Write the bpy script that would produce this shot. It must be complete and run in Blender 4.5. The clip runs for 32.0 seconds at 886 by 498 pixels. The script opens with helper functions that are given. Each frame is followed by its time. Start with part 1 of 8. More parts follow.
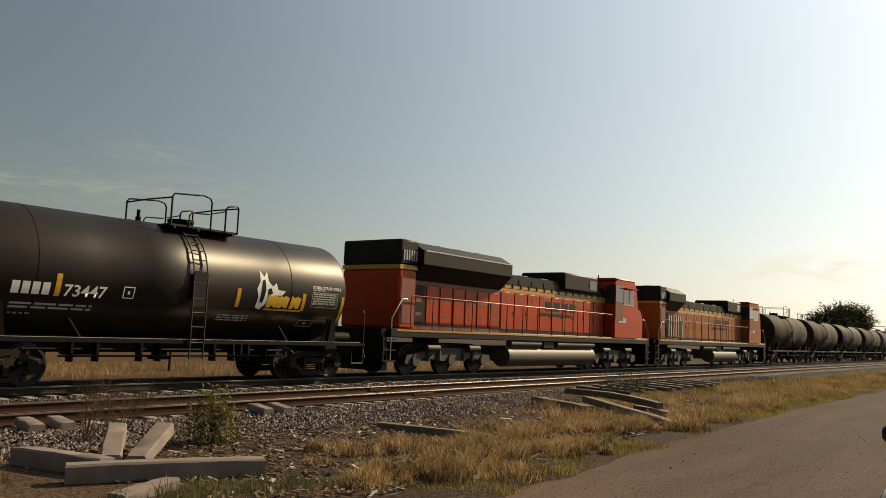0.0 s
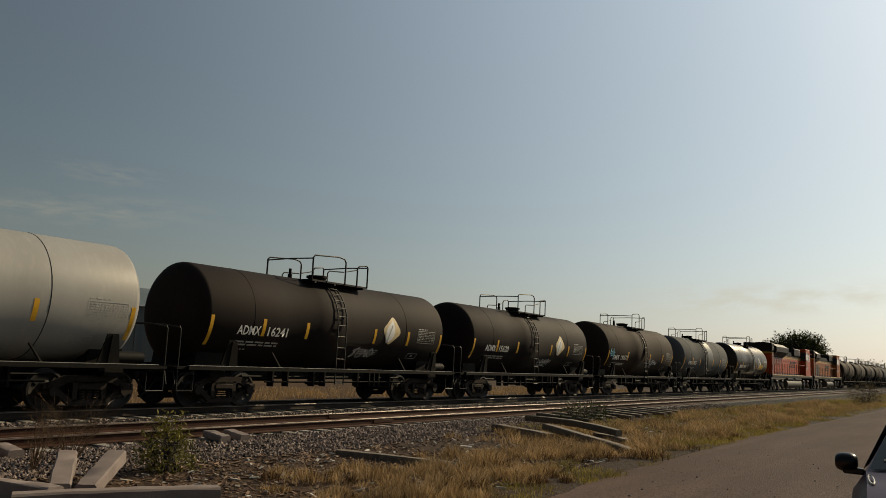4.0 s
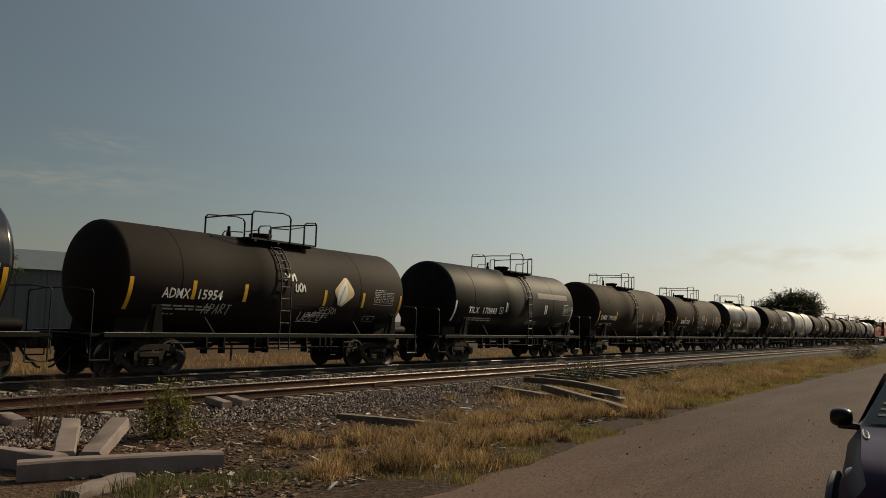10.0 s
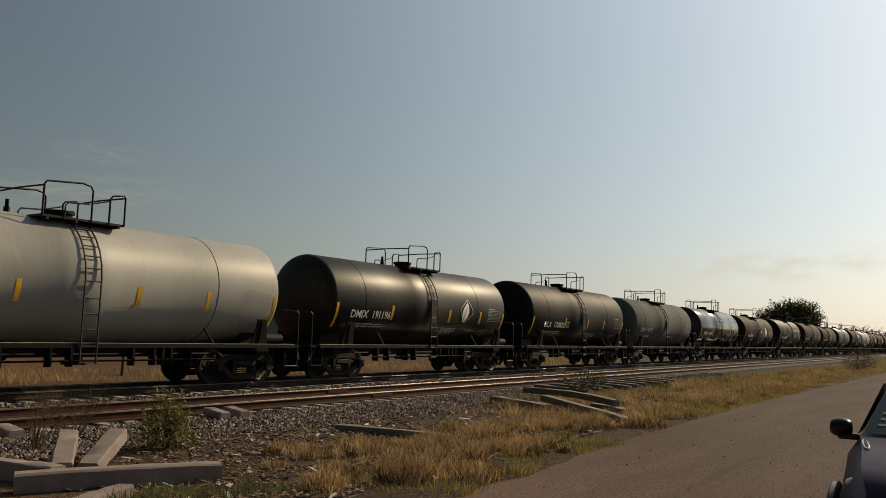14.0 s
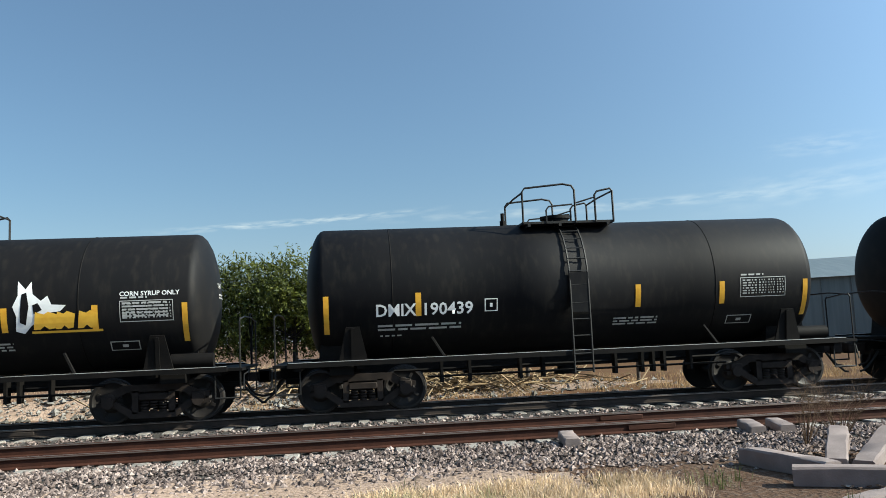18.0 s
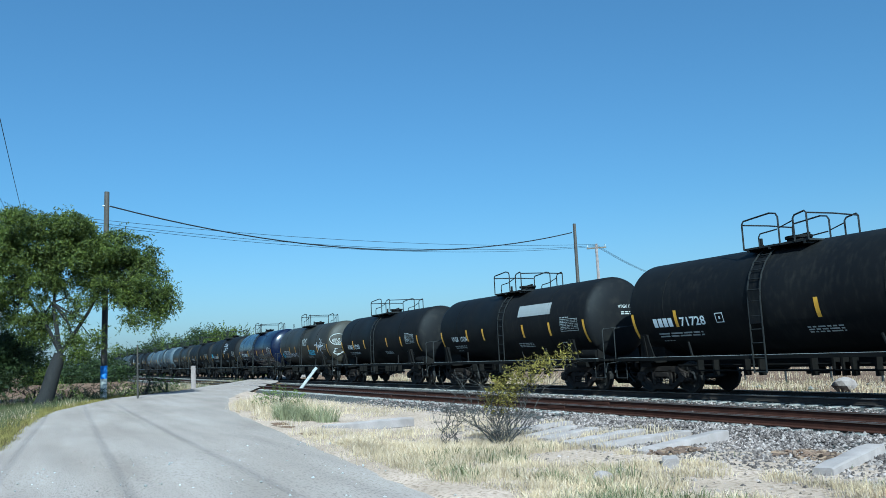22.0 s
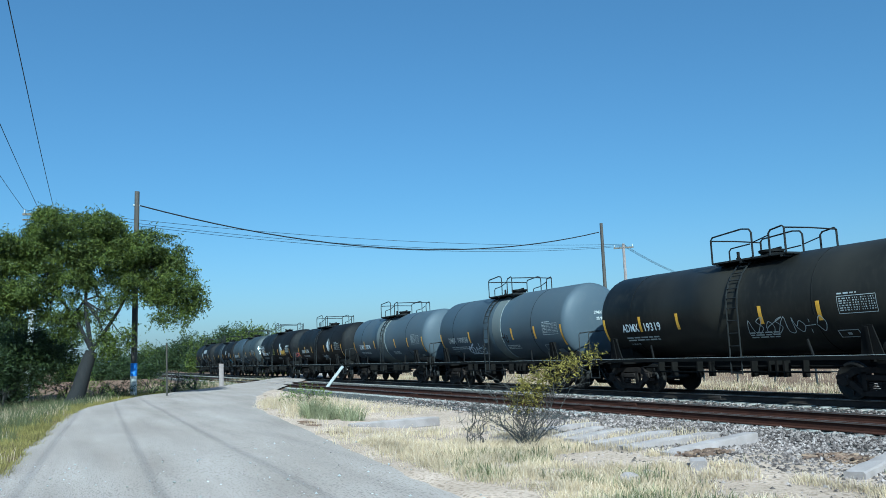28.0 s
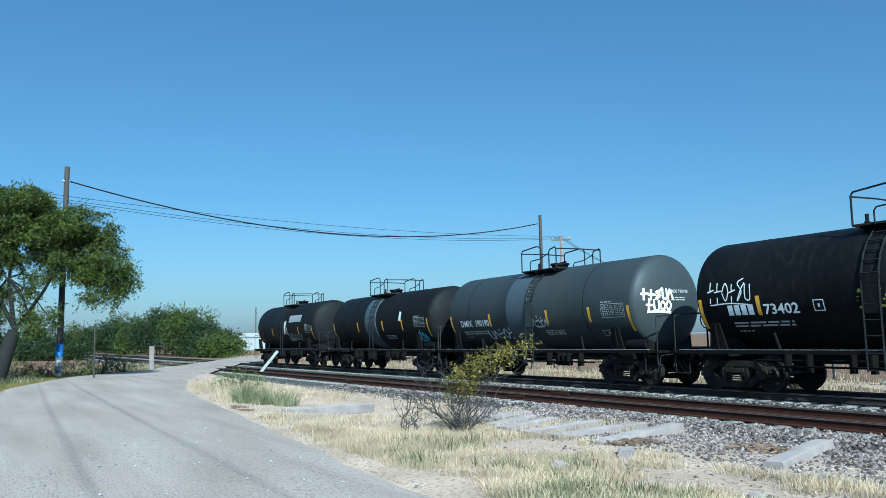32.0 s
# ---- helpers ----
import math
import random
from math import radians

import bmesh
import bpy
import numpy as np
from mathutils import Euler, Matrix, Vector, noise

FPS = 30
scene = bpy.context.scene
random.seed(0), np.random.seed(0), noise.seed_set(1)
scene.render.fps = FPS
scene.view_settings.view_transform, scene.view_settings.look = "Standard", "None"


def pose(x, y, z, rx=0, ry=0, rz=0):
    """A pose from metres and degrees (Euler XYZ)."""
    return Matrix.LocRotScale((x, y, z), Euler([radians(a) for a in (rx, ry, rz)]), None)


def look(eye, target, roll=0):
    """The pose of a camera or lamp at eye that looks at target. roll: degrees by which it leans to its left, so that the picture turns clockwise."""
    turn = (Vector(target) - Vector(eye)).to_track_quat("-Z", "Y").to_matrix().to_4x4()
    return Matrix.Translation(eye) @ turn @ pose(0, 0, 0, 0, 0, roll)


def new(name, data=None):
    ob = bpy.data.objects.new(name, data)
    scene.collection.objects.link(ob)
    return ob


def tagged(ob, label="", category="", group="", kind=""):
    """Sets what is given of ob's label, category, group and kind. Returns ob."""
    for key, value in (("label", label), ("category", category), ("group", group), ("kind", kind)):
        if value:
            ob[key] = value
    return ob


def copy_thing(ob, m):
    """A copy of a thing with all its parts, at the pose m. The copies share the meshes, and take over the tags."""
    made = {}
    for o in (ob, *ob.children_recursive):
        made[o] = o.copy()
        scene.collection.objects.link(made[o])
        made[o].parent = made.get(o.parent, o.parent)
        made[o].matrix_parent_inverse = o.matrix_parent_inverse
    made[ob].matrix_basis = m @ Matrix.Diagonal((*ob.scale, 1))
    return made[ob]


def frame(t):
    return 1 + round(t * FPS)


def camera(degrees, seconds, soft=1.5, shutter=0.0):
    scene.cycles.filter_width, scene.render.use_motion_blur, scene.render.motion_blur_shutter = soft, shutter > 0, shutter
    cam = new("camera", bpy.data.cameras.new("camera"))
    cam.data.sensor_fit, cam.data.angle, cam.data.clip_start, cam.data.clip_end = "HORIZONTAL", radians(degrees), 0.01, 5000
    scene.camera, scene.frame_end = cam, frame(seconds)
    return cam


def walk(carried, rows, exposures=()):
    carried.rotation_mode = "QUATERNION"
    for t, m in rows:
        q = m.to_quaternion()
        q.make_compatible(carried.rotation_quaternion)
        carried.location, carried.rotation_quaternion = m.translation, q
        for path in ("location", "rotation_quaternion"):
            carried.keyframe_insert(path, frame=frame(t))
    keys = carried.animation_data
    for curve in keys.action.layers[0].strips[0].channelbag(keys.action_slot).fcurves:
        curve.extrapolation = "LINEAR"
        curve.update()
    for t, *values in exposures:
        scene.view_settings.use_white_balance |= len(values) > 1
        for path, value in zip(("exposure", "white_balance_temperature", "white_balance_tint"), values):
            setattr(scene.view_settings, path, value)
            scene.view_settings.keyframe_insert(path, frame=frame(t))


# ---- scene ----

# ---- camera: one eye, turning ----
cam = camera(57.8, 32.0, soft=0.8)
EYE = (0.0, 0.0, 1.6)
# seconds, turn to the left of the track's normal, tilt up, lean
PATH = [
    (0, -53.18, 5.83, -2.33),
    (0.5, -52.78, 6.33, -2.06),
    (1, -54.40, 6.42, -2.08),
    (1.5, -55.87, 6.67, -1.94),
    (2, -56.20, 7.20, -1.93),
    (2.5, -56.22, 7.85, -2.11),
    (3, -55.73, 7.82, -2.38),
    (3.5, -55.82, 7.77, -2.71),
    (5.5, -55.84, 8.04, -2.37),
    (6, -55.67, 8.06, -2.54),
    (6.5, -55.35, 7.93, -2.25),
    (7, -56.48, 6.97, -1.80),
    (7.5, -56.97, 6.17, -1.73),
    (8, -57.05, 6.45, -1.45),
    (8.5, -56.90, 6.30, -1.66),
    (9, -56.86, 6.24, -1.62),
    (9.5, -56.63, 5.93, -1.62),
    (10, -56.14, 5.25, -1.73),
    (10.5, -56.01, 5.61, -1.91),
    (11, -55.80, 5.96, -1.91),
    (11.5, -55.63, 6.04, -1.92),
    (12, -55.94, 6.18, -1.80),
    (12.5, -56.15, 6.26, -1.53),
    (13, -55.86, 6.39, -1.83),
    (13.5, -56.55, 6.28, -1.80),
    (15.5, -51.81, 4.22, -0.51),
    (16, -47.72, 5.15, -0.55),
    (16.5, -39.05, 6.09, 0.01),
    (17, -28.03, 5.88, 0.86),
    (17.5, -17.72, 6.08, 1.57),
    (18, -6.65, 6.07, 2.53),
    (18.5, 8.05, 6.33, 3.39),
    (19, 22.68, 6.70, 4.21),
    (19.5, 34.71, 6.62, 3.24),
    (20, 43.97, 7.08, 3.28),
    (20.5, 50.61, 6.74, 2.99),
    (21, 56.59, 7.25, 3.26),
    (21.5, 59.53, 7.54, 2.88),
    (22, 62.68, 7.32, 2.76),
    (22.5, 64.08, 7.30, 1.96),
    (23, 63.49, 6.91, 1.97),
    (23.5, 63.33, 6.91, 2.09),
    (24, 64.04, 7.13, 2.40),
    (24.5, 63.61, 6.71, 2.20),
    (26.5, 62.09, 7.04, 2.14),
    (27, 62.58, 7.50, 2.79),
    (27.5, 63.96, 7.36, 2.64),
    (28, 64.55, 7.37, 2.41),
    (28.5, 65.01, 7.35, 2.28),
    (29, 63.87, 7.36, 2.04),
    (29.5, 63.38, 7.20, 2.00),
    (30, 63.25, 6.89, 1.80),
    (30.5, 62.46, 7.21, 1.65),
    (31, 61.27, 7.10, 1.75),
    (31.5, 60.64, 6.96, 1.53),
    (32, 60.23, 6.35, 1.24),
]


def eye_pose(turn, tilt, lean):
    m = Matrix.Rotation(radians(turn), 4, "Z") @ Matrix.Rotation(radians(tilt), 4, "X") @ Matrix.Rotation(radians(lean), 4, "Y")
    return Matrix.Translation(EYE) @ m @ Matrix.Rotation(radians(90), 4, "X")


walk(cam, [(t, eye_pose(a, b, c)) for t, a, b, c in PATH],
     exposures=[(0, 0.32, 11424, 6), (2, -0.06, 10487, 4), (6, -0.21, 10091, 3.5), (13, -0.09, 10487, 5), (16, 0.41, 10404, 6), (17.2, 1.11, 8910, 5), (18, 1.27, 6590, -3), (18.6, 1.30, 5037, -10), (19.3, 1.21, 4698, -14), (20.5, 0.99, 4804, -16), (32, 0.93, 4844, -16.5)])

# how far the train has run, by the second
RUN = [(0, -14.32), (1, 0.94), (2, 16.51), (3, 31.74), (3.5, 39.34), (5.5, 69.75), (6.5, 85.42), (7.5, 100.91), (8.5, 116.45), (9.5, 132.27), (10.5, 147.89), (11.5, 163.28), (12.5, 178.36), (13.5, 193.45), (15.5, 224.00), (17, 246.95), (18.5, 269.91), (20, 292.90), (21, 308.24), (22, 323.58), (23, 338.58), (24, 353.78), (24.5, 361.34), (26.5, 391.30), (27.5, 406.12), (28.5, 420.94), (29.5, 436.11), (30.5, 451.23), (31.5, 466.44), (32, 474.24)]

# ---- daylight ----
SUN_AZ, SUN_EL = radians(107), radians(33)
world = bpy.data.worlds.new("sky")
scene.world = world
world.use_nodes = True
wn = world.node_tree.nodes
sky = wn.new("ShaderNodeTexSky")
sky.sky_type = "NISHITA"
sky.sun_disc = False
sky.sun_elevation, sky.sun_rotation = SUN_EL, SUN_AZ
sky.air_density, sky.dust_density, sky.ozone_density = 1.0, 1.4, 4.2
wn["Background"].inputs["Strength"].default_value = 0.05
# dust in the air: the sky pales evenly all round the sun, and towards the horizon
sun_dir = Vector((math.sin(SUN_AZ) * math.cos(SUN_EL), math.cos(SUN_AZ) * math.cos(SUN_EL), math.sin(SUN_EL)))
wl = world.node_tree.links.new
coord, dot, half, lobe, up, low, haze = (wn.new(k) for k in ("ShaderNodeTexCoord", "ShaderNodeVectorMath", "ShaderNodeMapRange", "ShaderNodeMath", "ShaderNodeSeparateXYZ", "ShaderNodeMapRange", "ShaderNodeMath"))
dot.operation, lobe.operation, haze.operation = "DOT_PRODUCT", "POWER", "MULTIPLY_ADD"
dot.inputs[1].default_value = sun_dir
wl(coord.outputs["Generated"], dot.inputs[0])
wl(coord.outputs["Generated"], up.inputs[0])
half.inputs["From Min"].default_value, half.inputs["From Max"].default_value = -1.0, 1.0
wl(dot.outputs["Value"], half.inputs["Value"])
wl(half.outputs["Result"], lobe.inputs[0])
lobe.inputs[1].default_value = 6.5
low.inputs["From Min"].default_value, low.inputs["From Max"].default_value = 0.35, 0.0
low.interpolation_type = "SMOOTHSTEP"
low.inputs["To Min"].default_value, low.inputs["To Max"].default_value = 0.92, 1.1
wl(up.outputs["Z"], low.inputs["Value"])
wl(lobe.outputs["Value"], haze.inputs[0])
wl(low.outputs["Result"], haze.inputs[1])
haze.inputs[2].default_value = 0.035
pale = wn.new("ShaderNodeBackground")
pale.inputs["Color"].default_value = (0.45, 0.67, 1.13, 1)
wl(haze.outputs["Value"], pale.inputs["Strength"])
# a violet-grey veil low over the horizon
veil, band, all_three = wn.new("ShaderNodeBackground"), wn.new("ShaderNodeMapRange"), wn.new("ShaderNodeAddShader")
band.interpolation_type = "SMOOTHSTEP"
band.inputs["From Min"].default_value, band.inputs["From Max"].default_value = 0.2, -0.02
band.inputs["To Min"].default_value, band.inputs["To Max"].default_value = 0.0, 0.032
wl(up.outputs["Z"], band.inputs["Value"])
veil.inputs["Color"].default_value = (1.0, 0.55, 0.8, 1)
wl(band.outputs["Result"], veil.inputs["Strength"])
both = wn.new("ShaderNodeAddShader")
wl(sky.outputs["Color"], wn["Background"].inputs["Color"])
wl(wn["Background"].outputs["Background"], both.inputs[0])
wl(pale.outputs["Background"], both.inputs[1])
wl(both.outputs["Shader"], all_three.inputs[0])
wl(veil.outputs["Background"], all_three.inputs[1])
wl(all_three.outputs["Shader"], wn["World Output"].inputs["Surface"])
sun = new("sun", bpy.data.lights.new("sun", "SUN"))
sun.data.energy, sun.data.angle, sun.data.color = 5.0, radians(0.53), (1.0, 0.935, 0.87)
sun.matrix_world = look(sun_dir * 200, (0, 0, 0))

# ---- materials ----
def surface(name, c1, c2, rough=0.6, metal=0.0, scale=2.0, fine=30.0, bump=0.15, dist=0.01, c3=None, cut=(0.45, 0.6), stretch=(1, 1, 1), coat=0.0, spread=0.5, spec=0.5, dry=0.0, vary=0.12):
    """Two colours mixed by coarse noise, a third by finer stains, relief by fine noise."""
    m = bpy.data.materials.new(name)
    m.use_nodes = True
    nt = m.node_tree
    n, link = nt.nodes, nt.links.new
    bsdf = n["Principled BSDF"]
    tc, mp = n.new("ShaderNodeTexCoord"), n.new("ShaderNodeMapping")
    info = n.new("ShaderNodeObjectInfo")
    mp.inputs["Scale"].default_value = stretch
    link(tc.outputs["Object"], mp.inputs["Vector"])
    shift = n.new("ShaderNodeVectorMath")
    shift.operation = "MULTIPLY_ADD"
    shift.inputs[1].default_value = (17, 23, 31)
    link(info.outputs["Random"], shift.inputs[0])
    link(mp.outputs["Vector"], shift.inputs[2])
    big, small = n.new("ShaderNodeTexNoise"), n.new("ShaderNodeTexNoise")
    for tex, s, d in ((big, scale, 4.0), (small, fine, 6.0)):
        tex.inputs["Scale"].default_value, tex.inputs["Detail"].default_value = s, d
        link(shift.outputs["Vector"], tex.inputs["Vector"])
    ramp = n.new("ShaderNodeMapRange")
    ramp.inputs["From Min"].default_value, ramp.inputs["From Max"].default_value = 0.5 - spread * 0.4, 0.5 + spread * 0.4
    link(big.outputs["Fac"], ramp.inputs["Value"])
    mix = n.new("ShaderNodeMix")
    mix.data_type = "RGBA"
    mix.inputs["A"].default_value, mix.inputs["B"].default_value = (*c1, 1), (*c2, 1)
    link(ramp.outputs["Result"], mix.inputs["Factor"])
    out = mix.outputs["Result"]
    if c3:
        cutr, mix2 = n.new("ShaderNodeMapRange"), n.new("ShaderNodeMix")
        cutr.inputs["From Min"].default_value, cutr.inputs["From Max"].default_value = cut
        link(small.outputs["Fac"], cutr.inputs["Value"])
        mix2.data_type = "RGBA"
        mix2.inputs["B"].default_value = (*c3, 1)
        link(cutr.outputs["Result"], mix2.inputs["Factor"])
        link(out, mix2.inputs["A"])
        out = mix2.outputs["Result"]
    link(out, bsdf.inputs["Base Color"])
    bsdf.inputs["Metallic"].default_value = metal
    rr = n.new("ShaderNodeMapRange")
    rr.inputs["To Min"].default_value, rr.inputs["To Max"].default_value = max(rough - vary, 0.03), min(rough + vary, 1)
    link(small.outputs["Fac"], rr.inputs["Value"])
    link(rr.outputs["Result"], bsdf.inputs["Roughness"])
    bsdf.inputs["Coat Weight"].default_value = coat
    bsdf.inputs["Specular IOR Level"].default_value = spec
    bsdf.inputs["Diffuse Roughness"].default_value = dry
    bm = n.new("ShaderNodeBump")
    bm.inputs["Strength"].default_value, bm.inputs["Distance"].default_value = bump, dist
    link(small.outputs["Fac"], bm.inputs["Height"])
    link(bm.outputs["Normal"], bsdf.inputs["Normal"])
    return m


def paint(name, c, rough, dirt=(0.09, 0.075, 0.055), amount=0.35, coat=0.0, spec=0.16):
    """Tank paint: road dust in streaks that run down the shell."""
    hi = tuple(v * (1 - amount) + d * amount for v, d in zip(c, dirt))
    return surface(name, c, hi, rough, scale=0.55, fine=9.0, bump=0.012, dist=0.004, stretch=(1, 0.35, 0.35), c3=tuple(v * 0.9 + d * 0.1 * (1 + 4 * amount) for v, d in zip(c, dirt)), cut=(0.5, 0.8), coat=coat, spec=spec, vary=0.03)


BLACK = paint("black_paint", (0.00407, 0.00421, 0.00497), 0.6, amount=0.05, spec=0.1)
BLACK_DUST = paint("dusty_black_paint", (0.012, 0.0112, 0.0092), 0.5, amount=0.3)
OLIVE = paint("olive_black_paint", (0.00546, 0.0053, 0.00491), 0.45, amount=0.2)
BROWN = paint("brown_dusty_paint", (0.0207, 0.013, 0.00931), 0.8, dirt=(0.0436, 0.0345, 0.025), amount=0.35, spec=0.1)
DARK_BROWN = paint("dark_brown_paint", (0.00846, 0.00623, 0.00552), 0.75, dirt=(0.0442, 0.0289, 0.023), amount=0.25, spec=0.1)
SHINY_BROWN = paint("glossy_brown_black_paint", (0.0085, 0.0062, 0.0055), 0.42, dirt=(0.0442, 0.0289, 0.023), amount=0.25, spec=0.2)
GREY = paint("grey_paint", (0.0868, 0.0912, 0.093), 0.85, dirt=(0.0776, 0.0751, 0.0709), amount=0.3, spec=0.06)
LIGHT_GREY = paint("light_grey_paint", (0.258, 0.258, 0.25), 0.5, dirt=(0.156, 0.134, 0.102), amount=0.4)
BAND_GREY = paint("band_grey_paint", (0.115, 0.122, 0.115), 0.5, dirt=(0.1, 0.09, 0.075), amount=0.3)
SLATE = paint("slate_paint", (0.0256, 0.0307, 0.0333), 0.5, amount=0.15)
BLUE_GREY = paint("blue_grey_paint", (0.0462, 0.0594, 0.0726), 0.5, amount=0.2)
NAVY = paint("navy_gloss_paint", (0.005, 0.006, 0.0095), 0.2, amount=0.06, coat=0.08, spec=0.22)
BLUE = paint("blue_gloss_paint", (0.00165, 0.0039, 0.0158), 0.22, amount=0.03, coat=0.0, spec=0.25)
FRAME = surface("underframe_black", (0.003, 0.00276, 0.00252), (0.0066, 0.0054, 0.00468), 0.7, scale=3, fine=40, c3=(0.012, 0.009, 0.0066), cut=(0.6, 0.8), spec=0.1)
TRUCK = surface("truck_steel", (0.0115, 0.00861, 0.00694), (0.0263, 0.0191, 0.0154), 0.75, scale=5, fine=50, c3=(0.0167, 0.0129, 0.0106), cut=(0.5, 0.7), spec=0.12)
WHEEL = surface("wheel_steel", (0.00549, 0.00431, 0.00392), (0.0118, 0.00904, 0.00706), 0.6, scale=6, fine=40, spec=0.3)
PIPE = surface("black_pipe", (0.008, 0.008, 0.0085), (0.016, 0.015, 0.013), 0.6, spec=0.2, scale=4, fine=40)
GALV = surface("galvanised_grating", (0.25, 0.25, 0.25), (0.4, 0.39, 0.37), 0.5, metal=0.6, scale=6, fine=60)
BRIGHT_STEEL = surface("worn_grip_glint_steel", (0.3, 0.29, 0.27), (0.45, 0.43, 0.4), 0.45, metal=0.5, scale=5, fine=50)
STRIPE = surface("amber_reflective_tape", (0.527, 0.255, 0.017), (0.637, 0.34, 0.034), 0.4, scale=8, fine=60, bump=0.05)
STRIPE_WHITE = surface("white_reflective_tape", (0.595, 0.595, 0.561), (0.68, 0.68, 0.646), 0.4, scale=8, fine=60, bump=0.05)
WHITE = surface("white_stencil_paint", (0.578, 0.578, 0.552), (0.663, 0.663, 0.646), 0.6, scale=7, fine=50, bump=0.05)
DULL_WHITE = surface("worn_stencil_paint", (0.255, 0.255, 0.238), (0.383, 0.383, 0.357), 0.6, scale=7, fine=50, bump=0.05)
YELLOW = surface("yellow_stencil_paint", (0.612, 0.323, 0.0255), (0.68, 0.391, 0.0425), 0.5, scale=7, fine=50, bump=0.05)
RED_DULL = surface("faded_red_spray_paint", (0.16, 0.02, 0.02), (0.22, 0.03, 0.03), 0.7, scale=7, fine=50, bump=0.05)
CYAN = surface("cyan_spray_paint", (0.1, 0.42, 0.6), (0.2, 0.55, 0.7), 0.6, scale=7, fine=50, bump=0.05)
SPRAY = surface("silver_spray_paint", (0.425, 0.442, 0.476), (0.595, 0.612, 0.637), 0.5, scale=7, fine=50, bump=0.05)
PRIMER = surface("brown_primer", (0.05, 0.035, 0.024), (0.075, 0.05, 0.034), 0.6, scale=3, fine=30, bump=0.05)
OLIVE_SPRAY = surface("yellow_green_spray_paint", (0.3, 0.28, 0.05), (0.38, 0.35, 0.08), 0.6, scale=7, fine=50, bump=0.05)
EMBLEM_BLUE = surface("blue_emblem_paint", (0.02, 0.05, 0.22), (0.03, 0.07, 0.28), 0.5, scale=5, fine=50, bump=0.05)
LILAC = surface("lilac_spray_paint", (0.42, 0.42, 0.6), (0.55, 0.55, 0.72), 0.6, scale=7, fine=50, bump=0.05)
TAN = surface("tan_decal", (0.5, 0.38, 0.2), (0.62, 0.5, 0.3), 0.5, scale=5, fine=50, bump=0.05)
RAIL = surface("rusty_rail", (0.0267, 0.00952, 0.00556), (0.0473, 0.0171, 0.00986), 0.8, spec=0.15, scale=4, fine=60, c3=(0.0237, 0.00952, 0.00598), cut=(0.5, 0.7))
RAIL_TOP = surface("rolled_rail_head", (0.136, 0.11, 0.0938), (0.178, 0.149, 0.13), 0.4, metal=0.7, scale=3, fine=60)
DARK_RAIL = surface("dark_rail", (0.0216, 0.0173, 0.0144), (0.0396, 0.0288, 0.023), 0.8, spec=0.15, scale=4, fine=60)
CONCRETE = surface("weathered_concrete", (0.178, 0.139, 0.124), (0.265, 0.213, 0.192), 0.85, scale=3, fine=45, bump=0.4, c3=(0.203, 0.155, 0.129), cut=(0.55, 0.75), spec=0.2, dry=0.6)
TIMBER = surface("grey_old_timber", (0.0828, 0.0622, 0.0441), (0.14, 0.109, 0.0806), 0.85, scale=4, fine=25, bump=0.6, stretch=(0.25, 3, 3), c3=(0.0415, 0.0311, 0.0233), cut=(0.5, 0.7))
LOCO_ORANGE = surface("orange_loco_paint", (0.357, 0.03, 0.00216), (0.391, 0.0428, 0.00378), 0.4, scale=0.9, fine=12, bump=0.05, spec=0.18, c3=(0.241, 0.0385, 0.00813), cut=(0.55, 0.8))
# orange paint darkened: shade in seams and recesses is in this colour
LOCO_SHADE = surface("shaded_orange_loco_paint", (0.128, 0.016, 0.0032), (0.16, 0.024, 0.0048), 0.6, scale=1.2, fine=14, bump=0.05)
LOCO_BLACK = surface("black_loco_paint", (0.0056, 0.0052, 0.0048), (0.0112, 0.0096, 0.0084), 0.55, spec=0.15, scale=1.2, fine=14, bump=0.05)
LOCO_YELLOW = surface("yellow_loco_band", (0.352, 0.166, 0.0128), (0.397, 0.211, 0.0256), 0.45, scale=1.5, fine=14, bump=0.05)
TANK_TAN = surface("dusty_fuel_tank", (0.0389, 0.0298, 0.0207), (0.0543, 0.0439, 0.0323), 0.6, metal=0.0, scale=1.5, fine=20, bump=0.05)
GLASS_DARK = surface("cab_glass", (0.02, 0.025, 0.03), (0.03, 0.035, 0.04), 0.12, scale=2, fine=20, bump=0.0)


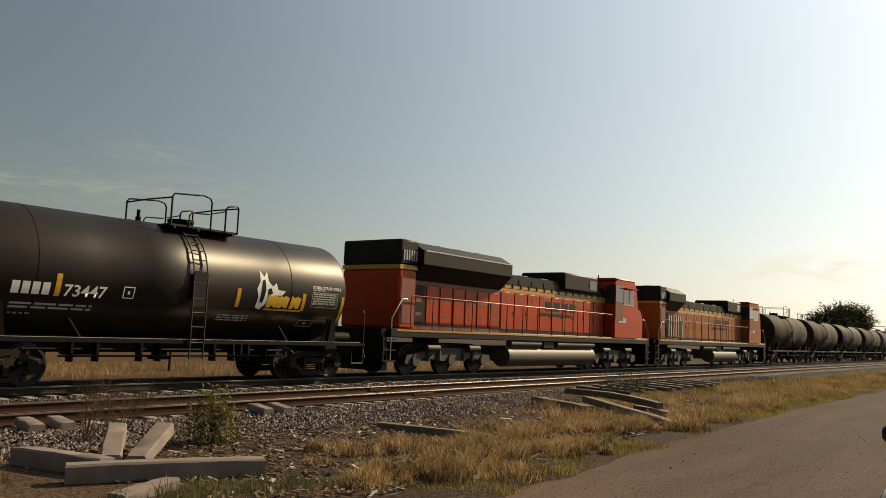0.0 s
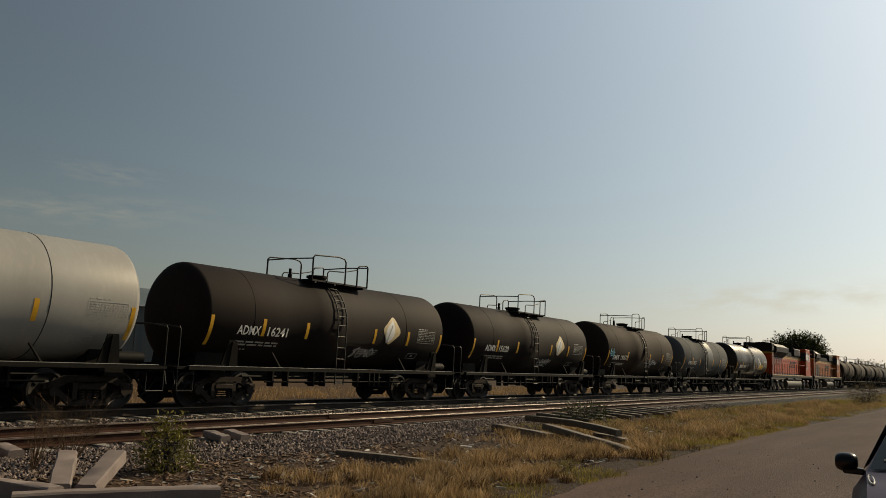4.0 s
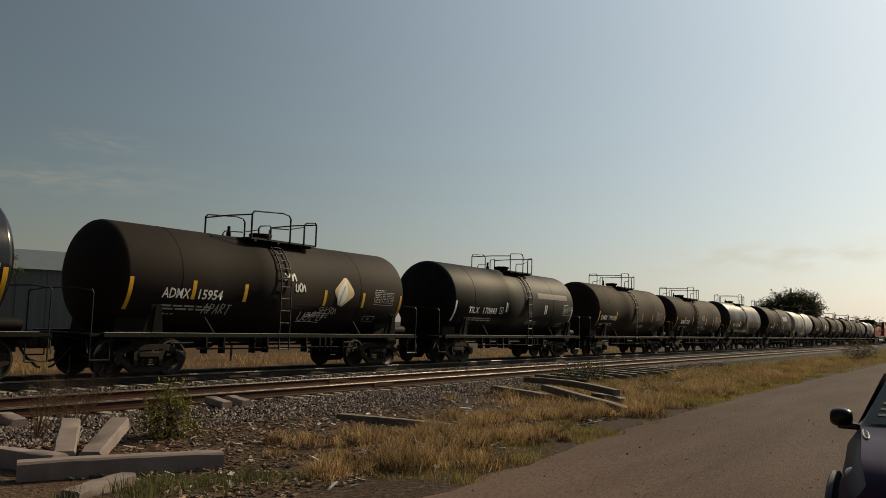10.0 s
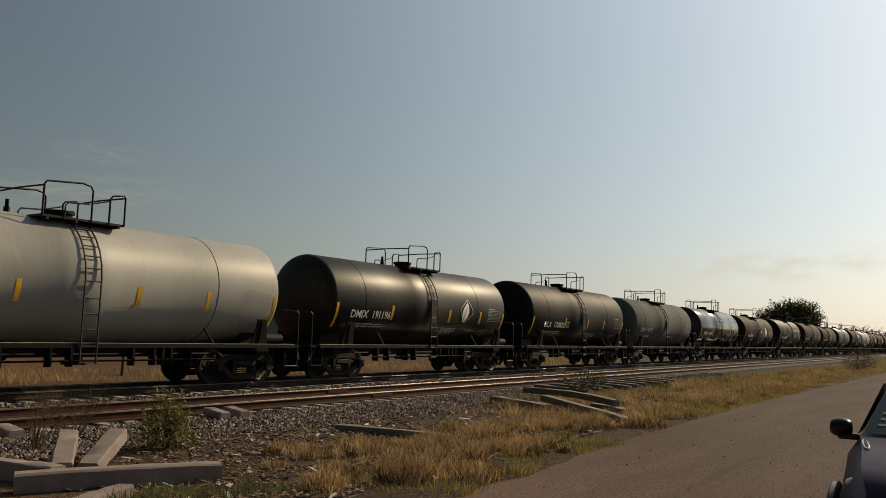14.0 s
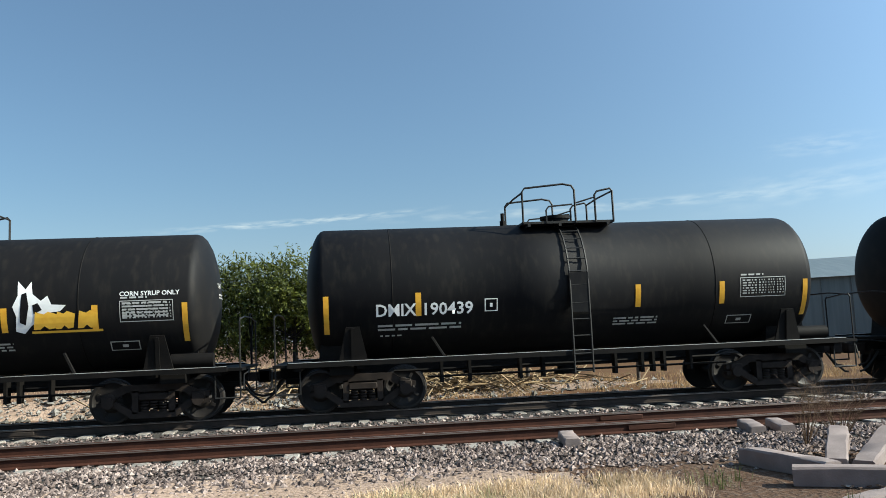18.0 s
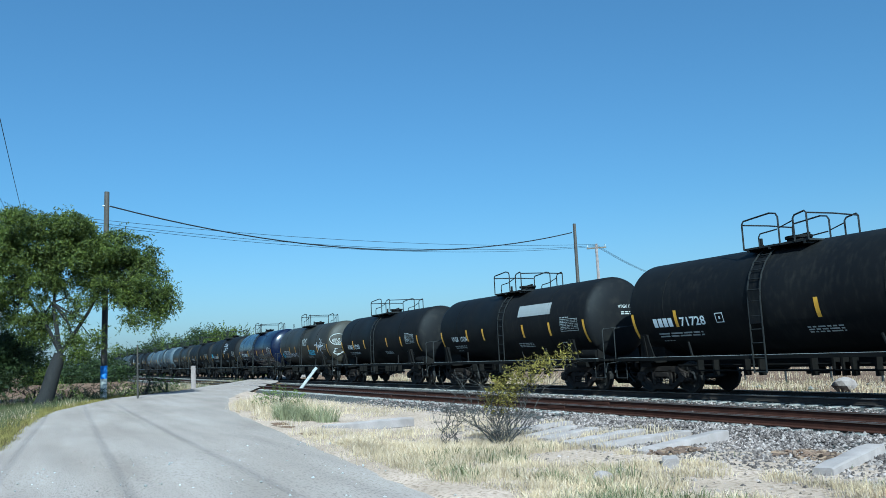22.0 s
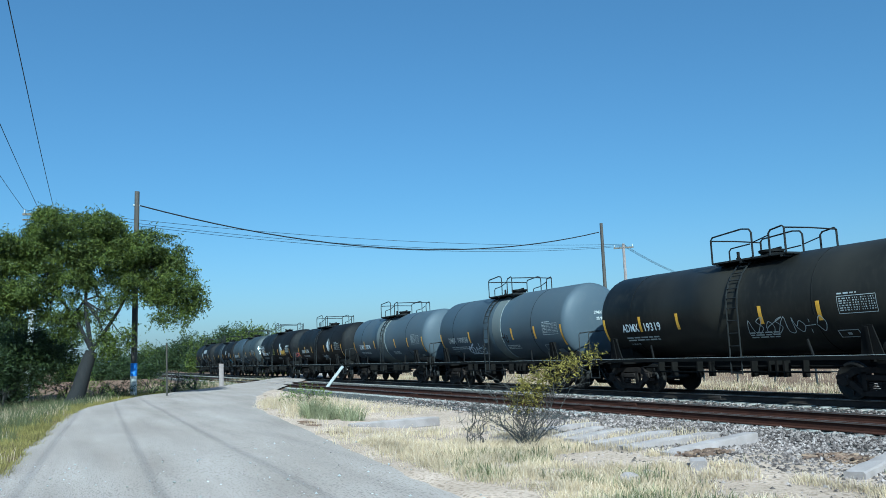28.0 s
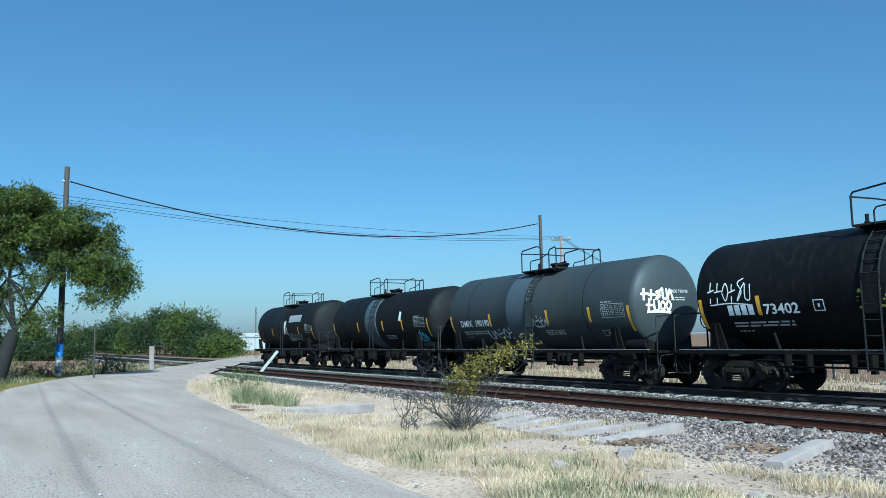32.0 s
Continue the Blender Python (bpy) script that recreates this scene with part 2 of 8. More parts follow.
# ---- mesh helpers ----
class Geo:
    def __init__(self):
        self.v, self.f = [], []

    def add(self, verts, faces, m=None):
        k = len(self.v)
        self.v += [tuple(m @ Vector(p)) for p in verts] if m else [tuple(p) for p in verts]
        self.f += [tuple(i + k for i in f) for f in faces]
        return self

    def box(self, x0, x1, y0, y1, z0, z1, m=None, cut=0.0):
        if cut:
            c = cut
            ring = [(x0 + c, y0), (x1 - c, y0), (x1, y0 + c), (x1, y1 - c), (x1 - c, y1), (x0 + c, y1), (x0, y1 - c), (x0, y0 + c)]
            inner = [(min(max(x, x0 + c), x1 - c), min(max(y, y0 + c), y1 - c)) for x, y in ring]
            v = [(x, y, z0) for x, y in inner] + [(x, y, z0 + c) for x, y in ring] + [(x, y, z1 - c) for x, y in ring] + [(x, y, z1) for x, y in inner]
            f = [tuple(range(7, -1, -1)), tuple(range(24, 32))]
            for r in range(3):
                f += [(r * 8 + i, r * 8 + (i + 1) % 8, r * 8 + 8 + (i + 1) % 8, r * 8 + 8 + i) for i in range(8)]
            return self.add(v, f, m)
        v = [(x0, y0, z0), (x1, y0, z0), (x1, y1, z0), (x0, y1, z0), (x0, y0, z1), (x1, y0, z1), (x1, y1, z1), (x0, y1, z1)]
        return self.add(v, [(3, 2, 1, 0), (4, 5, 6, 7), (0, 1, 5, 4), (1, 2, 6, 5), (2, 3, 7, 6), (3, 0, 4, 7)], m)

    def tube(self, pts, r, n=6, r2=None, m=None):
        pts = [Vector(p) for p in pts]
        v, f = [], []
        side = None
        for i, p in enumerate(pts):
            d = (pts[min(i + 1, len(pts) - 1)] - pts[max(i - 1, 0)]).normalized()
            if side is None:
                side = d.cross(Vector((0, 0, 1)) if abs(d.z) < 0.9 else Vector((1, 0, 0))).normalized()
            else:
                side = (side - d * side.dot(d)).normalized()
            up = d.cross(side)
            rr = r if r2 is None else r + (r2 - r) * i / (len(pts) - 1)
            v += [p + (side * math.cos(2 * math.pi * k / n) + up * math.sin(2 * math.pi * k / n)) * rr for k in range(n)]
        for i in range(len(pts) - 1):
            f += [(i * n + k, i * n + (k + 1) % n, (i + 1) * n + (k + 1) % n, (i + 1) * n + k) for k in range(n)]
        f += [tuple(range(n - 1, -1, -1)), tuple(range((len(pts) - 1) * n, len(pts) * n))]
        return self.add(v, f, m)

    def lathe(self, prof, n=24, m=None):
        """prof: (along x, radius), turned round the x axis."""
        v, f = [], []
        for x, r in prof:
            v += [(x, r * math.cos(2 * math.pi * k / n), r * math.sin(2 * math.pi * k / n)) for k in range(n)]
        for i in range(len(prof) - 1):
            f += [(i * n + k, (i + 1) * n + k, (i + 1) * n + (k + 1) % n, i * n + (k + 1) % n) for k in range(n)]
        f += [tuple(range(n)), tuple(range(len(prof) * n - 1, (len(prof) - 1) * n - 1, -1))]
        return self.add(v, f, m)

    def prism(self, poly, y0, y1, m=None):
        """poly: (x, z), pushed from y0 to y1."""
        k = len(poly)
        v = [(x, y0, z) for x, z in poly] + [(x, y1, z) for x, z in poly]
        f = [tuple(range(k)), tuple(range(2 * k - 1, k - 1, -1))] + [(i, i + k, (i + 1) % k + k, (i + 1) % k) for i in range(k)]
        return self.add(v, f, m)

    def mesh(self, name, mat, smooth=True):
        me = bpy.data.meshes.new(name)
        me.from_pydata(self.v, [], self.f)
        me.materials.append(mat)
        if smooth:
            me.shade_smooth()
            me.set_sharp_from_angle(angle=radians(38))
        me.update()
        return me


def part(name, geo, mat, parent=None, label="", smooth=True, at=None):
    ob = new(name, geo.mesh(name, mat, smooth) if isinstance(geo, Geo) else geo)
    if parent:
        ob.parent = parent
    if at:
        ob.matrix_basis = at
    if label:
        ob["label"] = label
    return ob


def thing(name, label, category, m=None, group="", kind=""):
    ob = tagged(new(name), label, category, group, kind)
    if m:
        ob.matrix_basis = m
    return ob


def writing(text, size, mat, name="lettering"):
    """A flat mesh of text, lower left at the origin."""
    cu = bpy.data.curves.new(name, "FONT")
    cu.body, cu.size, cu.resolution_u, cu.offset = text, size, 2, size * 0.018
    ob = bpy.data.objects.new(name, cu)
    scene.collection.objects.link(ob)
    bpy.context.view_layer.update()
    me = bpy.data.meshes.new_from_object(ob.evaluated_get(bpy.context.evaluated_depsgraph_get()))
    bpy.data.objects.remove(ob)
    me.materials.clear()
    me.materials.append(mat)
    return me

# ---- the train ----
RAIL_Z = 0.05      # top of the rails
TRACK_Y = 18.25    # middle of the train's track
TANK_R, TANK_Z, HALF = 1.45, 2.54, 5.32   # shell radius, its axis over the rail, half its length


def on_shell(me, x, z, lift=0.006, widen=1.0):
    """Lays a flat mesh on the near side of the shell, its origin at x and height z."""
    a0 = math.asin(max(-1, min(1, (z - TANK_Z) / TANK_R)))
    for v in me.vertices:
        a = a0 + v.co.y / TANK_R
        r = TANK_R + lift + v.co.z
        v.co = (x + v.co.x * widen, -r * math.cos(a), TANK_Z + r * math.sin(a))
    me.update()
    return me


def decal(polys, mat, name="decal", step=0.12, rise=0.0):
    """Flat polygons (x, y) as one mesh, cut into strips so that they follow the shell."""
    bm = bmesh.new()
    for i, poly in enumerate(polys):
        bm.faces.new([bm.verts.new((x, y, rise * (i % 7))) for x, y in poly])
    lo, hi = min(v.co.y for v in bm.verts), max(v.co.y for v in bm.verts)
    y = lo + step
    while y < hi:
        bmesh.ops.bisect_plane(bm, geom=bm.verts[:] + bm.edges[:] + bm.faces[:], plane_co=(0, y, 0), plane_no=(0, 1, 0))
        y += step
    me = bpy.data.meshes.new(name)
    bm.to_mesh(me)
    bm.free()
    me.materials.append(mat)
    return me


def strokes(lines, width, mat, name="spray_mark"):
    """Pen strokes: each a run of (x, y) points."""
    polys = []
    for line in lines:
        for (xa, ya), (xb, yb) in zip(line, line[1:]):
            d = Vector((xb - xa, yb - ya))
            if d.length < 1e-4:
                continue
            s = Vector((-d.y, d.x)).normalized() * width / 2
            e = d.normalized() * width * 0.4
            polys.append([(xa - e.x + s.x, ya - e.y + s.y), (xa - e.x - s.x, ya - e.y - s.y), (xb + e.x - s.x, yb + e.y - s.y), (xb + e.x + s.x, yb + e.y + s.y)])
    return decal(polys, mat, name, 0.5, 0.0004)


def bars(w, h, rows, mat, seed=0):
    """Lines of small print as plain bars."""
    r = random.Random(seed)
    polys = []
    for i in range(rows):
        y, x = -i * h * 1.9, 0.0
        while x < w:
            k = min(r.uniform(0.12, 0.5) * w * 0.6, w - x)
            polys.append([(x, y), (x + k, y), (x + k, y + h), (x, y + h)])
            x += k + h * 1.2
    return decal(polys, mat, "small_print", 0.3)


def rect(w, h):
    return [[(0, 0), (w, 0), (w, h), (0, h)]]


def base_tank_car():
    car = thing("tank_car", "black railway tank car", "tank car")
    # shell with dished ends
    prof = [(-HALF - 0.42, 0.02)] + [(-HALF - 0.42 * math.cos(a), TANK_R * math.sin(a)) for a in [radians(d) for d in (12, 26, 40, 54, 68, 80)]]
    prof += [(-HALF, TANK_R), (-HALF * 0.5, TANK_R), (-1.2, TANK_R), (-1.17, TANK_R + 0.012), (0.0, TANK_R + 0.012), (0.03, TANK_R), (HALF * 0.5, TANK_R)]
    prof += [(-x, r) for x, r in reversed(prof[:8])]
    part("tank", Geo().lathe(prof, 44, pose(0, 0, TANK_Z)), BLACK, car)
    # seams and jacket bands
    for x in (-3.9, 3.2):
        part("shell_seam", Geo().lathe([(x - 0.012, TANK_R), (x - 0.006, TANK_R + 0.007), (x + 0.006, TANK_R + 0.007), (x + 0.012, TANK_R)], 44, pose(0, 0, TANK_Z)), FRAME, car)
    # frame
    part("centre_sill", Geo().box(-6.35, 6.35, -0.19, 0.19, 0.72, 1.02).box(-6.2, -5.2, -0.35, 0.35, 0.62, 0.74).box(5.2, 6.2, -0.35, 0.35, 0.62, 0.74), FRAME, car)
    for s in (-1, 1):
        side = Geo().box(-6.1, 6.1, s * 1.44 - 0.05, s * 1.44 + 0.05, 0.99, 1.09)
        for x in (-5.9, -4.6, 4.6, 5.9):
            side.box(x - 0.08, x + 0.08, min(0.15 * s, s * 1.42), max(0.15 * s, s * 1.42), 0.92, 1.0)
        part("side_sill", side, FRAME, car)
        # pale strip: the sunlit line along the sill is put into its colour
        part("sill_lip", Geo().box(-6.08, 6.08, s * 1.44 - 0.055, s * 1.44 + 0.045, 1.091, 1.1), BRIGHT_STEEL, car, "bright sill edge with the sun's glint in its colour")
        for x in (-3.0, 3.0):
            part("brace", Geo().tube([(x + 0.14 * (1 if x > 0 else 1), s * 1.42, 1.09), (x - 0.1, s * 1.3, 1.5)], 0.035, 6), FRAME, car)
        for x in (-4.75, 4.75):
            g = Geo().prism([(x - 0.3, 0), (x + 0.3, 0), (x + 0.14, 0.72), (x - 0.14, 0.72)], -0.02, 0.02, pose(0, s * 1.4, 1.07, -9 * s))
            g.prism([(x - 0.04, 0), (x + 0.04, 0), (x + 0.04, 0.7), (x - 0.04, 0.7)], -0.1, 0.1, pose(0, s * 1.35, 1.07, -9 * s))
            part("saddle", g, FRAME, car)
    for x in (-5.0, 5.0):
        part("bolster", Geo().box(x - 0.25, x + 0.25, -1.3, 1.3, 0.8, 0.98).prism([(x - 0.5, 0.98), (x + 0.5, 0.98), (x + 0.42, 1.5), (x - 0.42, 1.5)], -0.9, 0.9), FRAME, car)
    # things hung below the shell
    g = Geo().tube([(-3.9, -1.0, 0.82), (3.6, -1.0, 0.82)], 0.03, 5).tube([(-3.2, -1.2, 0.68), (3.4, -1.2, 0.68)], 0.025, 5)
    for x in (-2.9, -2.3, -1.2, -0.7, 0.9, 1.5, 1.75, 2.0, 2.6):
        g.box(x - 0.03, x + 0.03, -1.22, -1.0, 0.55, 1.0)
    part("brake_rigging", g, FRAME, car)
    part("outlet_valve", Geo().tube([(0.1, 0, 1.12), (0.1, 0, 0.62)], 0.2, 12).tube([(0.1, 0, 0.64), (0.1, 0, 0.54)], 0.28, 12), FRAME, car)
    part("air_cylinder", Geo().tube([(-2.2, 0.55, 0.82), (-1.3, 0.55, 0.82)], 0.2, 12), FRAME, car)
    part("air_reservoir", Geo().tube([(4.95, -1.16, 1.24), (5.0, -1.16, 1.24), (5.75, -1.16, 1.24), (5.8, -1.16, 1.24)], 0.15, 12), FRAME, car)
    # end platforms, couplers, grab rails
    for s in (-1, 1):
        m = Matrix.Scale(s, 4, (1, 0, 0))
        part("end_platform", Geo().box(min(5.75 * s, 6.4 * s), max(5.75 * s, 6.4 * s), -1.4, 1.4, 1.0, 1.06), FRAME, car)
        c = Geo().box(min(6.3 * s, 6.62 * s), max(6.3 * s, 6.62 * s), -0.09, 0.09, 0.72, 0.9).box(min(6.55 * s, 6.84 * s), max(6.55 * s, 6.84 * s), -0.16, 0.16, 0.68, 0.96, cut=0.04)
        c.tube([(6.3 * s, -0.3, 0.75), (6.5 * s, -0.32, 0.45), (6.7 * s, -0.32, 0.4)], 0.03, 6)
        part("coupler", c, TRUCK, car)
        rail = Geo()
        for y in (-1.36, 1.36):
            rail.tube([(6.35 * s, y, 0.45), (6.35 * s, y, 2.0), (6.35 * s, y * 0.95, 2.08)], 0.018, 5).tube([(5.85 * s, y, 0.45), (5.85 * s, y, 0.98)], 0.016, 5)
            rail.tube([(5.85 * s, y, 0.46), (6.35 * s, y, 0.46)], 0.02, 5)
        rail.tube([(6.35 * s, -1.3, 2.05), (6.35 * s, -0.6, 2.12), (6.35 * s, 0.6, 2.12), (6.35 * s, 1.3, 2.05)], 0.018, 5)
        part("end_rail", rail, PIPE, car)
        part("air_hose", Geo().tube([((6.25 + 0.5 * k / 6) * s, -0.42, 0.72 - 0.42 * math.sin(0.5 * math.pi * k / 6) - 0.03 * (k > 4)) for k in range(7)], 0.026, 6), PIPE, car)
        part("uncoupling_lever", Geo().tube([(6.42 * s, -1.38, 0.62), (6.42 * s, -1.3, 0.92), (6.46 * s, -0.5, 0.98), (6.6 * s, -0.1, 0.98)], 0.016, 5), PIPE, car)
    part("brake_wheel", Geo().tube([(6.32, 0.75 + 0.27 * math.cos(a), 1.95 + 0.27 * math.sin(a)) for a in [i * math.pi / 6 for i in range(13)]], 0.018, 5).tube([(6.32, 0.75, 1.06), (6.32, 0.75, 1.95)], 0.03, 5), FRAME, car)
    # walkway on top, with rails, hatch and valves; x of its middle is 0
    top = TANK_Z + TANK_R
    g = Geo().box(-1.05, 1.05, -1.0, -0.42, top - 0.1, top - 0.05).box(-1.05, 1.05, 0.42, 1.0, top - 0.1, top - 0.05)
    for x in (-0.9, -0.2, 0.9):
        g.box(x - 0.03, x + 0.03, -1.0, 1.0, top - 0.16, top - 0.1)
    part("walkway", g, PIPE, car)
    for s in (-1, 1):
        y, z0, z1 = s * 1.0, top - 0.08, top + 0.72
        g = Geo().tube([(-1.03, y, z0), (-1.03, y, z1 - 0.1), (-0.97, y, z1 - 0.02), (-0.1, y, z1 + 0.06), (0.1, y, z1 + 0.02), (0.16, y, z1 - 0.08), (0.16, y, z0)], 0.024, 6)
        g.tube([(-0.5, y, z0), (-0.5, y, z0 + 0.28), (-0.44, y, z0 + 0.36), (0.1, y, z0 + 0.4)], 0.02, 5)
        g.tube([(0.62, y, z0), (0.62, y, z1 - 0.2), (0.68, y, z1 - 0.12), (0.98, y, z1 - 0.06), (1.03, y, z1 - 0.12), (1.03, y, z0)], 0.024, 6)
        g.tube([(0.16, y, z0 + 0.42), (0.62, y, z1 - 0.25)], 0.018, 5)
        part("guard_rail", g, PIPE, car)
    for s in (-1, 1):
        part("cross_rail", Geo().tube([(s * 1.03, -1.0, top + 0.6), (s * 1.03, 0, top + 0.62), (s * 1.03, 1.0, top + 0.6)], 0.022, 5), PIPE, car)
    part("manway", Geo().tube([(-0.05, 0, top - 0.06), (-0.05, 0, top + 0.12)], 0.3, 16).tube([(-0.05, 0, top + 0.12), (-0.05, 0, top + 0.19)], 0.35, 16).tube([(-0.4, 0, top + 0.17), (0.3, 0, top + 0.22)], 0.035, 6), FRAME, car)
    part("relief_valve", Geo().tube([(-1.3, 0, top - 0.05), (-1.3, 0, top + 0.12)], 0.07, 8).tube([(-1.3, 0, top + 0.12), (-1.3, 0, top + 0.3)], 0.045, 8), FRAME, car)
    # ladder that follows the shell
    g = Geo()
    R = TANK_R + 0.07
    arc = [(-R * math.cos(a), TANK_Z + R * math.sin(a)) for a in [radians(d) for d in range(78, -1, -13)]] + [(-R, 1.7), (-R, 0.62)]
    for x in (-0.2, 0.2):
        g.tube([(x, y, z) for y, z in arc], 0.022, 5)
    for d in (70, 60, 50, 40, 30, 20, 9, -2):
        a = radians(d)
        g.tube([(-0.2, -R * math.cos(a), TANK_Z + R * math.sin(a)), (0.2, -R * math.cos(a), TANK_Z + R * math.sin(a))], 0.016, 5)
    for z in (2.1, 1.75, 1.4, 1.02, 0.66):
        g.tube([(-0.2, -R, z), (0.2, -R, z)], 0.016, 5)
    part("ladder", g, PIPE, car)
    part("safety_plate", Geo().box(-0.21, 0.21, -R - 0.01, -R + 0.02, 1.9, 2.75), FRAME, car)
    # trucks
    side = Geo()
    for e in (-1, 1):
        chord = [(0.0, 0.66), (0.55, 0.64), (0.72, 0.55), (1.12, 0.5), (1.12, 0.6), (0.82, 0.68), (0.6, 0.8), (0.0, 0.8)]
        side.prism([(x * e, z) for x, z in chord][::e], -0.07, 0.07)
        low = [(0.0, 0.12), (0.44, 0.12), (0.78, 0.36), (1.12, 0.38), (1.12, 0.46), (0.72, 0.47), (0.38, 0.25), (0.0, 0.25)]
        side.prism([(x * e, z) for x, z in low][::e], -0.07, 0.07)
        side.box(min(e * 0.3, e * 0.42), max(e * 0.3, e * 0.42), -0.07, 0.07, 0.22, 0.68)
        side.tube([(e * 0.89, -0.14, 0.457), (e * 0.89, 0.1, 0.457)], 0.12, 12)
        side.box(min(e * 0.76, e * 1.03), max(e * 0.76, e * 1.03), -0.11, 0.09, 0.45, 0.62, cut=0.02)
    for x in (-0.18, 0.0, 0.18):
        for k in range(4):
            side.tube([(x, -0.02, 0.26 + k * 0.055), (x, -0.02, 0.29 + k * 0.055)], 0.08, 10)
    side.box(-0.3, 0.3, -0.09, 0.05, 0.48, 0.62, cut=0.02)
    wheel = Geo()
    for y0 in (-0.75, 0.75):
        s = 1 if y0 > 0 else -1
        m = pose(0, y0, 0, 0, 0, 90 * s)
        wheel.lathe([(-0.07, 0.2), (-0.07, 0.475), (-0.045, 0.49), (-0.03, 0.462), (0.06, 0.452), (0.065, 0.4), (0.03, 0.36), (0.02, 0.22), (0.07, 0.17), (0.08, 0.05)], 28, m)
    wheel.tube([(0, -0.75, 0), (0, 0.75, 0)], 0.08, 10)
    for k in range(4):
        a = k * math.pi / 2
        for y0 in (-0.79, 0.79):
            wheel.box(-0.03, 0.03, y0 - 0.012, y0 + 0.012, 0.24, 0.34, Matrix.Rotation(a, 4, "Y"))
    side_me, wheel_me = side.mesh("side_frame", TRUCK), wheel.mesh("wheelset", WHEEL)
    beam_me = Geo().box(-0.2, 0.2, -0.95, 0.95, 0.42, 0.66).tube([(0, 0, 0.66), (0, 0, 0.8)], 0.3, 12).mesh("truck_bolster", TRUCK)
    for x in (-4.57, 4.57):
        tr = part("truck", beam_me, None, car, at=pose(x, 0, 0))
        for y in (-1.02, 1.02):
            part("side_frame", side_me, None, tr, at=pose(0, y, 0))
        for dx in (-0.89, 0.89):
            part("wheelset", wheel_me, None, tr, at=pose(dx, 0, 0.457))
    return car


TOP_GROUP = ("walkway", "guard_rail", "cross_rail", "manway", "relief_valve", "ladder", "safety_plate")


def kind_of(ob):
    return ob.name.split(".")[0]


def make_car(base, paint_mat, label, shift=0.0, plate=True, step=0.0, long=1.0):
    car = copy_thing(base, Matrix())
    car["label"] = label
    for o in car.children:
        k = kind_of(o)
        if k in TOP_GROUP:
            o.location.x += shift + (step if k in ("ladder", "safety_plate") else 0.0)
        if k in ("walkway", "guard_rail", "cross_rail"):
            o.scale.x = long
        if k == "tank":
            o.material_slots[0].link = "OBJECT"
            o.material_slots[0].material = paint_mat
        if k == "safety_plate":
            o.material_slots[0].link = "OBJECT"
            o.material_slots[0].material = paint_mat
    if not plate:
        for o in [c for c in car.children if kind_of(c) == "safety_plate"]:
            bpy.data.objects.remove(o)
    return car


def stripes(car, xs, mat=STRIPE, z=1.96, h=0.5, ends=True):
    for x in xs:
        part("reflector", on_shell(decal(rect(0.12, h), mat, "reflector", 0.1), x - 0.06, z, 0.004), None, car)
    if ends:
        for x in (-HALF - 0.02, HALF - 0.1):
            part("reflector", on_shell(decal(rect(0.11, 0.85), mat, "reflector", 0.1), x, 1.65, 0.004), None, car)


def fitted(car, text, x0, x1, z, size, mat, name="lettering", lift=0.008):
    """Text drawn out from x0 to x1."""
    me = writing(text, size, mat)
    w = max(v.co.x for v in me.vertices)
    part(name, on_shell(me, x0, z, lift, (x1 - x0) / w), None, car)


def mark(car, text, spans, z=1.98, mat=None, size=0.4):
    """A car's mark; a name in bars where it begins with #."""
    mat = mat or WHITE
    (a0, a1), (b0, b1) = spans
    name, number = ("#", text[1:]) if text[0] == "#" else text.split()
    if name == "#":
        for i in range(4):
            part("name_bar", on_shell(decal(rect((a1 - a0) / 4 - 0.05, 0.27), mat, "name_bar"), a0 + i * (a1 - a0) / 4, z, 0.008), None, car)
    else:
        fitted(car, name, a0, a1, z, size, mat)
    fitted(car, number, b0, b1, z, size, mat)
    part("small_print", on_shell(bars(b1 - a0 - 0.3, 0.05, 2, DULL_WHITE, len(text)), a0 + 0.05, z - 0.22), None, car)
    part("small_print", on_shell(bars(0.45, 0.04, 1, DULL_WHITE, 3), a0 + 0.1, z - 0.42), None, car)


def data_panel(car, x=4.0, z=2.08, w=1.05, h=0.42, mat=None):
    """A framed table of small print."""
    mat = mat or DULL_WHITE
    polys = [[(0, 0), (w, 0), (w, 0.016), (0, 0.016)], [(0, h), (w, h), (w, h + 0.016), (0, h + 0.016)], [(0, 0.016), (0.014, 0.016), (0.014, h), (0, h)], [(w - 0.014, 0.016), (w, 0.016), (w, h), (w - 0.014, h)]]
    part("data_panel", on_shell(decal(polys, mat, "data_panel"), x, z), None, car, "framed table of small print")
    for k, (f0, f1) in enumerate(((0.05, 0.36), (0.41, 0.57), (0.62, 0.76), (0.81, 0.96))):
        part("small_print", on_shell(bars(w * (f1 - f0), 0.03, 6, mat, 40 + k), x + w * f0, z + h - 0.07), None, car)
    part("small_print", on_shell(bars(w * 0.5, 0.035, 1, mat, 6), x + 0.02, z + h + 0.05), None, car)


def outline_box(car, x, z, w, h, mat=WHITE, t=0.022):
    polys = [[(0, 0), (w, 0), (w, t), (0, t)], [(0, h - t), (w, h - t), (w, h), (0, h)], [(0, t), (t, t), (t, h - t), (0, h - t)], [(w - t, t), (w, t), (w, h - t), (w - t, h - t)], [(w * 0.4, h * 0.35), (w * 0.6, h * 0.35), (w * 0.6, h * 0.65), (w * 0.4, h * 0.65)]]
    part("stencil_box", on_shell(decal(polys, mat, "stencil_box"), x, z), None, car)


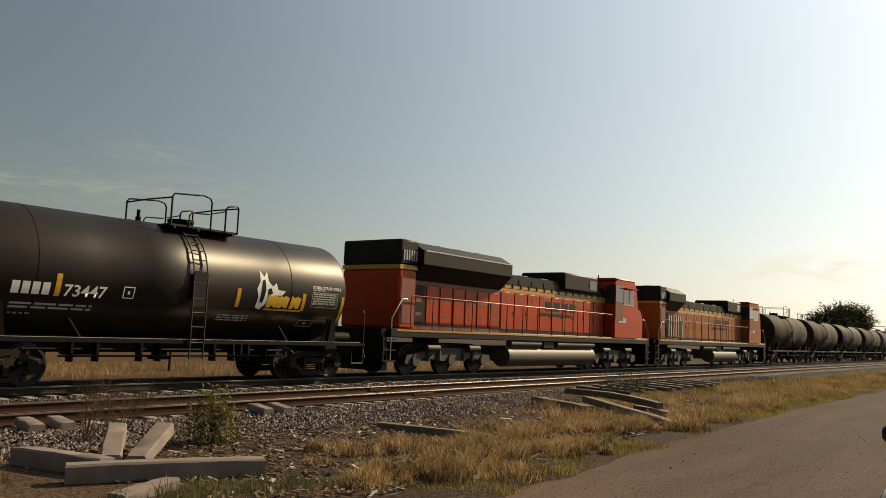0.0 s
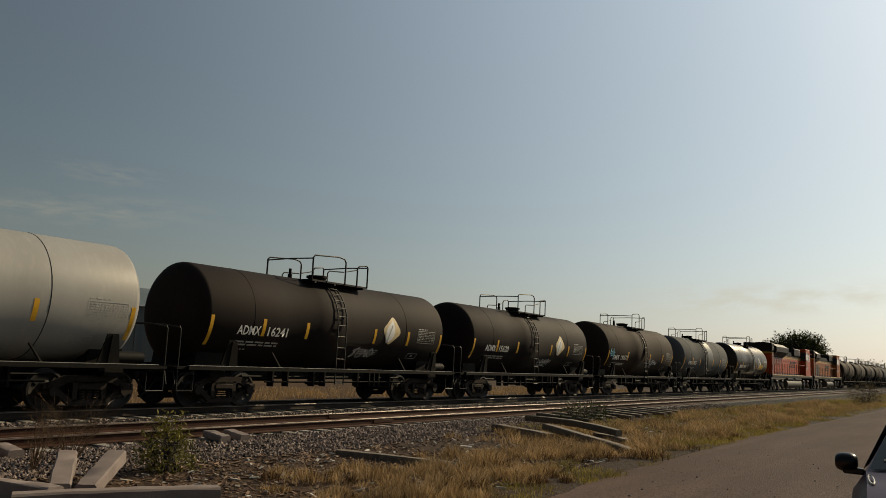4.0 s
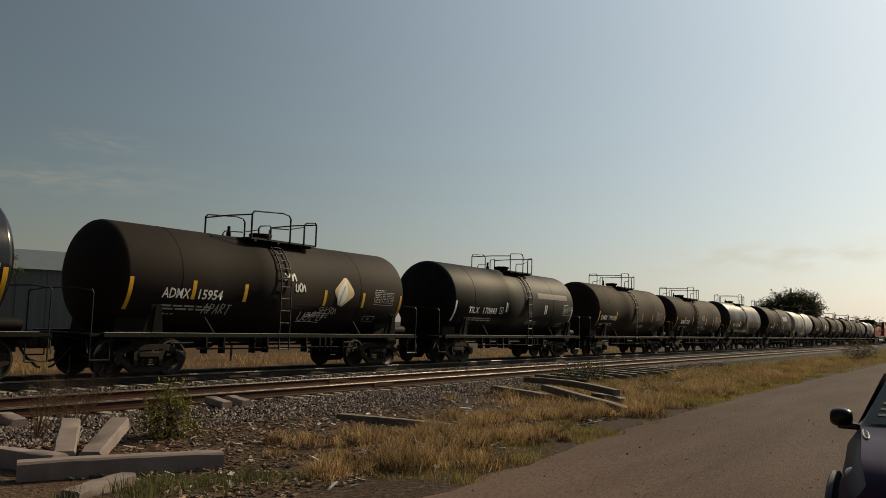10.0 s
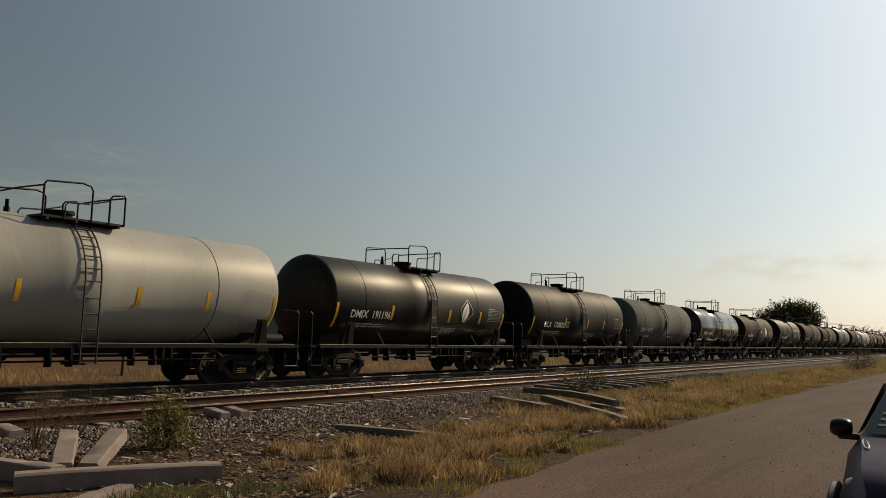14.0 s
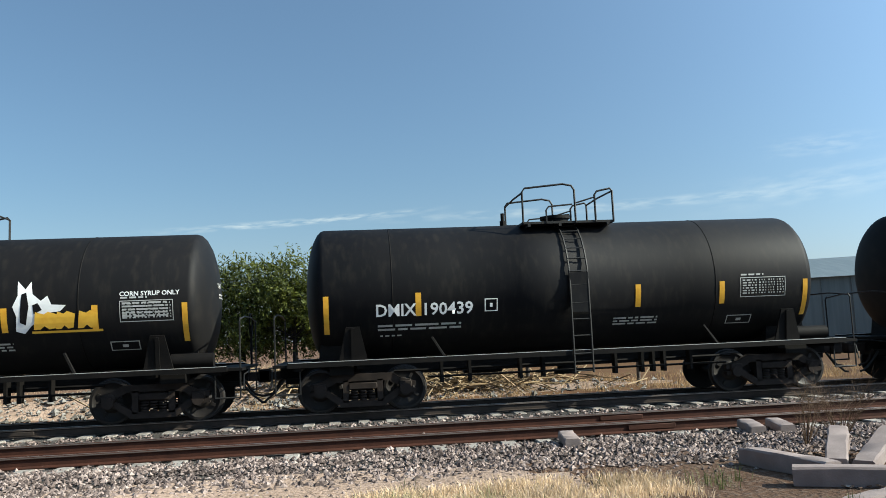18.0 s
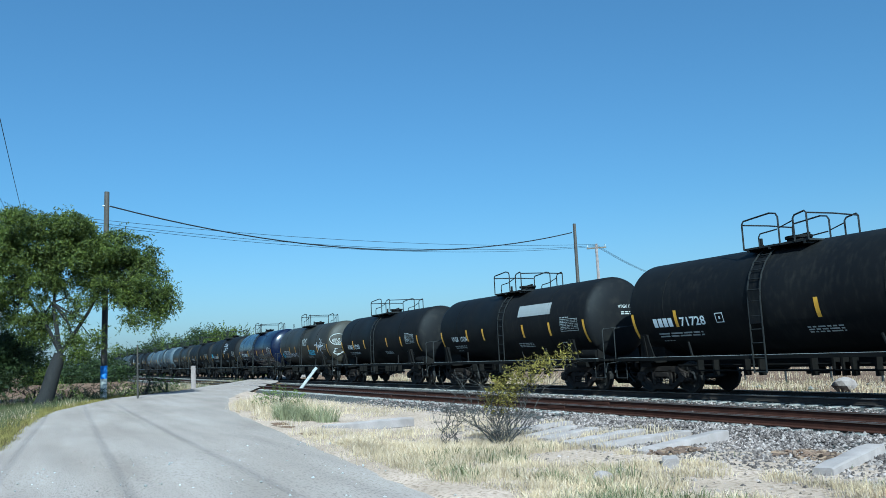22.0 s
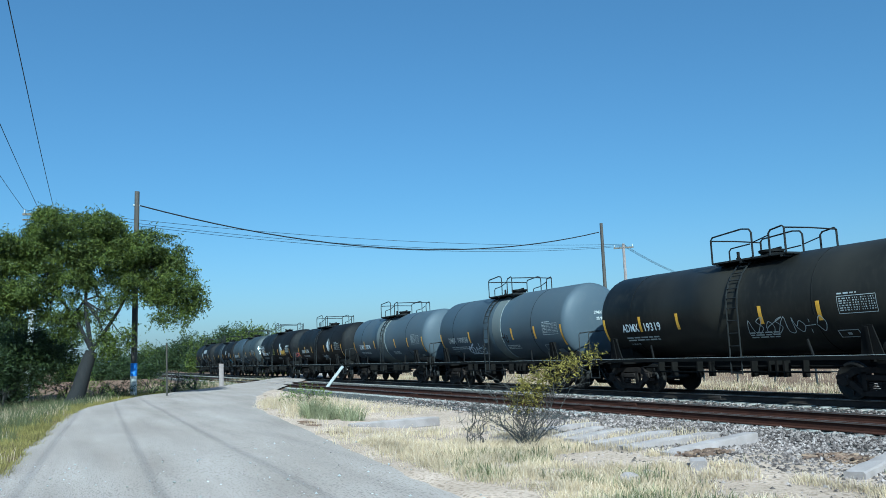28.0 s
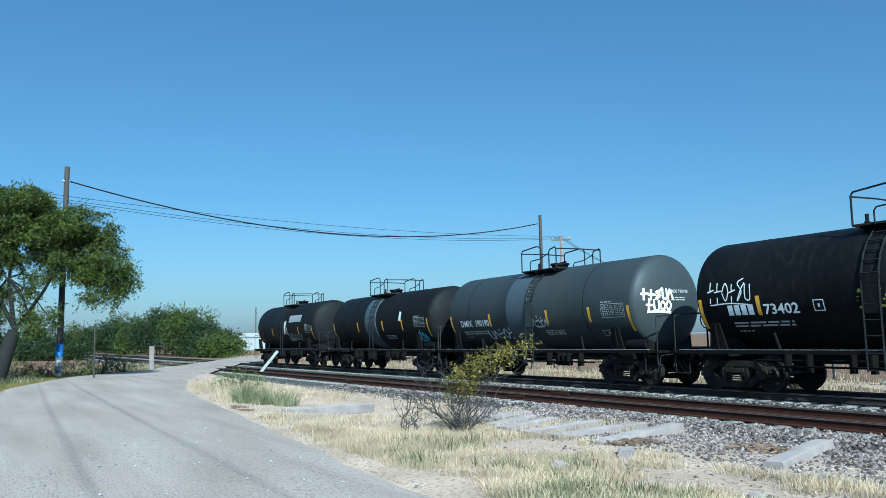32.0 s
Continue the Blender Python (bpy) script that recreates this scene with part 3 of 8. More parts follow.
def on_head(me, y, z, lift=0.012):
    """Lays a flat mesh on the dished head at the car's front."""
    for v in me.vertices:
        b, c = y + v.co.x, z + v.co.y
        q = max(0.0, 1 - (b * b + (c - TANK_Z) ** 2) / TANK_R ** 2)
        v.co = (HALF + 0.42 * math.sqrt(q) + lift + v.co.z, b, c)
    me.update()
    return me


def head_mark(car, text):
    part("lettering", on_head(writing(text, 0.15, DULL_WHITE), -0.2, 2.78), None, car)
    part("small_print", on_head(bars(0.6, 0.035, 2, DULL_WHITE, 5), -0.1, 2.62), None, car)


def leaf_logo(car, x, z, s, border, back, front):
    """A soft diamond with a leaf in it, as plain shapes."""
    dia = [(0.0, 0.52), (0.04, 0.42), (0.3, 0.06), (0.4, 0.0), (0.5, 0.03), (0.95, 0.36), (1.0, 0.46), (0.96, 0.58), (0.66, 0.94), (0.56, 1.0), (0.46, 0.96), (0.06, 0.62)]
    for k, (mat, f) in enumerate(((border, 1.0), (back, 0.9))):
        part("emblem", on_shell(decal([[((a - 0.5) * s * f, (b - 0.5) * s * f) for a, b in dia]], mat, "emblem"), x + s / 2, z + s / 2, 0.006 + 0.005 * k), None, car)
    leaf = [(0.24, 0.06), (0.4, 0.1), (0.58, 0.26), (0.66, 0.46), (0.64, 0.66), (0.54, 0.9), (0.42, 0.8), (0.26, 0.66), (0.16, 0.5), (0.17, 0.26)]
    part("emblem", on_shell(decal([[(a * s, b * s) for a, b in leaf]], front, "emblem"), x, z, 0.016), None, car)
    vein = [smooth_line([(0.3 * s, 0.1 * s), (0.34 * s, 0.36 * s), (0.5 * s, 0.7 * s)])]
    part("emblem", on_shell(strokes(vein, 0.06 * s, DULL_WHITE, "emblem"), x, z, 0.02), None, car)


def corn_logo(car, x, z):
    """An emblem as plain shapes: a white peaked plant, a yellow block with dark notches."""
    plant = [(0.0, 0.0), (0.16, -0.06), (0.3, 0.1), (0.62, 0.36), (0.86, 0.38), (0.98, 0.5), (0.7, 0.52), (0.62, 0.7), (0.5, 0.6), (0.34, 0.74), (0.3, 1.0), (0.2, 0.84), (0.04, 1.02), (0.06, 0.72), (-0.04, 0.5), (0.03, 0.3)]
    part("emblem", on_shell(decal([plant], WHITE, "emblem"), x, z, 0.006), None, car, "white plant-shaped emblem")
    part("emblem", on_shell(decal([[(0.09, 0.18), (0.2, 0.12), (0.27, 0.5), (0.22, 0.78), (0.13, 0.74)], [(0.36, 0.34), (0.52, 0.42), (0.44, 0.56), (0.34, 0.52)]], BLACK, "emblem"), x, z, 0.011), None, car)
    for i, w in enumerate((0.42, 0.34, 0.36)):
        part("emblem", on_shell(decal([[(0.0, 0.0), (w * 0.3, 0.0), (w * 0.5, 0.07), (w * 0.7, 0.0), (w, 0.02), (w + 0.05, 0.3), (w * 0.7, 0.36), (w * 0.5, 0.31), (0.05, 0.36)]], YELLOW, "emblem"), x + 0.34 + i * 0.42, z + 0.02, 0.014), None, car, "yellow block")
    part("emblem", on_shell(decal([[(0.3, -0.06), (1.66, -0.06), (1.66, -0.01), (0.3, -0.01)]], YELLOW, "emblem"), x, z, 0.014), None, car)
    part("lettering", on_shell(writing("CORN SYRUP ONLY", 0.13, WHITE), x + 2.0, z + 0.62), None, car)
    part("small_print", on_shell(bars(0.9, 0.035, 5, DULL_WHITE, 9), x + 2.05, z + 0.46), None, car)


def scrawl(car, x, z, w, h, mat, seed, width=0.035, n=9, head=False):
    """Spray-can writing that nobody can read: loops, hooks and flicks along a line."""
    r = random.Random(seed)
    lines, run = [], []
    step = w / n
    for i in range(n):
        cx, top = i * step, h * r.uniform(0.65, 1.0)
        kind = r.randint(0, 4)
        if kind == 0:      # loop
            run += [(cx + step * (0.5 + 0.42 * math.cos(a)), top * (0.5 + 0.48 * math.sin(a))) for a in (3.1, 1.6, 0.1, -1.5, -3.0)]
        elif kind == 1:    # peak
            run += [(cx, 0.02 * h), (cx + step * 0.4, top), (cx + step * 0.85, 0.05 * h)]
        elif kind == 2:    # hook
            run += [(cx + step * 0.9, top), (cx + step * 0.2, top * 0.8), (cx + step * 0.75, top * 0.4), (cx + step * 0.1, 0.0)]
        elif kind == 3:    # upright with a bar
            lines += [[(cx + step * 0.3, -0.05 * h), (cx + step * 0.4, top * 1.1)], [(cx, top * 0.55), (cx + step * 0.9, top * r.uniform(0.5, 0.8))]]
        else:
            run += [(cx + step * 0.1, top), (cx + step * 0.2, 0.1 * h), (cx + step * 0.8, 0.05 * h), (cx + step * 0.85, top * 0.9)]
        if r.random() < 0.45 and len(run) > 1:
            lines.append(smooth_line(run))
            run = []
    if len(run) > 1:
        lines.append(smooth_line(run))
    if r.random() < 0.6:
        lines.append(smooth_line([(w * 0.05, -0.15 * h), (w * 0.5, -0.1 * h), (w * 0.95, -0.2 * h)]))
    me = strokes(lines, width, mat, "graffiti")
    part("graffiti", on_head(me, x, z) if head else on_shell(me, x, z, 0.009), None, car)


PEN = {"P": [[(0, 0), (0, 1), (0.8, 0.9), (0.8, 0.6), (0, 0.5)]], "M": [[(0, 0), (0.1, 1), (0.45, 0.4), (0.8, 1), (0.9, 0)]], "S": [[(1, 0.9), (0.5, 1), (0.05, 0.75), (0.5, 0.5), (0.95, 0.25), (0.5, 0), (0, 0.1)]], "E": [[(0.9, 1), (0, 1), (0, 0), (0.9, 0)], [(0, 0.5), (0.7, 0.5)]],
       "N": [[(0, 0), (0, 1), (0.9, 0), (0.9, 1)]], "D": [[(0, 0), (0, 1), (0.6, 0.95), (0.95, 0.5), (0.6, 0.05), (0, 0)]], "U": [[(0, 1), (0.05, 0.2), (0.45, 0), (0.85, 0.2), (0.9, 1)]],
       "2": [[(0, 0.8), (0.4, 1), (0.8, 0.75), (0, 0), (0.9, 0)]], "0": [[(0.4, 1), (0, 0.5), (0.4, 0), (0.8, 0.5), (0.4, 1)]], "1": [[(0.2, 0.8), (0.5, 1), (0.5, 0)]], "6": [[(0.8, 1), (0.1, 0.4), (0.4, 0), (0.8, 0.3), (0.4, 0.5), (0.1, 0.3)]],
       "!": [[(0.4, 1), (0.35, 0.3)], [(0.33, 0.08), (0.33, 0.0)]], "A": [[(0, 0), (0.45, 1), (0.9, 0)], [(0.2, 0.4), (0.7, 0.4)]], "G": [[(0.9, 0.85), (0.4, 1), (0, 0.5), (0.4, 0), (0.85, 0.15), (0.85, 0.45), (0.5, 0.45)]], "I": [[(0.4, 0), (0.4, 1)]], "L": [[(0.1, 1), (0.1, 0), (0.8, 0)]], "Y": [[(0, 1), (0.45, 0.5), (0.9, 1)], [(0.45, 0.5), (0.4, 0)]], "R": [[(0, 0), (0, 1), (0.7, 0.9), (0.7, 0.6), (0, 0.5), (0.85, 0)]], "Z": [[(0, 1), (0.85, 1), (0, 0), (0.9, 0)]],
       "T": [[(0, 1), (0.9, 1)], [(0.45, 1), (0.45, 0)]], "C": [[(0.9, 0.9), (0.4, 1), (0, 0.5), (0.4, 0), (0.9, 0.1)]], "K": [[(0, 0), (0, 1)], [(0.8, 1), (0, 0.45), (0.85, 0)]]}


def hand_letters(car, text, x, z, w, h, mat, width=0.05, seed=1):
    """Words sprayed by hand, stroke by stroke."""
    r = random.Random(seed)
    lines, step = [], w / len(text)
    for i, ch in enumerate(text):
        dy = r.uniform(-0.06, 0.06) * h
        for line in PEN.get(ch, ()):
            lines.append([(i * step + a * step * 0.74 + b * 0.08 * h, dy + b * h) for a, b in line])
    part("graffiti", on_shell(strokes(lines, width, mat, "graffiti"), x, z, 0.01), None, car, "hand-sprayed words")


def bubble(car, x, z, lines, mat, edge, width=0.17):
    """Fat sprayed letters with a dark inner and a pale outer outline."""
    for k, (m, wd) in enumerate(((edge, width + 0.12), (BLACK, width + 0.07), (mat, width))):
        part("graffiti", on_shell(strokes([smooth_line(p) for p in lines], wd, m, "graffiti"), x, z, 0.006 + 0.005 * k), None, car, "fat sprayed letters with outlines")


def smooth_line(pts, n=4):
    out = []
    p = [pts[0]] + list(pts) + [pts[-1]]
    for i in range(1, len(p) - 2):
        for k in range(n):
            t = k / n
            out.append(tuple(0.5 * (2 * p[i][j] + (p[i + 1][j] - p[i - 1][j]) * t + (2 * p[i - 1][j] - 5 * p[i][j] + 4 * p[i + 1][j] - p[i + 2][j]) * t * t + (3 * p[i][j] - p[i - 1][j] - 3 * p[i + 1][j] + p[i + 2][j]) * t ** 3) for j in (0, 1)))
    return out + [pts[-1]]


def light_band(car, x, w, mat):
    part("shell_band", Geo().lathe([(x, TANK_R), (x + 0.01, TANK_R + 0.018), (x + w - 0.01, TANK_R + 0.018), (x + w, TANK_R)], 44, pose(0, 0, TANK_Z)), mat, car, "lighter cleaned band round the shell")


# places of the cars' middles along the train, by number
MIDDLE = [26.6, 13.0, -0.5, -14.1, -27.3, -40.4, -53.6, -67.75, -81.2, -94.6, -108.7, -122.9, -136.6, -149.8, -163.0, -176.5, -189.8, -203.6, -216.9, -230.3, -243.7, -257.5, -270.9, -284.1, -297.5, -310.8, -324.8, -338.1, -351.4, -364.9, -378.5, -391.9, -404.8, -418.0, -430.9, -444.2, -457.4, -471.0, -484.4, -497.8, -510.7, -524.8]


def middle(n):
    return MIDDLE[n - 1]


# number, mark, mark's x, paint, label, style
CARS = [
    (1, "#73447", -4.2, SHINY_BROWN, "dusty brown-black tank car with a yellow and white emblem", "corn"),
    (2, "ADMX 17627", -4.5, GREY, "grey tank car with a pale cleaned band by its ladder", "band"),
    (3, "DMIX 190673", -4.5, BROWN, "dusty brown tank car with pale spray writing", "tag"),
    (4, "ADMX 15620", -4.5, DARK_BROWN, "dark brown tank car with a tan leaf emblem", "leaf"),
    (5, "ADMX 16241", -4.5, DARK_BROWN, "dark brown tank car with a leaf emblem and spray marks", "leaf"),
    (6, "", 0, LIGHT_GREY, "pale grey plain tank car", "plain"),
    (7, "VTGX 17108", -4.5, DARK_BROWN, "very dark tank car with a white patch and spray writing", "patch"),
    (8, "TILX 171054", -4.5, OLIVE, "dark dusty tank car with amber reflectors", "plain"),
    (9, "ADMX 17335", -4.5, BROWN, "dusty brown tank car with spray marks by the ladder", "tag"),
    (10, "DMIX 190165", -4.5, BROWN, "dusty brown tank car with faded marks", "faded"),
    (11, "TILX 170843", -4.5, BLACK, "black tank car with white double reflectors and a brown patch", "double"),
    (12, "ADMX 15954", -4.5, DARK_BROWN, "dark brown tank car with tan emblem and spray marks", "leaf"),
    (13, "VTGX 190089", -4.5, NAVY, "shiny new navy-black tank car", "plain"),
    (14, "DMIX 190129", -4.5, GREY, "dull grey tank car with faded marks", "faded"),
    (15, "TILX 170852", -4.5, BLACK, "dark dusty tank car with amber reflectors", "plain"),
    (16, "DMIX 191196", -4.5, OLIVE, "olive grey tank car with a white leaf emblem", "leaf"),
    (17, "", 0, LIGHT_GREY, "pale grey dusty tank car", "plain"),
    (18, "DMIX 190244", -4.5, DARK_BROWN, "dark brown tank car with a grey patch and a leaf emblem", "leafpatch"),
    (19, "TILX 171071", -4.5, BLACK, "black tank car with amber reflectors", "plain"),
    (20, "#73465", -3.9, BLACK, "black tank car with a yellow and white emblem", "corn"),
    (21, "TILX 170982", -4.5, BLACK, "black tank car with amber reflectors", "plain"),
    (22, "DMIX 190439", -4.5, BLACK, "black tank car with amber reflectors", "plain"),
    (23, "#73457", -4.4, BLACK, "black tank car with a yellow and white emblem and white marks", "corn"),
    (24, "ADMX 16755", -4.4, BLACK, "black tank car covered in silver and white spray writing", "graffiti"),
    (25, "ADMX 17508", -4.2, BLACK, "black tank car with large pale spray letters", "words"),
    (26, "ADMX 15792", -4.0, BLUE_GREY, "blue-grey tank car with a pale band and a leaf emblem", "bandleaf"),
    (27, "ADMX 17107", -4.2, BLACK, "black tank car with a white leaf emblem", "leaf"),
    (28, "#71728", -4.2, BLACK, "black tank car with amber reflectors and a sunlit end painted pale", "plain"),
    (29, "VTGX 17124", -4.2, BLACK, "black tank car with a grey panel", "panel"),
    (30, "ADMX 17153", -4.2, BLACK, "black tank car with amber reflectors", "plain"),
    (31, "VTGX 17118", 0, BLACK_DUST, "dusty black tank car with white spray lettering and an oval badge", "oval"),
    (32, "VTGX 190012", -4.0, BLUE, "shiny dark blue tank car", "plain"),
    (33, "TILX 170542", -4.5, BLACK, "black tank car with silver spray drawing", "tagtop"),
    (34, "VTGX 17012", -4.2, BLACK, "black tank car with amber reflectors", "plain"),
    (35, "ADMX 19319", -4.2, OLIVE, "dark green-black tank car with faint spray writing", "tag"),
    (36, "DMIX 190038", -4.2, BLUE_GREY, "grey tank car with dark spray writing", "bandtag"),
    (37, "ADMX 15874", -4.2, BLUE_GREY, "grey tank car with a pale band by its ladder", "band"),
    (38, "ADMX 15758", -4.2, BLACK, "black tank car with a white leaf emblem", "leaf"),
    (39, "#73402", -4.2, BLACK, "black tank car with yellow-white emblem and red-sprayed end", "corn"),
    (40, "DMIX 190190", -4.2, SLATE, "dark grey tank car with a pale band and white spray letters", "bandtag"),
    (41, "", 0, BLACK, "dusty black tank car with a pale band", "band"),
    (42, "", 0, BLACK, "black tank car at the end of the train", "patch"),
]
AHEAD = [(0, BROWN), (-1, BROWN), (-2, DARK_BROWN), (-3, BROWN), (-4, GREY), (-5, BROWN), (-6, OLIVE), (-7, BROWN)]


# how far the walkway and ladder stand from the middle of a car, where it shows
OFFSET = {1: 0.5, 2: -0.3, 3: 0.2, 4: 0.1, 7: -0.35, 9: -0.6, 10: -0.15, 11: 0.7, 17: -0.5, 18: -0.4, 19: 0.6, 20: 0.2, 21: -0.4, 22: 0.1, 23: -0.12, 24: -0.1, 25: 0.35, 26: 0.45, 35: 0.9, 36: 0.1, 40: 0.3, 41: -0.3}


# name's and number's stretch, reflectors, box and table, by the first letter of the mark
LAYOUT = {
    "#": (((-4.4, -3.55), (-3.3, -2.3)), (-3.43, -0.72, 1.38, 3.7), -1.9, 4.0),
    "A": (((-4.45, -3.62), (-3.4, -2.55)), (-3.51, -1.75, 1.5, 3.36), None, 3.92),
    "T": (((-4.3, -3.5), (-3.25, -2.1)), (-2.0, 0.65, 2.77), -1.85, 4.27),
    "D": (((-4.6, -3.7), (-3.5, -2.5)), (-2.4, 1.2, 3.45), None, 4.05),
    "W": (((-4.45, -3.82), (-3.7, -3.08)), (-3.0, -1.6, 1.5, 3.3), None, 4.0),
    "V": (((-4.5, -3.6), (-3.4, -2.3)), (-2.15, 0.8, 2.9), None, 4.1),
}


SPECIAL = {
    10: (((-5.0, -4.1), (-3.94, -2.93)), (-2.85, -1.04, 1.23, 3.01), None, 3.75),
    34: (((-4.0, -3.25), (-3.1, -2.25)), (-3.18, -1.35, 1.7, 3.5), None, 4.1),
    36: (((-4.5, -3.75), (-3.59, -2.5)), (-2.3, -0.95, 1.59, 3.38), None, 4.0),
    22: (((-4.27, -3.4), (-3.3, -2.2)), (-3.36, -1.0, 1.43, 3.34), -1.95, 3.76),
    23: (((-4.31, -3.49), (-3.27, -2.33)), (-2.1, 0.19, 1.79, 3.52), -2.0, 4.0),
    26: (((-4.45, -3.55), (-3.3, -2.15)), (-2.25, 0.3, 1.4, 3.6), None, 4.1),
}


def dress(car, n, text, x, style):
    faded = style == "faded" and n == 14
    key = "W" if text.startswith("VTGX 17") else text[:1]
    spans, xs, box, table = SPECIAL.get(n) or LAYOUT.get(key, LAYOUT["V"])
    if text:
        mark(car, text, spans, 1.98, DULL_WHITE if faded or n == 36 else WHITE, 0.3 if text.startswith("VTGX 17") else 0.37)
        if box:
            outline_box(car, box, 2.0, 0.28, 0.28)
    if text:
        head_mark(car, text.lstrip("#"))
    if style == "double":
        for dx in (-1.35, -1.2, 2.3, 2.45):
            part("reflector", on_shell(decal(rect(0.08, 0.42), STRIPE_WHITE, "reflector", 0.1), dx, 2.08), None, car)
        stripes(car, (), STRIPE_WHITE)
        part("patch", on_shell(decal(rect(3.1, 0.26), PRIMER, "patch", 0.1), 1.6, 2.78), None, car, "brown primer patch")
    elif not faded:
        stripes(car, xs)
    data_panel(car, table)
    outline_box(car, table - 0.25, 1.52, 0.58, 0.24, DULL_WHITE)
    part("small_print", on_shell(bars(1.0, 0.04, 3, DULL_WHITE, n), 0.9, 1.72), None, car)
    if style == "corn":
        corn_logo(car, 2.0, 1.98)
    if style in ("leaf", "leafpatch", "bandleaf"):
        dark = n in (4, 5, 12, 18)
        leaf_logo(car, 1.9 if n < 26 else 1.82 if n == 26 else 2.1, 2.05 if n == 26 else 1.95, 1.22 if n == 26 else 0.95, WHITE if n == 26 else TAN if dark else DULL_WHITE, EMBLEM_BLUE if n == 26 else TAN if dark else BLACK, WHITE)
        if n != 26:
            scrawl(car, 0.6, 1.5, 1.1, 0.4, SPRAY, n, 0.03, 4)
    if n in (26, 27):
        for i in range(3):
            part("name_bar", on_shell(decal(rect(0.36, 0.3), NAVY if n == 26 else EMBLEM_BLUE, "name_bar"), (1.72 if n == 26 else 2.15) + i * 0.48, 1.58 if n == 26 else 1.5, 0.007), None, car)
    if n == 26:
        scrawl(car, -3.1, 1.44, 2.1, 0.42, DULL_WHITE, 61, 0.11, 7)
        scrawl(car, -3.1, 1.44, 2.1, 0.42, CYAN, 61, 0.055, 7)
        scrawl(car, 0.8, 1.8, 0.6, 0.5, WHITE, 26, 0.05, 3)
        # sunlit area between shadows at the car's end, put in as a pale shape
        part("patch", on_shell(decal([[(0, 0), (0.9, -0.05), (0.95, 0.2), (0.6, 0.5), (0.35, 0.35), (0.1, 0.5)]], LIGHT_GREY, "patch"), 4.3, 1.3), None, car, "pale patch that paints sunlight low on the car's end")
    if style in ("patch", "leafpatch", "panel"):
        part("patch", on_shell(decal(rect(2.2, 0.45), LIGHT_GREY, "patch", 0.1), -3.6 if style == "leafpatch" else 1.2, 2.75), None, car, "pale primer patch")
    if n == 3:
        hand_letters(car, "PALM", 0.5, 1.85, 0.85, 0.3, WHITE, 0.05, 8)
        scrawl(car, 1.4, 1.82, 1.1, 0.27, WHITE, 61, 0.05, 5)
        scrawl(car, -5.1, 2.2, 0.65, 0.35, CYAN, 62, 0.025, 5)
    if n == 12:
        hand_letters(car, "APART", -3.05, 1.62, 0.95, 0.3, DULL_WHITE, 0.03, 9)
        scrawl(car, -0.3, 2.65, 0.5, 0.3, WHITE, 63, 0.05, 3)
        scrawl(car, 0.15, 2.35, 0.45, 0.25, WHITE, 64, 0.05, 3)
        scrawl(car, 1.35, 1.72, 0.85, 0.28, DULL_WHITE, 65, 0.03, 6)
    if style in ("tag", "patch") and n != 3:
        if n == 9:
            scrawl(car, 0.3, 2.3, 0.75, 0.35, DULL_WHITE, 66, 0.035, 4)
            scrawl(car, 0.5, 1.75, 0.7, 0.2, CYAN, 67, 0.018, 5)
        else:
            scrawl(car, 0.9, 1.7, 2.6, 0.5, DULL_WHITE if n > 30 else SPRAY, n, 0.02 if n == 35 else 0.035, 8)
    if style in ("band", "bandleaf", "bandtag"):
        light_band(car, 0.1 if n < 10 else 0.0 if n == 36 else -1.22, 0.75 if n == 36 else 1.28, BAND_GREY if n in (2, 26, 36, 37) else BLUE_GREY)
    if style == "bandtag":
        scrawl(car, -2.8, 1.5, 1.7, 0.5, SPRAY, n, 0.05, 5)
        scrawl(car, 0.3, 1.9, 0.9, 0.35, NAVY if n == 36 else DULL_WHITE, n + 1, 0.06, 4)
    if n == 40:
        scrawl(car, -1.15, 2.6, 1.15, 0.36, WHITE, 45, 0.07, 5, True)
        scrawl(car, -1.0, 2.25, 0.9, 0.32, WHITE, 46, 0.07, 4, True)
    if n == 39:
        scrawl(car, -5.0, 2.35, 1.4, 0.6, WHITE, 47, 0.03, 6)
        scrawl(car, -0.8, 2.1, 0.9, 0.4, OLIVE_SPRAY, 48, 0.05, 4)
        scrawl(car, -0.9, 1.8, 0.9, 0.4, RED_DULL, 49, 0.022, 7, True)
    if n == 41:
        scrawl(car, 4.2, 1.5, 0.8, 0.5, CYAN, 50, 0.06, 4)
        part("patch", on_shell(decal([[(0, 0), (0.25, 0.02), (0.3, 0.4), (0.1, 0.45)]], WHITE, "patch"), 2.6, 2.4), None, car)
    if n == 42:
        part("patch", on_shell(decal([[(0, 0), (0.3, 0.1), (0.55, 0.9), (0.15, 0.8)]], WHITE, "patch"), 0.2, 2.0), None, car, "splash of white paint")
    if style == "tagtop":
        scrawl(car, 0.75, 3.15, 1.5, 0.3, SPRAY, 3, 0.03, 6)
        scrawl(car, 1.3, 2.72, 1.3, 0.4, SPRAY, 8, 0.03, 5)
        scrawl(car, 0.9, 2.45, 0.5, 0.35, SPRAY, 12, 0.025, 3)
        scrawl(car, -5.0, 2.1, 0.7, 0.4, CYAN, 5, 0.04, 4)
    if style == "words":
        hand_letters(car, "SEND NUDES", 1.45, 1.6, 3.6, 0.52, WHITE, 0.05)
        scrawl(car, -2.9, 1.66, 3.6, 0.42, SPRAY, 25, 0.045, 12)
        scrawl(car, -5.0, 1.6, 0.6, 0.4, SPRAY, 21, 0.035, 4)
        scrawl(car, -1.25, 1.75, 0.75, 0.55, WHITE, 22, 0.05, 5, True)
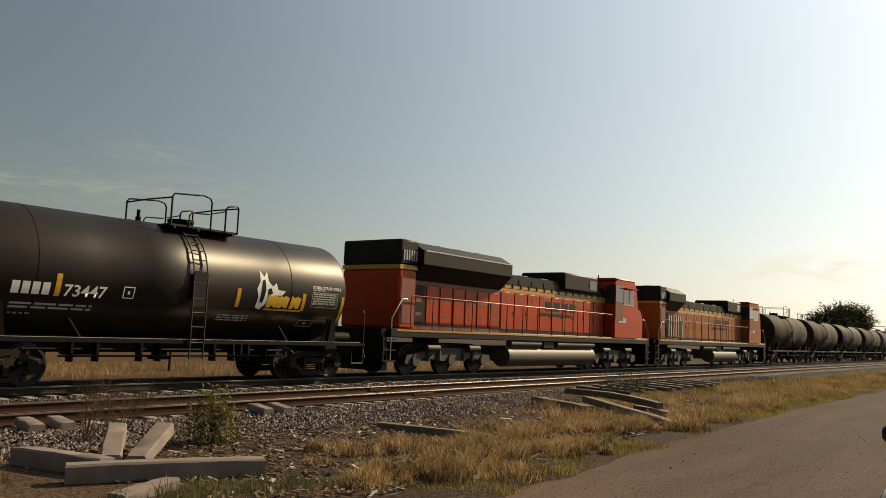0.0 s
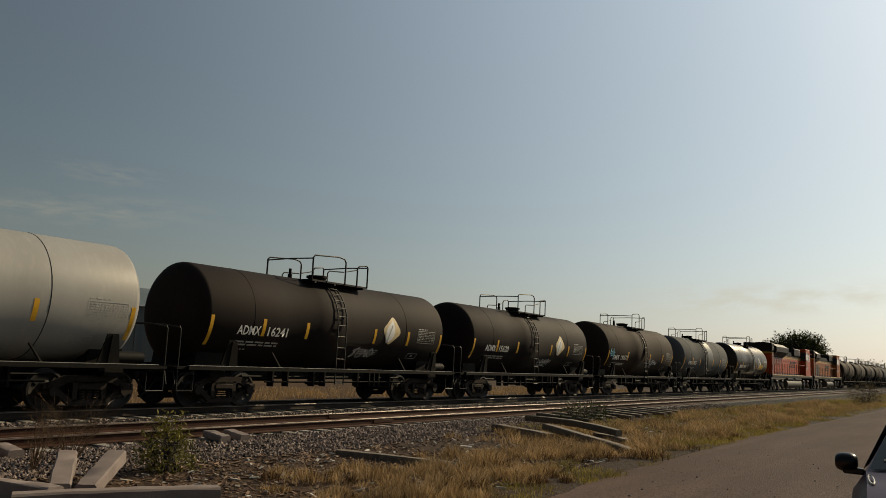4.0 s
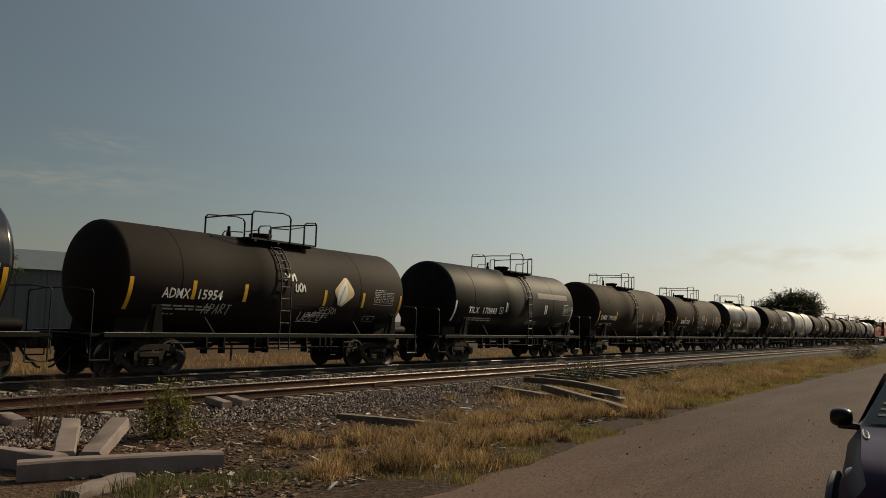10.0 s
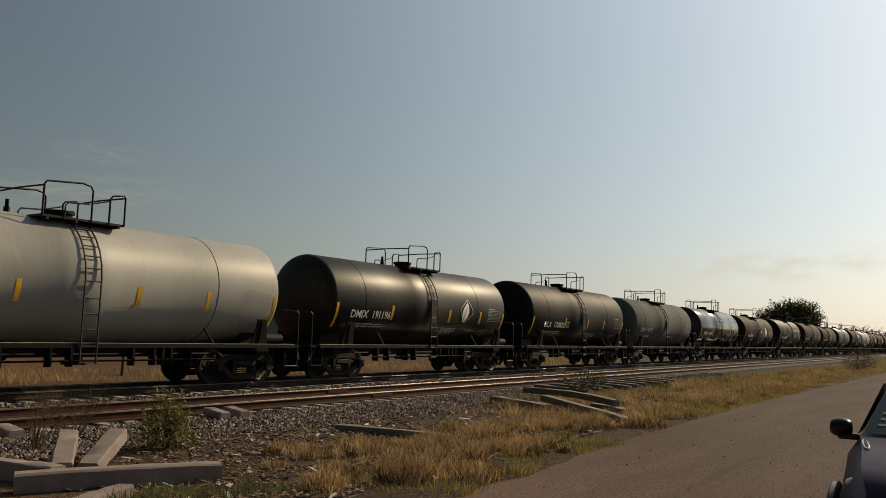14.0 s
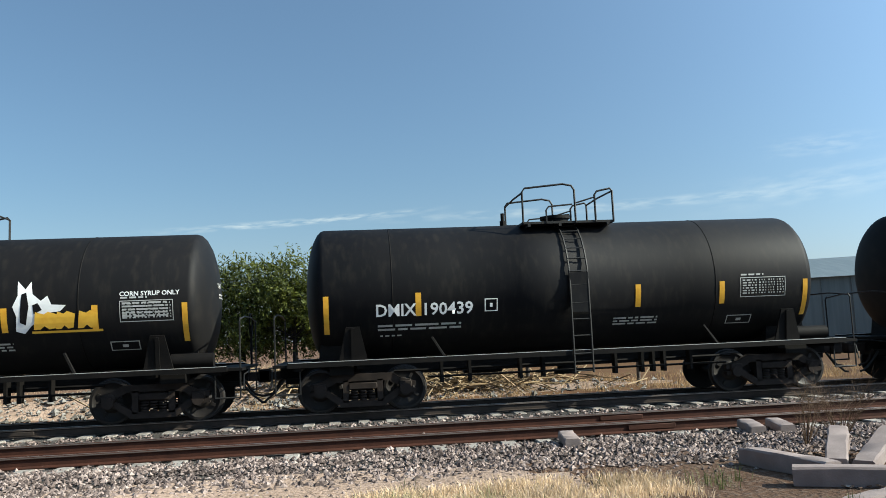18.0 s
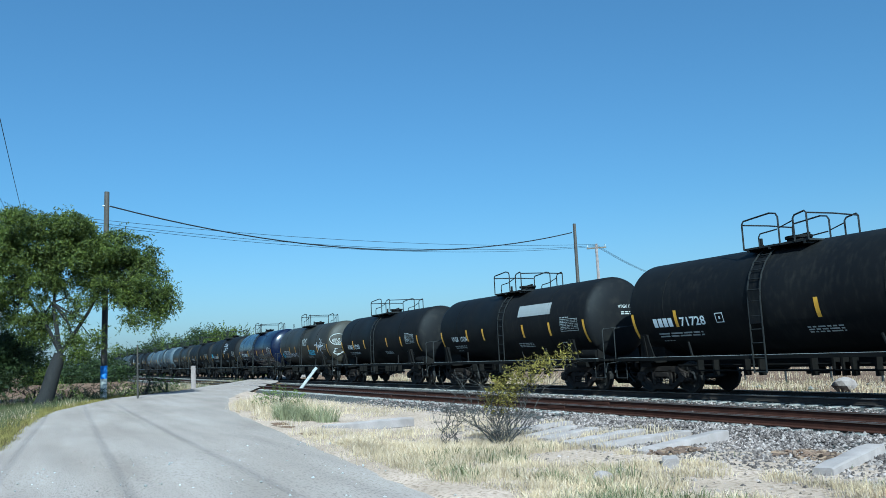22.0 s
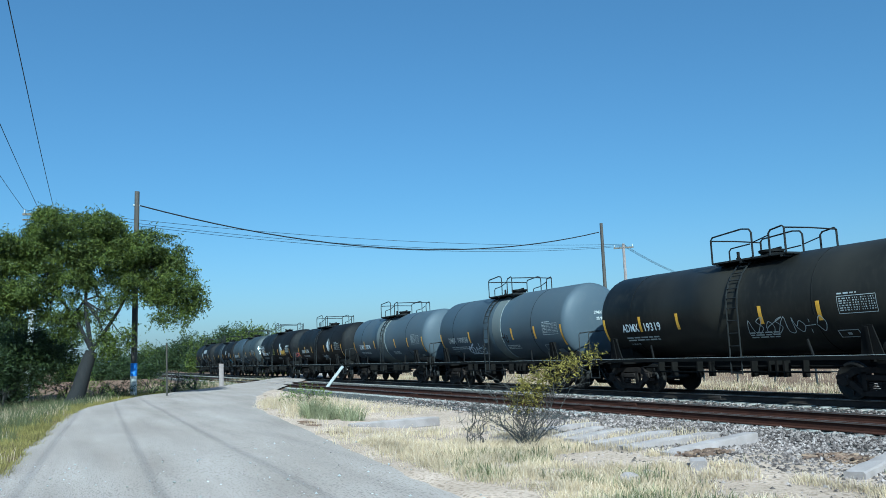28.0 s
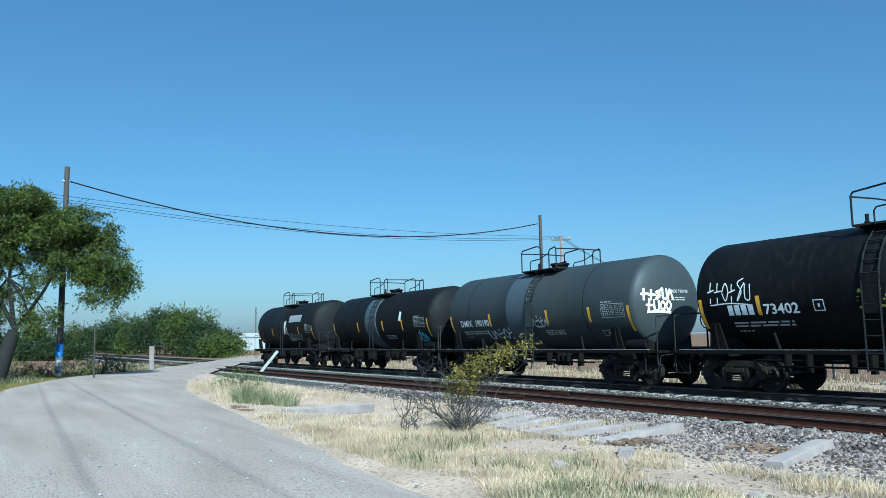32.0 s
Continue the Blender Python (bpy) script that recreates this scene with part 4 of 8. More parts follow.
    if style == "graffiti":
        bubble(car, -3.0, 1.45, [[(0.0, 0.55), (0.45, 0.42), (0.95, 0.6), (1.2, 0.7)], [(0.75, 0.05), (0.9, 0.45), (1.25, 0.9)], [(1.3, 0.95), (1.45, 0.5), (1.75, 0.1)], [(1.0, 0.3), (1.55, 0.35)], [(0.3, 0.15), (0.75, 0.1)], [(1.75, 0.6), (1.6, 0.35)]], SPRAY, LILAC)
        bubble(car, -0.25, 1.35, [[(0.0, 0.55), (0.35, 0.75), (0.8, 0.72), (1.25, 0.6), (1.3, 0.4)], [(0.45, 0.85), (0.5, 0.4), (0.75, 0.08), (1.0, 0.12)], [(0.2, 0.1), (0.3, 0.5)]], SPRAY, LILAC)
        bubble(car, -0.75, 1.45, [[(0.0, 0.6), (0.12, 0.72)], [(0.02, 0.15), (0.14, 0.05)]], SPRAY, LILAC, 0.13)
        scrawl(car, -1.85, 2.75, 0.8, 0.3, WHITE, 9, 0.05, 5)
        hand_letters(car, "GUILTY", -1.75, 2.55, 0.85, 0.2, WHITE, 0.035, 4)
        scrawl(car, -5.3, 1.95, 0.8, 0.35, CYAN, 10, 0.045, 4)
        hand_letters(car, "EASTSIDE", -3.1, 1.95, 1.2, 0.17, SPRAY, 0.028, 5)
        hand_letters(car, "2016!", 1.22, 1.68, 0.8, 0.26, SPRAY, 0.035)
        hand_letters(car, "ATTACK", 1.2, 1.48, 0.75, 0.14, SPRAY, 0.022)
        hand_letters(car, "TANKERZ", 1.18, 1.3, 0.85, 0.12, SPRAY, 0.02, 6)
        scrawl(car, 0.6, 2.0, 0.55, 0.16, SPRAY, 16, 0.03, 4)
        bubble(car, 2.1, 1.95, [[(i * 0.32, 0.0), (i * 0.32 + 0.03, 0.32), (i * 0.32 + 0.2, 0.3), (i * 0.32 + (0.22 if i % 2 else 0.05), 0.14)] for i in range(6)], DULL_WHITE, BLACK, 0.05)
        scrawl(car, 2.25, 1.68, 0.6, 0.2, DULL_WHITE, 17, 0.035, 4)
    if style == "oval":
        ring = [[(0.53 + 0.53 * math.cos(a) * k, 0.35 + 0.35 * math.sin(a) * k) for a in [i * math.pi / 12 for i in range(25)]] for k in (1.0,)]
        part("graffiti", on_head(strokes(ring, 0.022, DULL_WHITE, "graffiti"), -1.25, 2.35), None, car, "oval badge with sprayed letters")
        scrawl(car, -1.1, 2.54, 0.8, 0.3, DULL_WHITE, 31, 0.015, 7, True)
        scrawl(car, -1.05, 2.4, 0.7, 0.14, DULL_WHITE, 32, 0.012, 8, True)
        part("patch", on_head(decal([[(0, 0.1), (0.3, -0.1), (0.5, 0.05), (0.9, 0.2), (0.95, 0.4), (0.45, 0.34), (0.1, 0.4)]], LIGHT_GREY, "patch", 0.1), -1.05, 1.75), None, car, "pale sprayed patch")
        part("graffiti", on_shell(strokes([[(0, 0.1), (0.25, 0.75), (0.45, 0.25), (0.75, 1.0), (0.8, 0.2)], [(0.9, 0.05), (1.1, 0.9)], [(0.75, 0.45), (1.5, 0.55)], [(-0.2, 0.6), (0.0, 0.62)]], 0.08, SPRAY, "graffiti"), 3.2, 1.85, 0.01), None, car)
        scrawl(car, 0.2, 2.45, 1.0, 0.5, DULL_WHITE, 35, 0.05, 4)
        scrawl(car, 1.4, 1.85, 1.3, 0.35, CYAN, 33, 0.05, 5)
        scrawl(car, -5.0, 1.75, 0.6, 0.35, CYAN, 36, 0.06, 3)
        scrawl(car, -4.2, 1.75, 3.0, 0.3, SPRAY, 37, 0.04, 9)
    # the low sunlit end of these cars, painted as a pale shape too
    if n in (27, 28, 33, 36, 37):
        part("patch", on_shell(decal([[(0, 0), (0.5, 0.05), (0.45, 0.3), (0.08, 0.25)]], LIGHT_GREY, "patch"), 4.4, 1.35), None, car)


SIZES = {"A": (1.385, 2.495), "V": (1.4, 2.5), "B": (1.49, 2.57)}   # slimmer and stouter shells, by the first letter of the mark
BASES = {}


def set_size(text):
    """Picks the shell's size for a mark, and the bare car of that size."""
    global TANK_R, TANK_Z, HALF
    key = text[:1] if text[:1] in SIZES and not text.startswith("VTGX 190") else ""
    TANK_R, TANK_Z = SIZES.get(key, (1.45, 2.54))
    HALF = 5.45 if key == "B" else 5.42 if key else 5.32
    if key not in BASES:
        BASES[key] = base_tank_car()
    return BASES[key]


def tag_print():
    for o in bpy.data.objects:
        if o.name.startswith("small_print"):
            o["kind"] = "stuff"


TRAIN = []   # (thing, its place along the train)
for n, text, x, mat, label, style in CARS:
    base = set_size("B" if n in (7, 15) else "" if n == 26 else text or ("A" if n == 41 else ""))
    car = make_car(base, mat, label, OFFSET.get(n, 0.0), text[:1] in ("#", "T", "D"), -0.4 if text[:1] == "#" else -0.3 if text[:1] == "A" else -0.55 if n == 36 else 0.25 if n == 10 else 0.0, 1.3 if text[:1] == "A" else 1.0)
    car["group"] = "tank cars of the train"
    dress(car, n, text, x, style)
    TRAIN.append((car, middle(n)))
for k, (n, mat) in enumerate(AHEAD):
    car = make_car(set_size(""), mat, "dusty tank car ahead of the locomotives")
    car["group"] = "tank cars of the train"
    TRAIN.append((car, 86.0 - 13.5 * n))
tag_print()
for base in BASES.values():
    for o in (*base.children_recursive, base):
        bpy.data.objects.remove(o)

# ---- ground, road, tracks ----
def island_mat(name, colors, rough=0.9, spec=0.3, translucent=0.0):
    """One colour an island, out of a ramp."""
    m = bpy.data.materials.new(name)
    m.use_nodes = True
    n, link = m.node_tree.nodes, m.node_tree.links.new
    bsdf = n["Principled BSDF"]
    geo, ramp = n.new("ShaderNodeNewGeometry"), n.new("ShaderNodeValToRGB")
    link(geo.outputs["Random Per Island"], ramp.inputs["Fac"])
    el = ramp.color_ramp.elements
    while len(el) < len(colors):
        el.new(0.5)
    for i, c in enumerate(colors):
        el[i].position, el[i].color = i / (len(colors) - 1), (*c, 1)
    noise_tex = n.new("ShaderNodeTexNoise")
    noise_tex.inputs["Scale"].default_value = 1.1
    tc, mul = n.new("ShaderNodeTexCoord"), n.new("ShaderNodeMix")
    link(tc.outputs["Object"], noise_tex.inputs["Vector"])
    mul.data_type, mul.blend_type = "RGBA", "MULTIPLY"
    mul.inputs["Factor"].default_value = 0.85
    link(ramp.outputs["Color"], mul.inputs["A"])
    link(noise_tex.outputs["Fac"], mul.inputs["B"])
    gain = n.new("ShaderNodeMix")
    gain.data_type, gain.blend_type = "RGBA", "MULTIPLY"
    gain.inputs["Factor"].default_value = 1.0
    gain.inputs["B"].default_value = (1.6, 1.6, 1.6, 1)
    link(mul.outputs["Result"], gain.inputs["A"])
    link(gain.outputs["Result"], bsdf.inputs["Base Color"])
    bsdf.inputs["Roughness"].default_value = rough
    bsdf.inputs["Specular IOR Level"].default_value = spec
    if translucent:
        thin, both = n.new("ShaderNodeBsdfTranslucent"), n.new("ShaderNodeMixShader")
        both.inputs["Fac"].default_value = translucent
        link(gain.outputs["Result"], thin.inputs["Color"])
        link(bsdf.outputs["BSDF"], both.inputs[1])
        link(thin.outputs["BSDF"], both.inputs[2])
        link(both.outputs["Shader"], n["Material Output"].inputs["Surface"])
    return m


SOIL = surface("dry_soil", (0.07, 0.037, 0.0215), (0.105, 0.061, 0.038), 0.95, scale=0.5, fine=14, bump=1.0, dist=0.06, c3=(0.133, 0.0936, 0.068), cut=(0.5, 0.66), spec=0.1, dry=1.0)
ROAD = surface("dusty_road", (0.122, 0.0914, 0.07), (0.174, 0.135, 0.107), 0.95, scale=0.5, fine=30, bump=0.7, dist=0.03, stretch=(0.35, 1.6, 1), c3=(0.104, 0.0756, 0.0575), cut=(0.5, 0.66), spec=0.08, dry=1.0)
PALE_SOIL = surface("pale_gravelly_soil", (0.208, 0.148, 0.11), (0.315, 0.229, 0.175), 0.95, scale=0.7, fine=16, bump=1.0, dist=0.05, c3=(0.141, 0.096, 0.0681), cut=(0.5, 0.66), spec=0.1, dry=1.0)
GRAVEL = surface("ballast_bed", (0.0284, 0.0249, 0.0224), (0.0508, 0.0455, 0.0408), 0.95, scale=1.0, fine=28, bump=1.0, dist=0.06, c3=(0.0907, 0.0818, 0.0746), cut=(0.5, 0.62), spec=0.1, dry=1.0)
RED_SOIL = surface("reddish_field", (0.0828, 0.0388, 0.0176), (0.114, 0.0594, 0.0278), 0.95, scale=0.3, fine=5, bump=0.5, dist=0.04, c3=(0.114, 0.0806, 0.0328), cut=(0.52, 0.7), spec=0.1, dry=1.0)

ROAD_N = [(240, 2), (120, 4), (60, 5), (35, 5.1), (24, 5.3), (17, 5.08), (10.5, 4.8), (5, 4.33), (0, 4.15), (-8.3, 4.27), (-11.5, 4.5), (-18, 5.2), (-28.6, 6.26), (-38, 8.3), (-44.5, 10.6), (-53, 13.6), (-62, 17.2), (-75, 24), (-100, 38)]
ROAD_S = [(240, -7), (120, -4.5), (60, -3.4), (35, -3.0), (24, -2.8), (17, -2.6), (10.5, -2.5), (5, -2.4), (0, -2.2), (-8, -1.6), (-15.4, -0.93), (-24.4, -0.43), (-31, 0.0), (-37, 0.7), (-47, 3.6), (-54, 8.6), (-64, 13.6), (-80, 20.5), (-104, 33)]


def smooth_path(pts, n):
    out = []
    for i in range(len(pts) - 1):
        a, b, c, d = pts[max(i - 1, 0)], pts[i], pts[i + 1], pts[min(i + 2, len(pts) - 1)]
        for k in range(n):
            t = k / n
            out.append(tuple(b[j] + (c[j] - b[j]) * t for j in (0, 1)))
    return out + [pts[-1]]


def edge_y(edge, x):
    xs = [p[0] for p in edge][::-1]
    return float(np.interp(x, xs, [p[1] for p in edge][::-1]))


def crossing(x, y):
    """How much of the road's deck lies at this spot of the tracks."""
    if not -90 < x < -35 or y < 9:
        return 0.0
    n, s = edge_y(ROAD_N, x), edge_y(ROAD_S, x)
    return max(0.0, min(1.0, (n - y + 0.6) / 1.2)) * max(0.0, min(1.0, (y - s + 0.6) / 1.2))


def ground_z(x, y):
    n, s = edge_y(ROAD_N, x), edge_y(ROAD_S, x)
    off = max(y - n, s - y)
    z = -0.17 * max(0.0, min(1.0, (off - 0.1) / 2.2))
    if 10.6 < y < 21.5:
        z = min(z, -0.17) - 0.1 * max(0.0, min(1, (y - 11.0) / 0.5, (21.1 - y) / 0.5))
    if y > 23:
        z = -0.17
    bump = noise.noise((x * 0.35, y * 0.35, 0)) * 0.05 + noise.noise((x * 1.3, y * 1.3, 3)) * 0.02
    if off > 0.3 and not 11.0 < y < 20.6:
        z += bump
    if off < 0.3:
        z -= 0.03 + 0.12 * max(0.0, min(1.0, -off / 0.5))
    if crossing(x, y) > 0:
        z = z * (1 - crossing(x, y)) + crossing(x, y) * 0.0
    return z


def graded(lo, fine_lo, fine_hi, hi, step):
    a = list(np.arange(fine_lo, fine_hi, step))
    d, x = step, fine_hi
    while x < hi:
        a.append(x)
        d *= 1.22
        x += d
    a.append(hi)
    d, x, b = step, fine_lo, []
    while x > lo:
        d *= 1.22
        x -= d
        b.append(max(x, lo))
    return b[::-1] + a


def sheet(name, xs, ys, zf, mat):
    nx = len(xs)
    v = [(x, y, zf(x, y)) for y in ys for x in xs]
    f = [(j * nx + i, j * nx + i + 1, (j + 1) * nx + i + 1, (j + 1) * nx + i) for j in range(len(ys) - 1) for i in range(nx - 1)]
    g = Geo()
    g.v, g.f = v, f
    me = g.mesh(name, mat)
    return new(name, me)


ground = tagged(sheet("ground", graded(-3200, -40, 45, 3200, 0.5), graded(-3200, -4, 26, 3200, 0.35), ground_z, SOIL), "dry bare soil with patches of straw-coloured grass", "ground", kind="structure")

# reddish field beyond the tracks
fx, fy = list(np.linspace(-2, 70, 60)), list(np.linspace(20.9, 60, 30))
tagged(sheet("ground_field", fx, fy, lambda x, y: ground_z(x, y) + 0.02 - 0.06 * (x < -1 or x > 69 or y < 21 or y > 59), RED_SOIL), "bare reddish earth of a field beyond the tracks", "ground", kind="structure")

# pale verge between road and track, west of the eye
vx, vy = list(np.arange(-46, 3.1, 0.5)), list(np.linspace(0, 1, 22))
g = Geo()
for b in vy:
    for x in vx:
        lo, hi = edge_y(ROAD_N, x) - 0.35, max(11.3 - max(0.0, -30 - x) * 0.02, edge_y(ROAD_N, x) + 0.1)
        y = lo + (hi - lo) * b
        y += 0.4 * noise.noise((x * 0.6, 3, b * 4)) * (b > 0.9)
        fade = min(1, (x + 46) / 3, (3 + 1.2 * noise.noise((y, 8, 0)) - x) / 3)
        g.v.append((x, y, max(ground_z(x, y), -0.06 if b < 0.2 else -9) + 0.012 - 0.05 * (fade < 0.05) - 0.05 * (b < 0.01 or b > 0.99)))
g.f = [(j * len(vx) + i, j * len(vx) + i + 1, (j + 1) * len(vx) + i + 1, (j + 1) * len(vx) + i) for j in range(len(vy) - 1) for i in range(len(vx) - 1)]
tagged(new("ground_verge", g.mesh("ground_verge", PALE_SOIL)), "pale gravelly verge with dry grass", "ground", kind="structure")

# the road: each view's light is put into its tint, bluish west, brown east; streaked along the wheels' way
rn, rl = ROAD.node_tree.nodes, ROAD.node_tree.links.new
rb = rn["Principled BSDF"].inputs["Base Color"]
was = rb.links[0].from_socket
rpos, rsep, rramp, rtone, rmul = (rn.new(k) for k in ("ShaderNodeTexCoord", "ShaderNodeSeparateXYZ", "ShaderNodeMapRange", "ShaderNodeMix", "ShaderNodeMix"))
rl(rpos.outputs["Object"], rsep.inputs[0])
rl(rsep.outputs["X"], rramp.inputs["Value"])
rramp.inputs["From Min"].default_value, rramp.inputs["From Max"].default_value = -8.0, 7.0
rramp.interpolation_type = "SMOOTHSTEP"
rtone.data_type = rmul.data_type = "RGBA"
rtone.inputs["A"].default_value, rtone.inputs["B"].default_value = (1.2, 1.25, 1.38, 1), (1.68, 1.34, 1.27, 1)
rl(rramp.outputs["Result"], rtone.inputs["Factor"])
rmul.blend_type = "MULTIPLY"
rmul.inputs["Factor"].default_value = 1.0
rl(was, rmul.inputs["A"])
rl(rtone.outputs["Result"], rmul.inputs["B"])
streak, smap, sramp, smul = (rn.new(k) for k in ("ShaderNodeTexNoise", "ShaderNodeMapping", "ShaderNodeMapRange", "ShaderNodeMix"))
smap.inputs["Scale"].default_value = (0.12, 1.5, 1)
rl(rpos.outputs["Object"], smap.inputs["Vector"])
rl(smap.outputs["Vector"], streak.inputs["Vector"])
streak.inputs["Scale"].default_value, streak.inputs["Detail"].default_value = 1.3, 5.0
sramp.inputs["From Min"].default_value, sramp.inputs["From Max"].default_value, sramp.inputs["To Min"].default_value, sramp.inputs["To Max"].default_value = 0.3, 0.7, 0.89, 1.08
rl(streak.outputs["Fac"], sramp.inputs["Value"])
smul.data_type, smul.blend_type = "RGBA", "MULTIPLY"
smul.inputs["Factor"].default_value = 1.0
rl(rmul.outputs["Result"], smul.inputs["A"])
rl(sramp.outputs["Result"], smul.inputs["B"])
rl(smul.outputs["Result"], rb)
# road: a strip with wheel ruts and an uneven edge
north, south = smooth_path(ROAD_N, 12), smooth_path(ROAD_S, 12)
g = Geo()
across = 17
for i, (a, b) in enumerate(zip(north, south)):
    ragged = 0.22 * noise.noise((i * 0.45, 1.5, 0)) + 0.1 * noise.noise((i * 1.9, 7, 0))
    for k in range(across):
        t = k / (across - 1)
        x, y = a[0] + (b[0] - a[0]) * t, a[1] + (b[1] - a[1]) * t
        if k == 0:
            y += ragged
        z = 0.0 - 0.005 * math.exp(-((t - 0.3) / 0.07) ** 2) - 0.005 * math.exp(-((t - 0.62) / 0.07) ** 2) + 0.015 * noise.noise((x * 0.8, y * 0.8, 1))
        if k in (0, across - 1):
            z -= 0.06
        g.v.append((x, y, z + 0.05 * crossing(x, y)))
for i in range(len(north) - 1):
    for k in range(across - 1):
        g.f.append((i * across + k, i * across + k + 1, (i + 1) * across + k + 1, (i + 1) * across + k))
tagged(new("road", g.mesh("road", ROAD)), "pale dusty dirt road with faint wheel tracks", "road", kind="structure")

# ballast beds under both tracks
def bed(name, y0, y1):
    xs, ys = graded(-700, -40, 45, 700, 0.6), list(np.linspace(y0, y1, 15))

    def z(x, y):
        e = min(y - y0, y1 - y)
        return -0.21 + 0.055 * min(1, e / 0.9) + 0.02 * noise.noise((x * 2, y * 2, 5)) + 0.012 * noise.noise((x * 6, y * 6, 9)) - (0.05 if e < 0.01 else 0)
    return tagged(sheet(name, xs, ys, z, GRAVEL), "grey crushed-stone ballast under the rails", "ballast", kind="structure")


bed("ballast_bed_near", 10.9, 16.0)
bed("ballast_bed_far", 15.7, 21.2)

RAIL_SHAPE = [(-0.07, 0), (0.07, 0), (0.07, 0.012), (0.012, 0.035), (0.01, 0.125), (0.036, 0.14), (0.036, 0.166), (0.028, 0.172), (-0.028, 0.172), (-0.036, 0.166), (-0.036, 0.14), (-0.01, 0.125), (-0.012, 0.035), (-0.07, 0.012)]


def head_bar(y):
    """The rolled top of a rail, its corners rounded."""
    g = Geo()
    ring = [(-0.0375, -0.026), (-0.0375, -0.012), (-0.026, 0.002), (0.026, 0.002), (0.0375, -0.012), (0.0375, -0.026)]
    for x in (-700, 700):
        g.v += [(x, y + a, RAIL_Z + b) for a, b in ring]
    g.f = [(i, (i + 1) % 6, (i + 1) % 6 + 6, i + 6) for i in range(6)] + [(5, 4, 3, 2, 1, 0), (6, 7, 8, 9, 10, 11)]
    return g


def rail(y, mat, parent, head):
    g = Geo()
    k = len(RAIL_SHAPE)
    for x in (-700, 700):
        g.v += [(x, y + a, RAIL_Z - 0.172 + b) for a, b in RAIL_SHAPE]
    g.f += [(i, (i + 1) % k, (i + 1) % k + k, i + k) for i in range(k)] + [tuple(range(k - 1, -1, -1)), tuple(range(k, 2 * k))]
    r = part("rail", g, mat, parent, smooth=False)
    part("rail_head", head_bar(y), head, parent, "worn rail head", smooth=False)
    for x in (-30.4, -18.6, -6.9, 4.8, 16.6, 28.4):
        part("joint_bar", Geo().box(x - 0.4, x + 0.4, y - 0.04, y - 0.012, RAIL_Z - 0.13, RAIL_Z - 0.05, cut=0.008), mat, parent)
    return r


def track(name, label, mid, mat, sleeper_mat, head, lengths, seed):
    tr = thing(name, label, "railway track", kind="structure")
    for s in (-1, 1):
        rail(mid + s * 0.755, mat, tr, head)
    r = random.Random(seed)
    me = Geo().box(-0.12, 0.12, -1.3, 1.3, -0.2, 0.0, cut=0.015).mesh("sleeper", sleeper_mat, False)
    plate = Geo().box(-0.09, 0.09, -0.14, 0.14, 0, 0.015).box(-0.05, -0.01, 0.09, 0.13, 0.015, 0.04).box(-0.05, -0.01, -0.13, -0.09, 0.015, 0.04)
    rest = Geo()
    i = 0
    for x in np.arange(-160, 160, 0.56):
        if crossing(x, mid) > 0.2:
            continue
        m = pose(x + r.uniform(-0.03, 0.03), mid + r.uniform(-0.06, 0.06), RAIL_Z - 0.174 - r.uniform(0, 0.012), 0, 0, r.uniform(-1.2, 1.2))
        if -50 < x < 56:
            part("sleeper", me, None, tr, at=m)
        else:
            rest.box(-0.12, 0.12, -1.3, 1.3, -0.2, 0.0, m)
    part("far_sleepers", rest, sleeper_mat, tr, smooth=False)["kind"] = "stuff"
    return tr


# base colour raised to the pale tone of sunlit concrete
SLEEPER = surface("pale_sleeper", (0.15, 0.13, 0.11), (0.27, 0.245, 0.215), 0.9, scale=3, fine=30, bump=0.5, stretch=(3, 0.4, 3), c3=(0.0588, 0.049, 0.0392), cut=(0.5, 0.7))
track("railway_track_near", "empty track with rust-brown rails on pale sleepers", 13.65, RAIL, SLEEPER, RAIL_TOP, 0, 1)
track("railway_track_far", "dark-railed track under the train", TRACK_Y, DARK_RAIL, SLEEPER, RAIL_TOP, 0, 2)


# ---- stones, grass ----
def stones(name, spots, mat, label):
    """Angular stones as one object: spots are (x, y, z, size)."""
    r = np.random.RandomState(len(spots))
    base = np.array([(1, 0, 0), (-1, 0, 0), (0, 1, 0), (0, -1, 0), (0, 0, 1), (0, 0, -1)], float)
    tri = np.array([(0, 2, 4), (2, 1, 4), (1, 3, 4), (3, 0, 4), (2, 0, 5), (1, 2, 5), (3, 1, 5), (0, 3, 5)])
    p = np.array(spots)
    n = len(p)
    v = base[None] * (0.6 + 0.7 * r.rand(n, 6, 1)) + 0.25 * (r.rand(n, 6, 3) - 0.5)
    a = r.rand(n) * 6.28
    c, s = np.cos(a)[:, None], np.sin(a)[:, None]
    v = np.stack([v[..., 0] * c - v[..., 1] * s, v[..., 0] * s + v[..., 1] * c, v[..., 2] * 0.75], -1) * p[:, None, 3:4] + p[:, None, :3]
    f = (tri[None] + 6 * np.arange(n)[:, None, None]).reshape(-1, 3)
    me = bpy.data.meshes.new(name)
    me.from_pydata(v.reshape(-1, 3).tolist(), [], f.tolist())
    me.materials.append(mat)
    return tagged(new(name, me), label, "stones", kind="stuff")


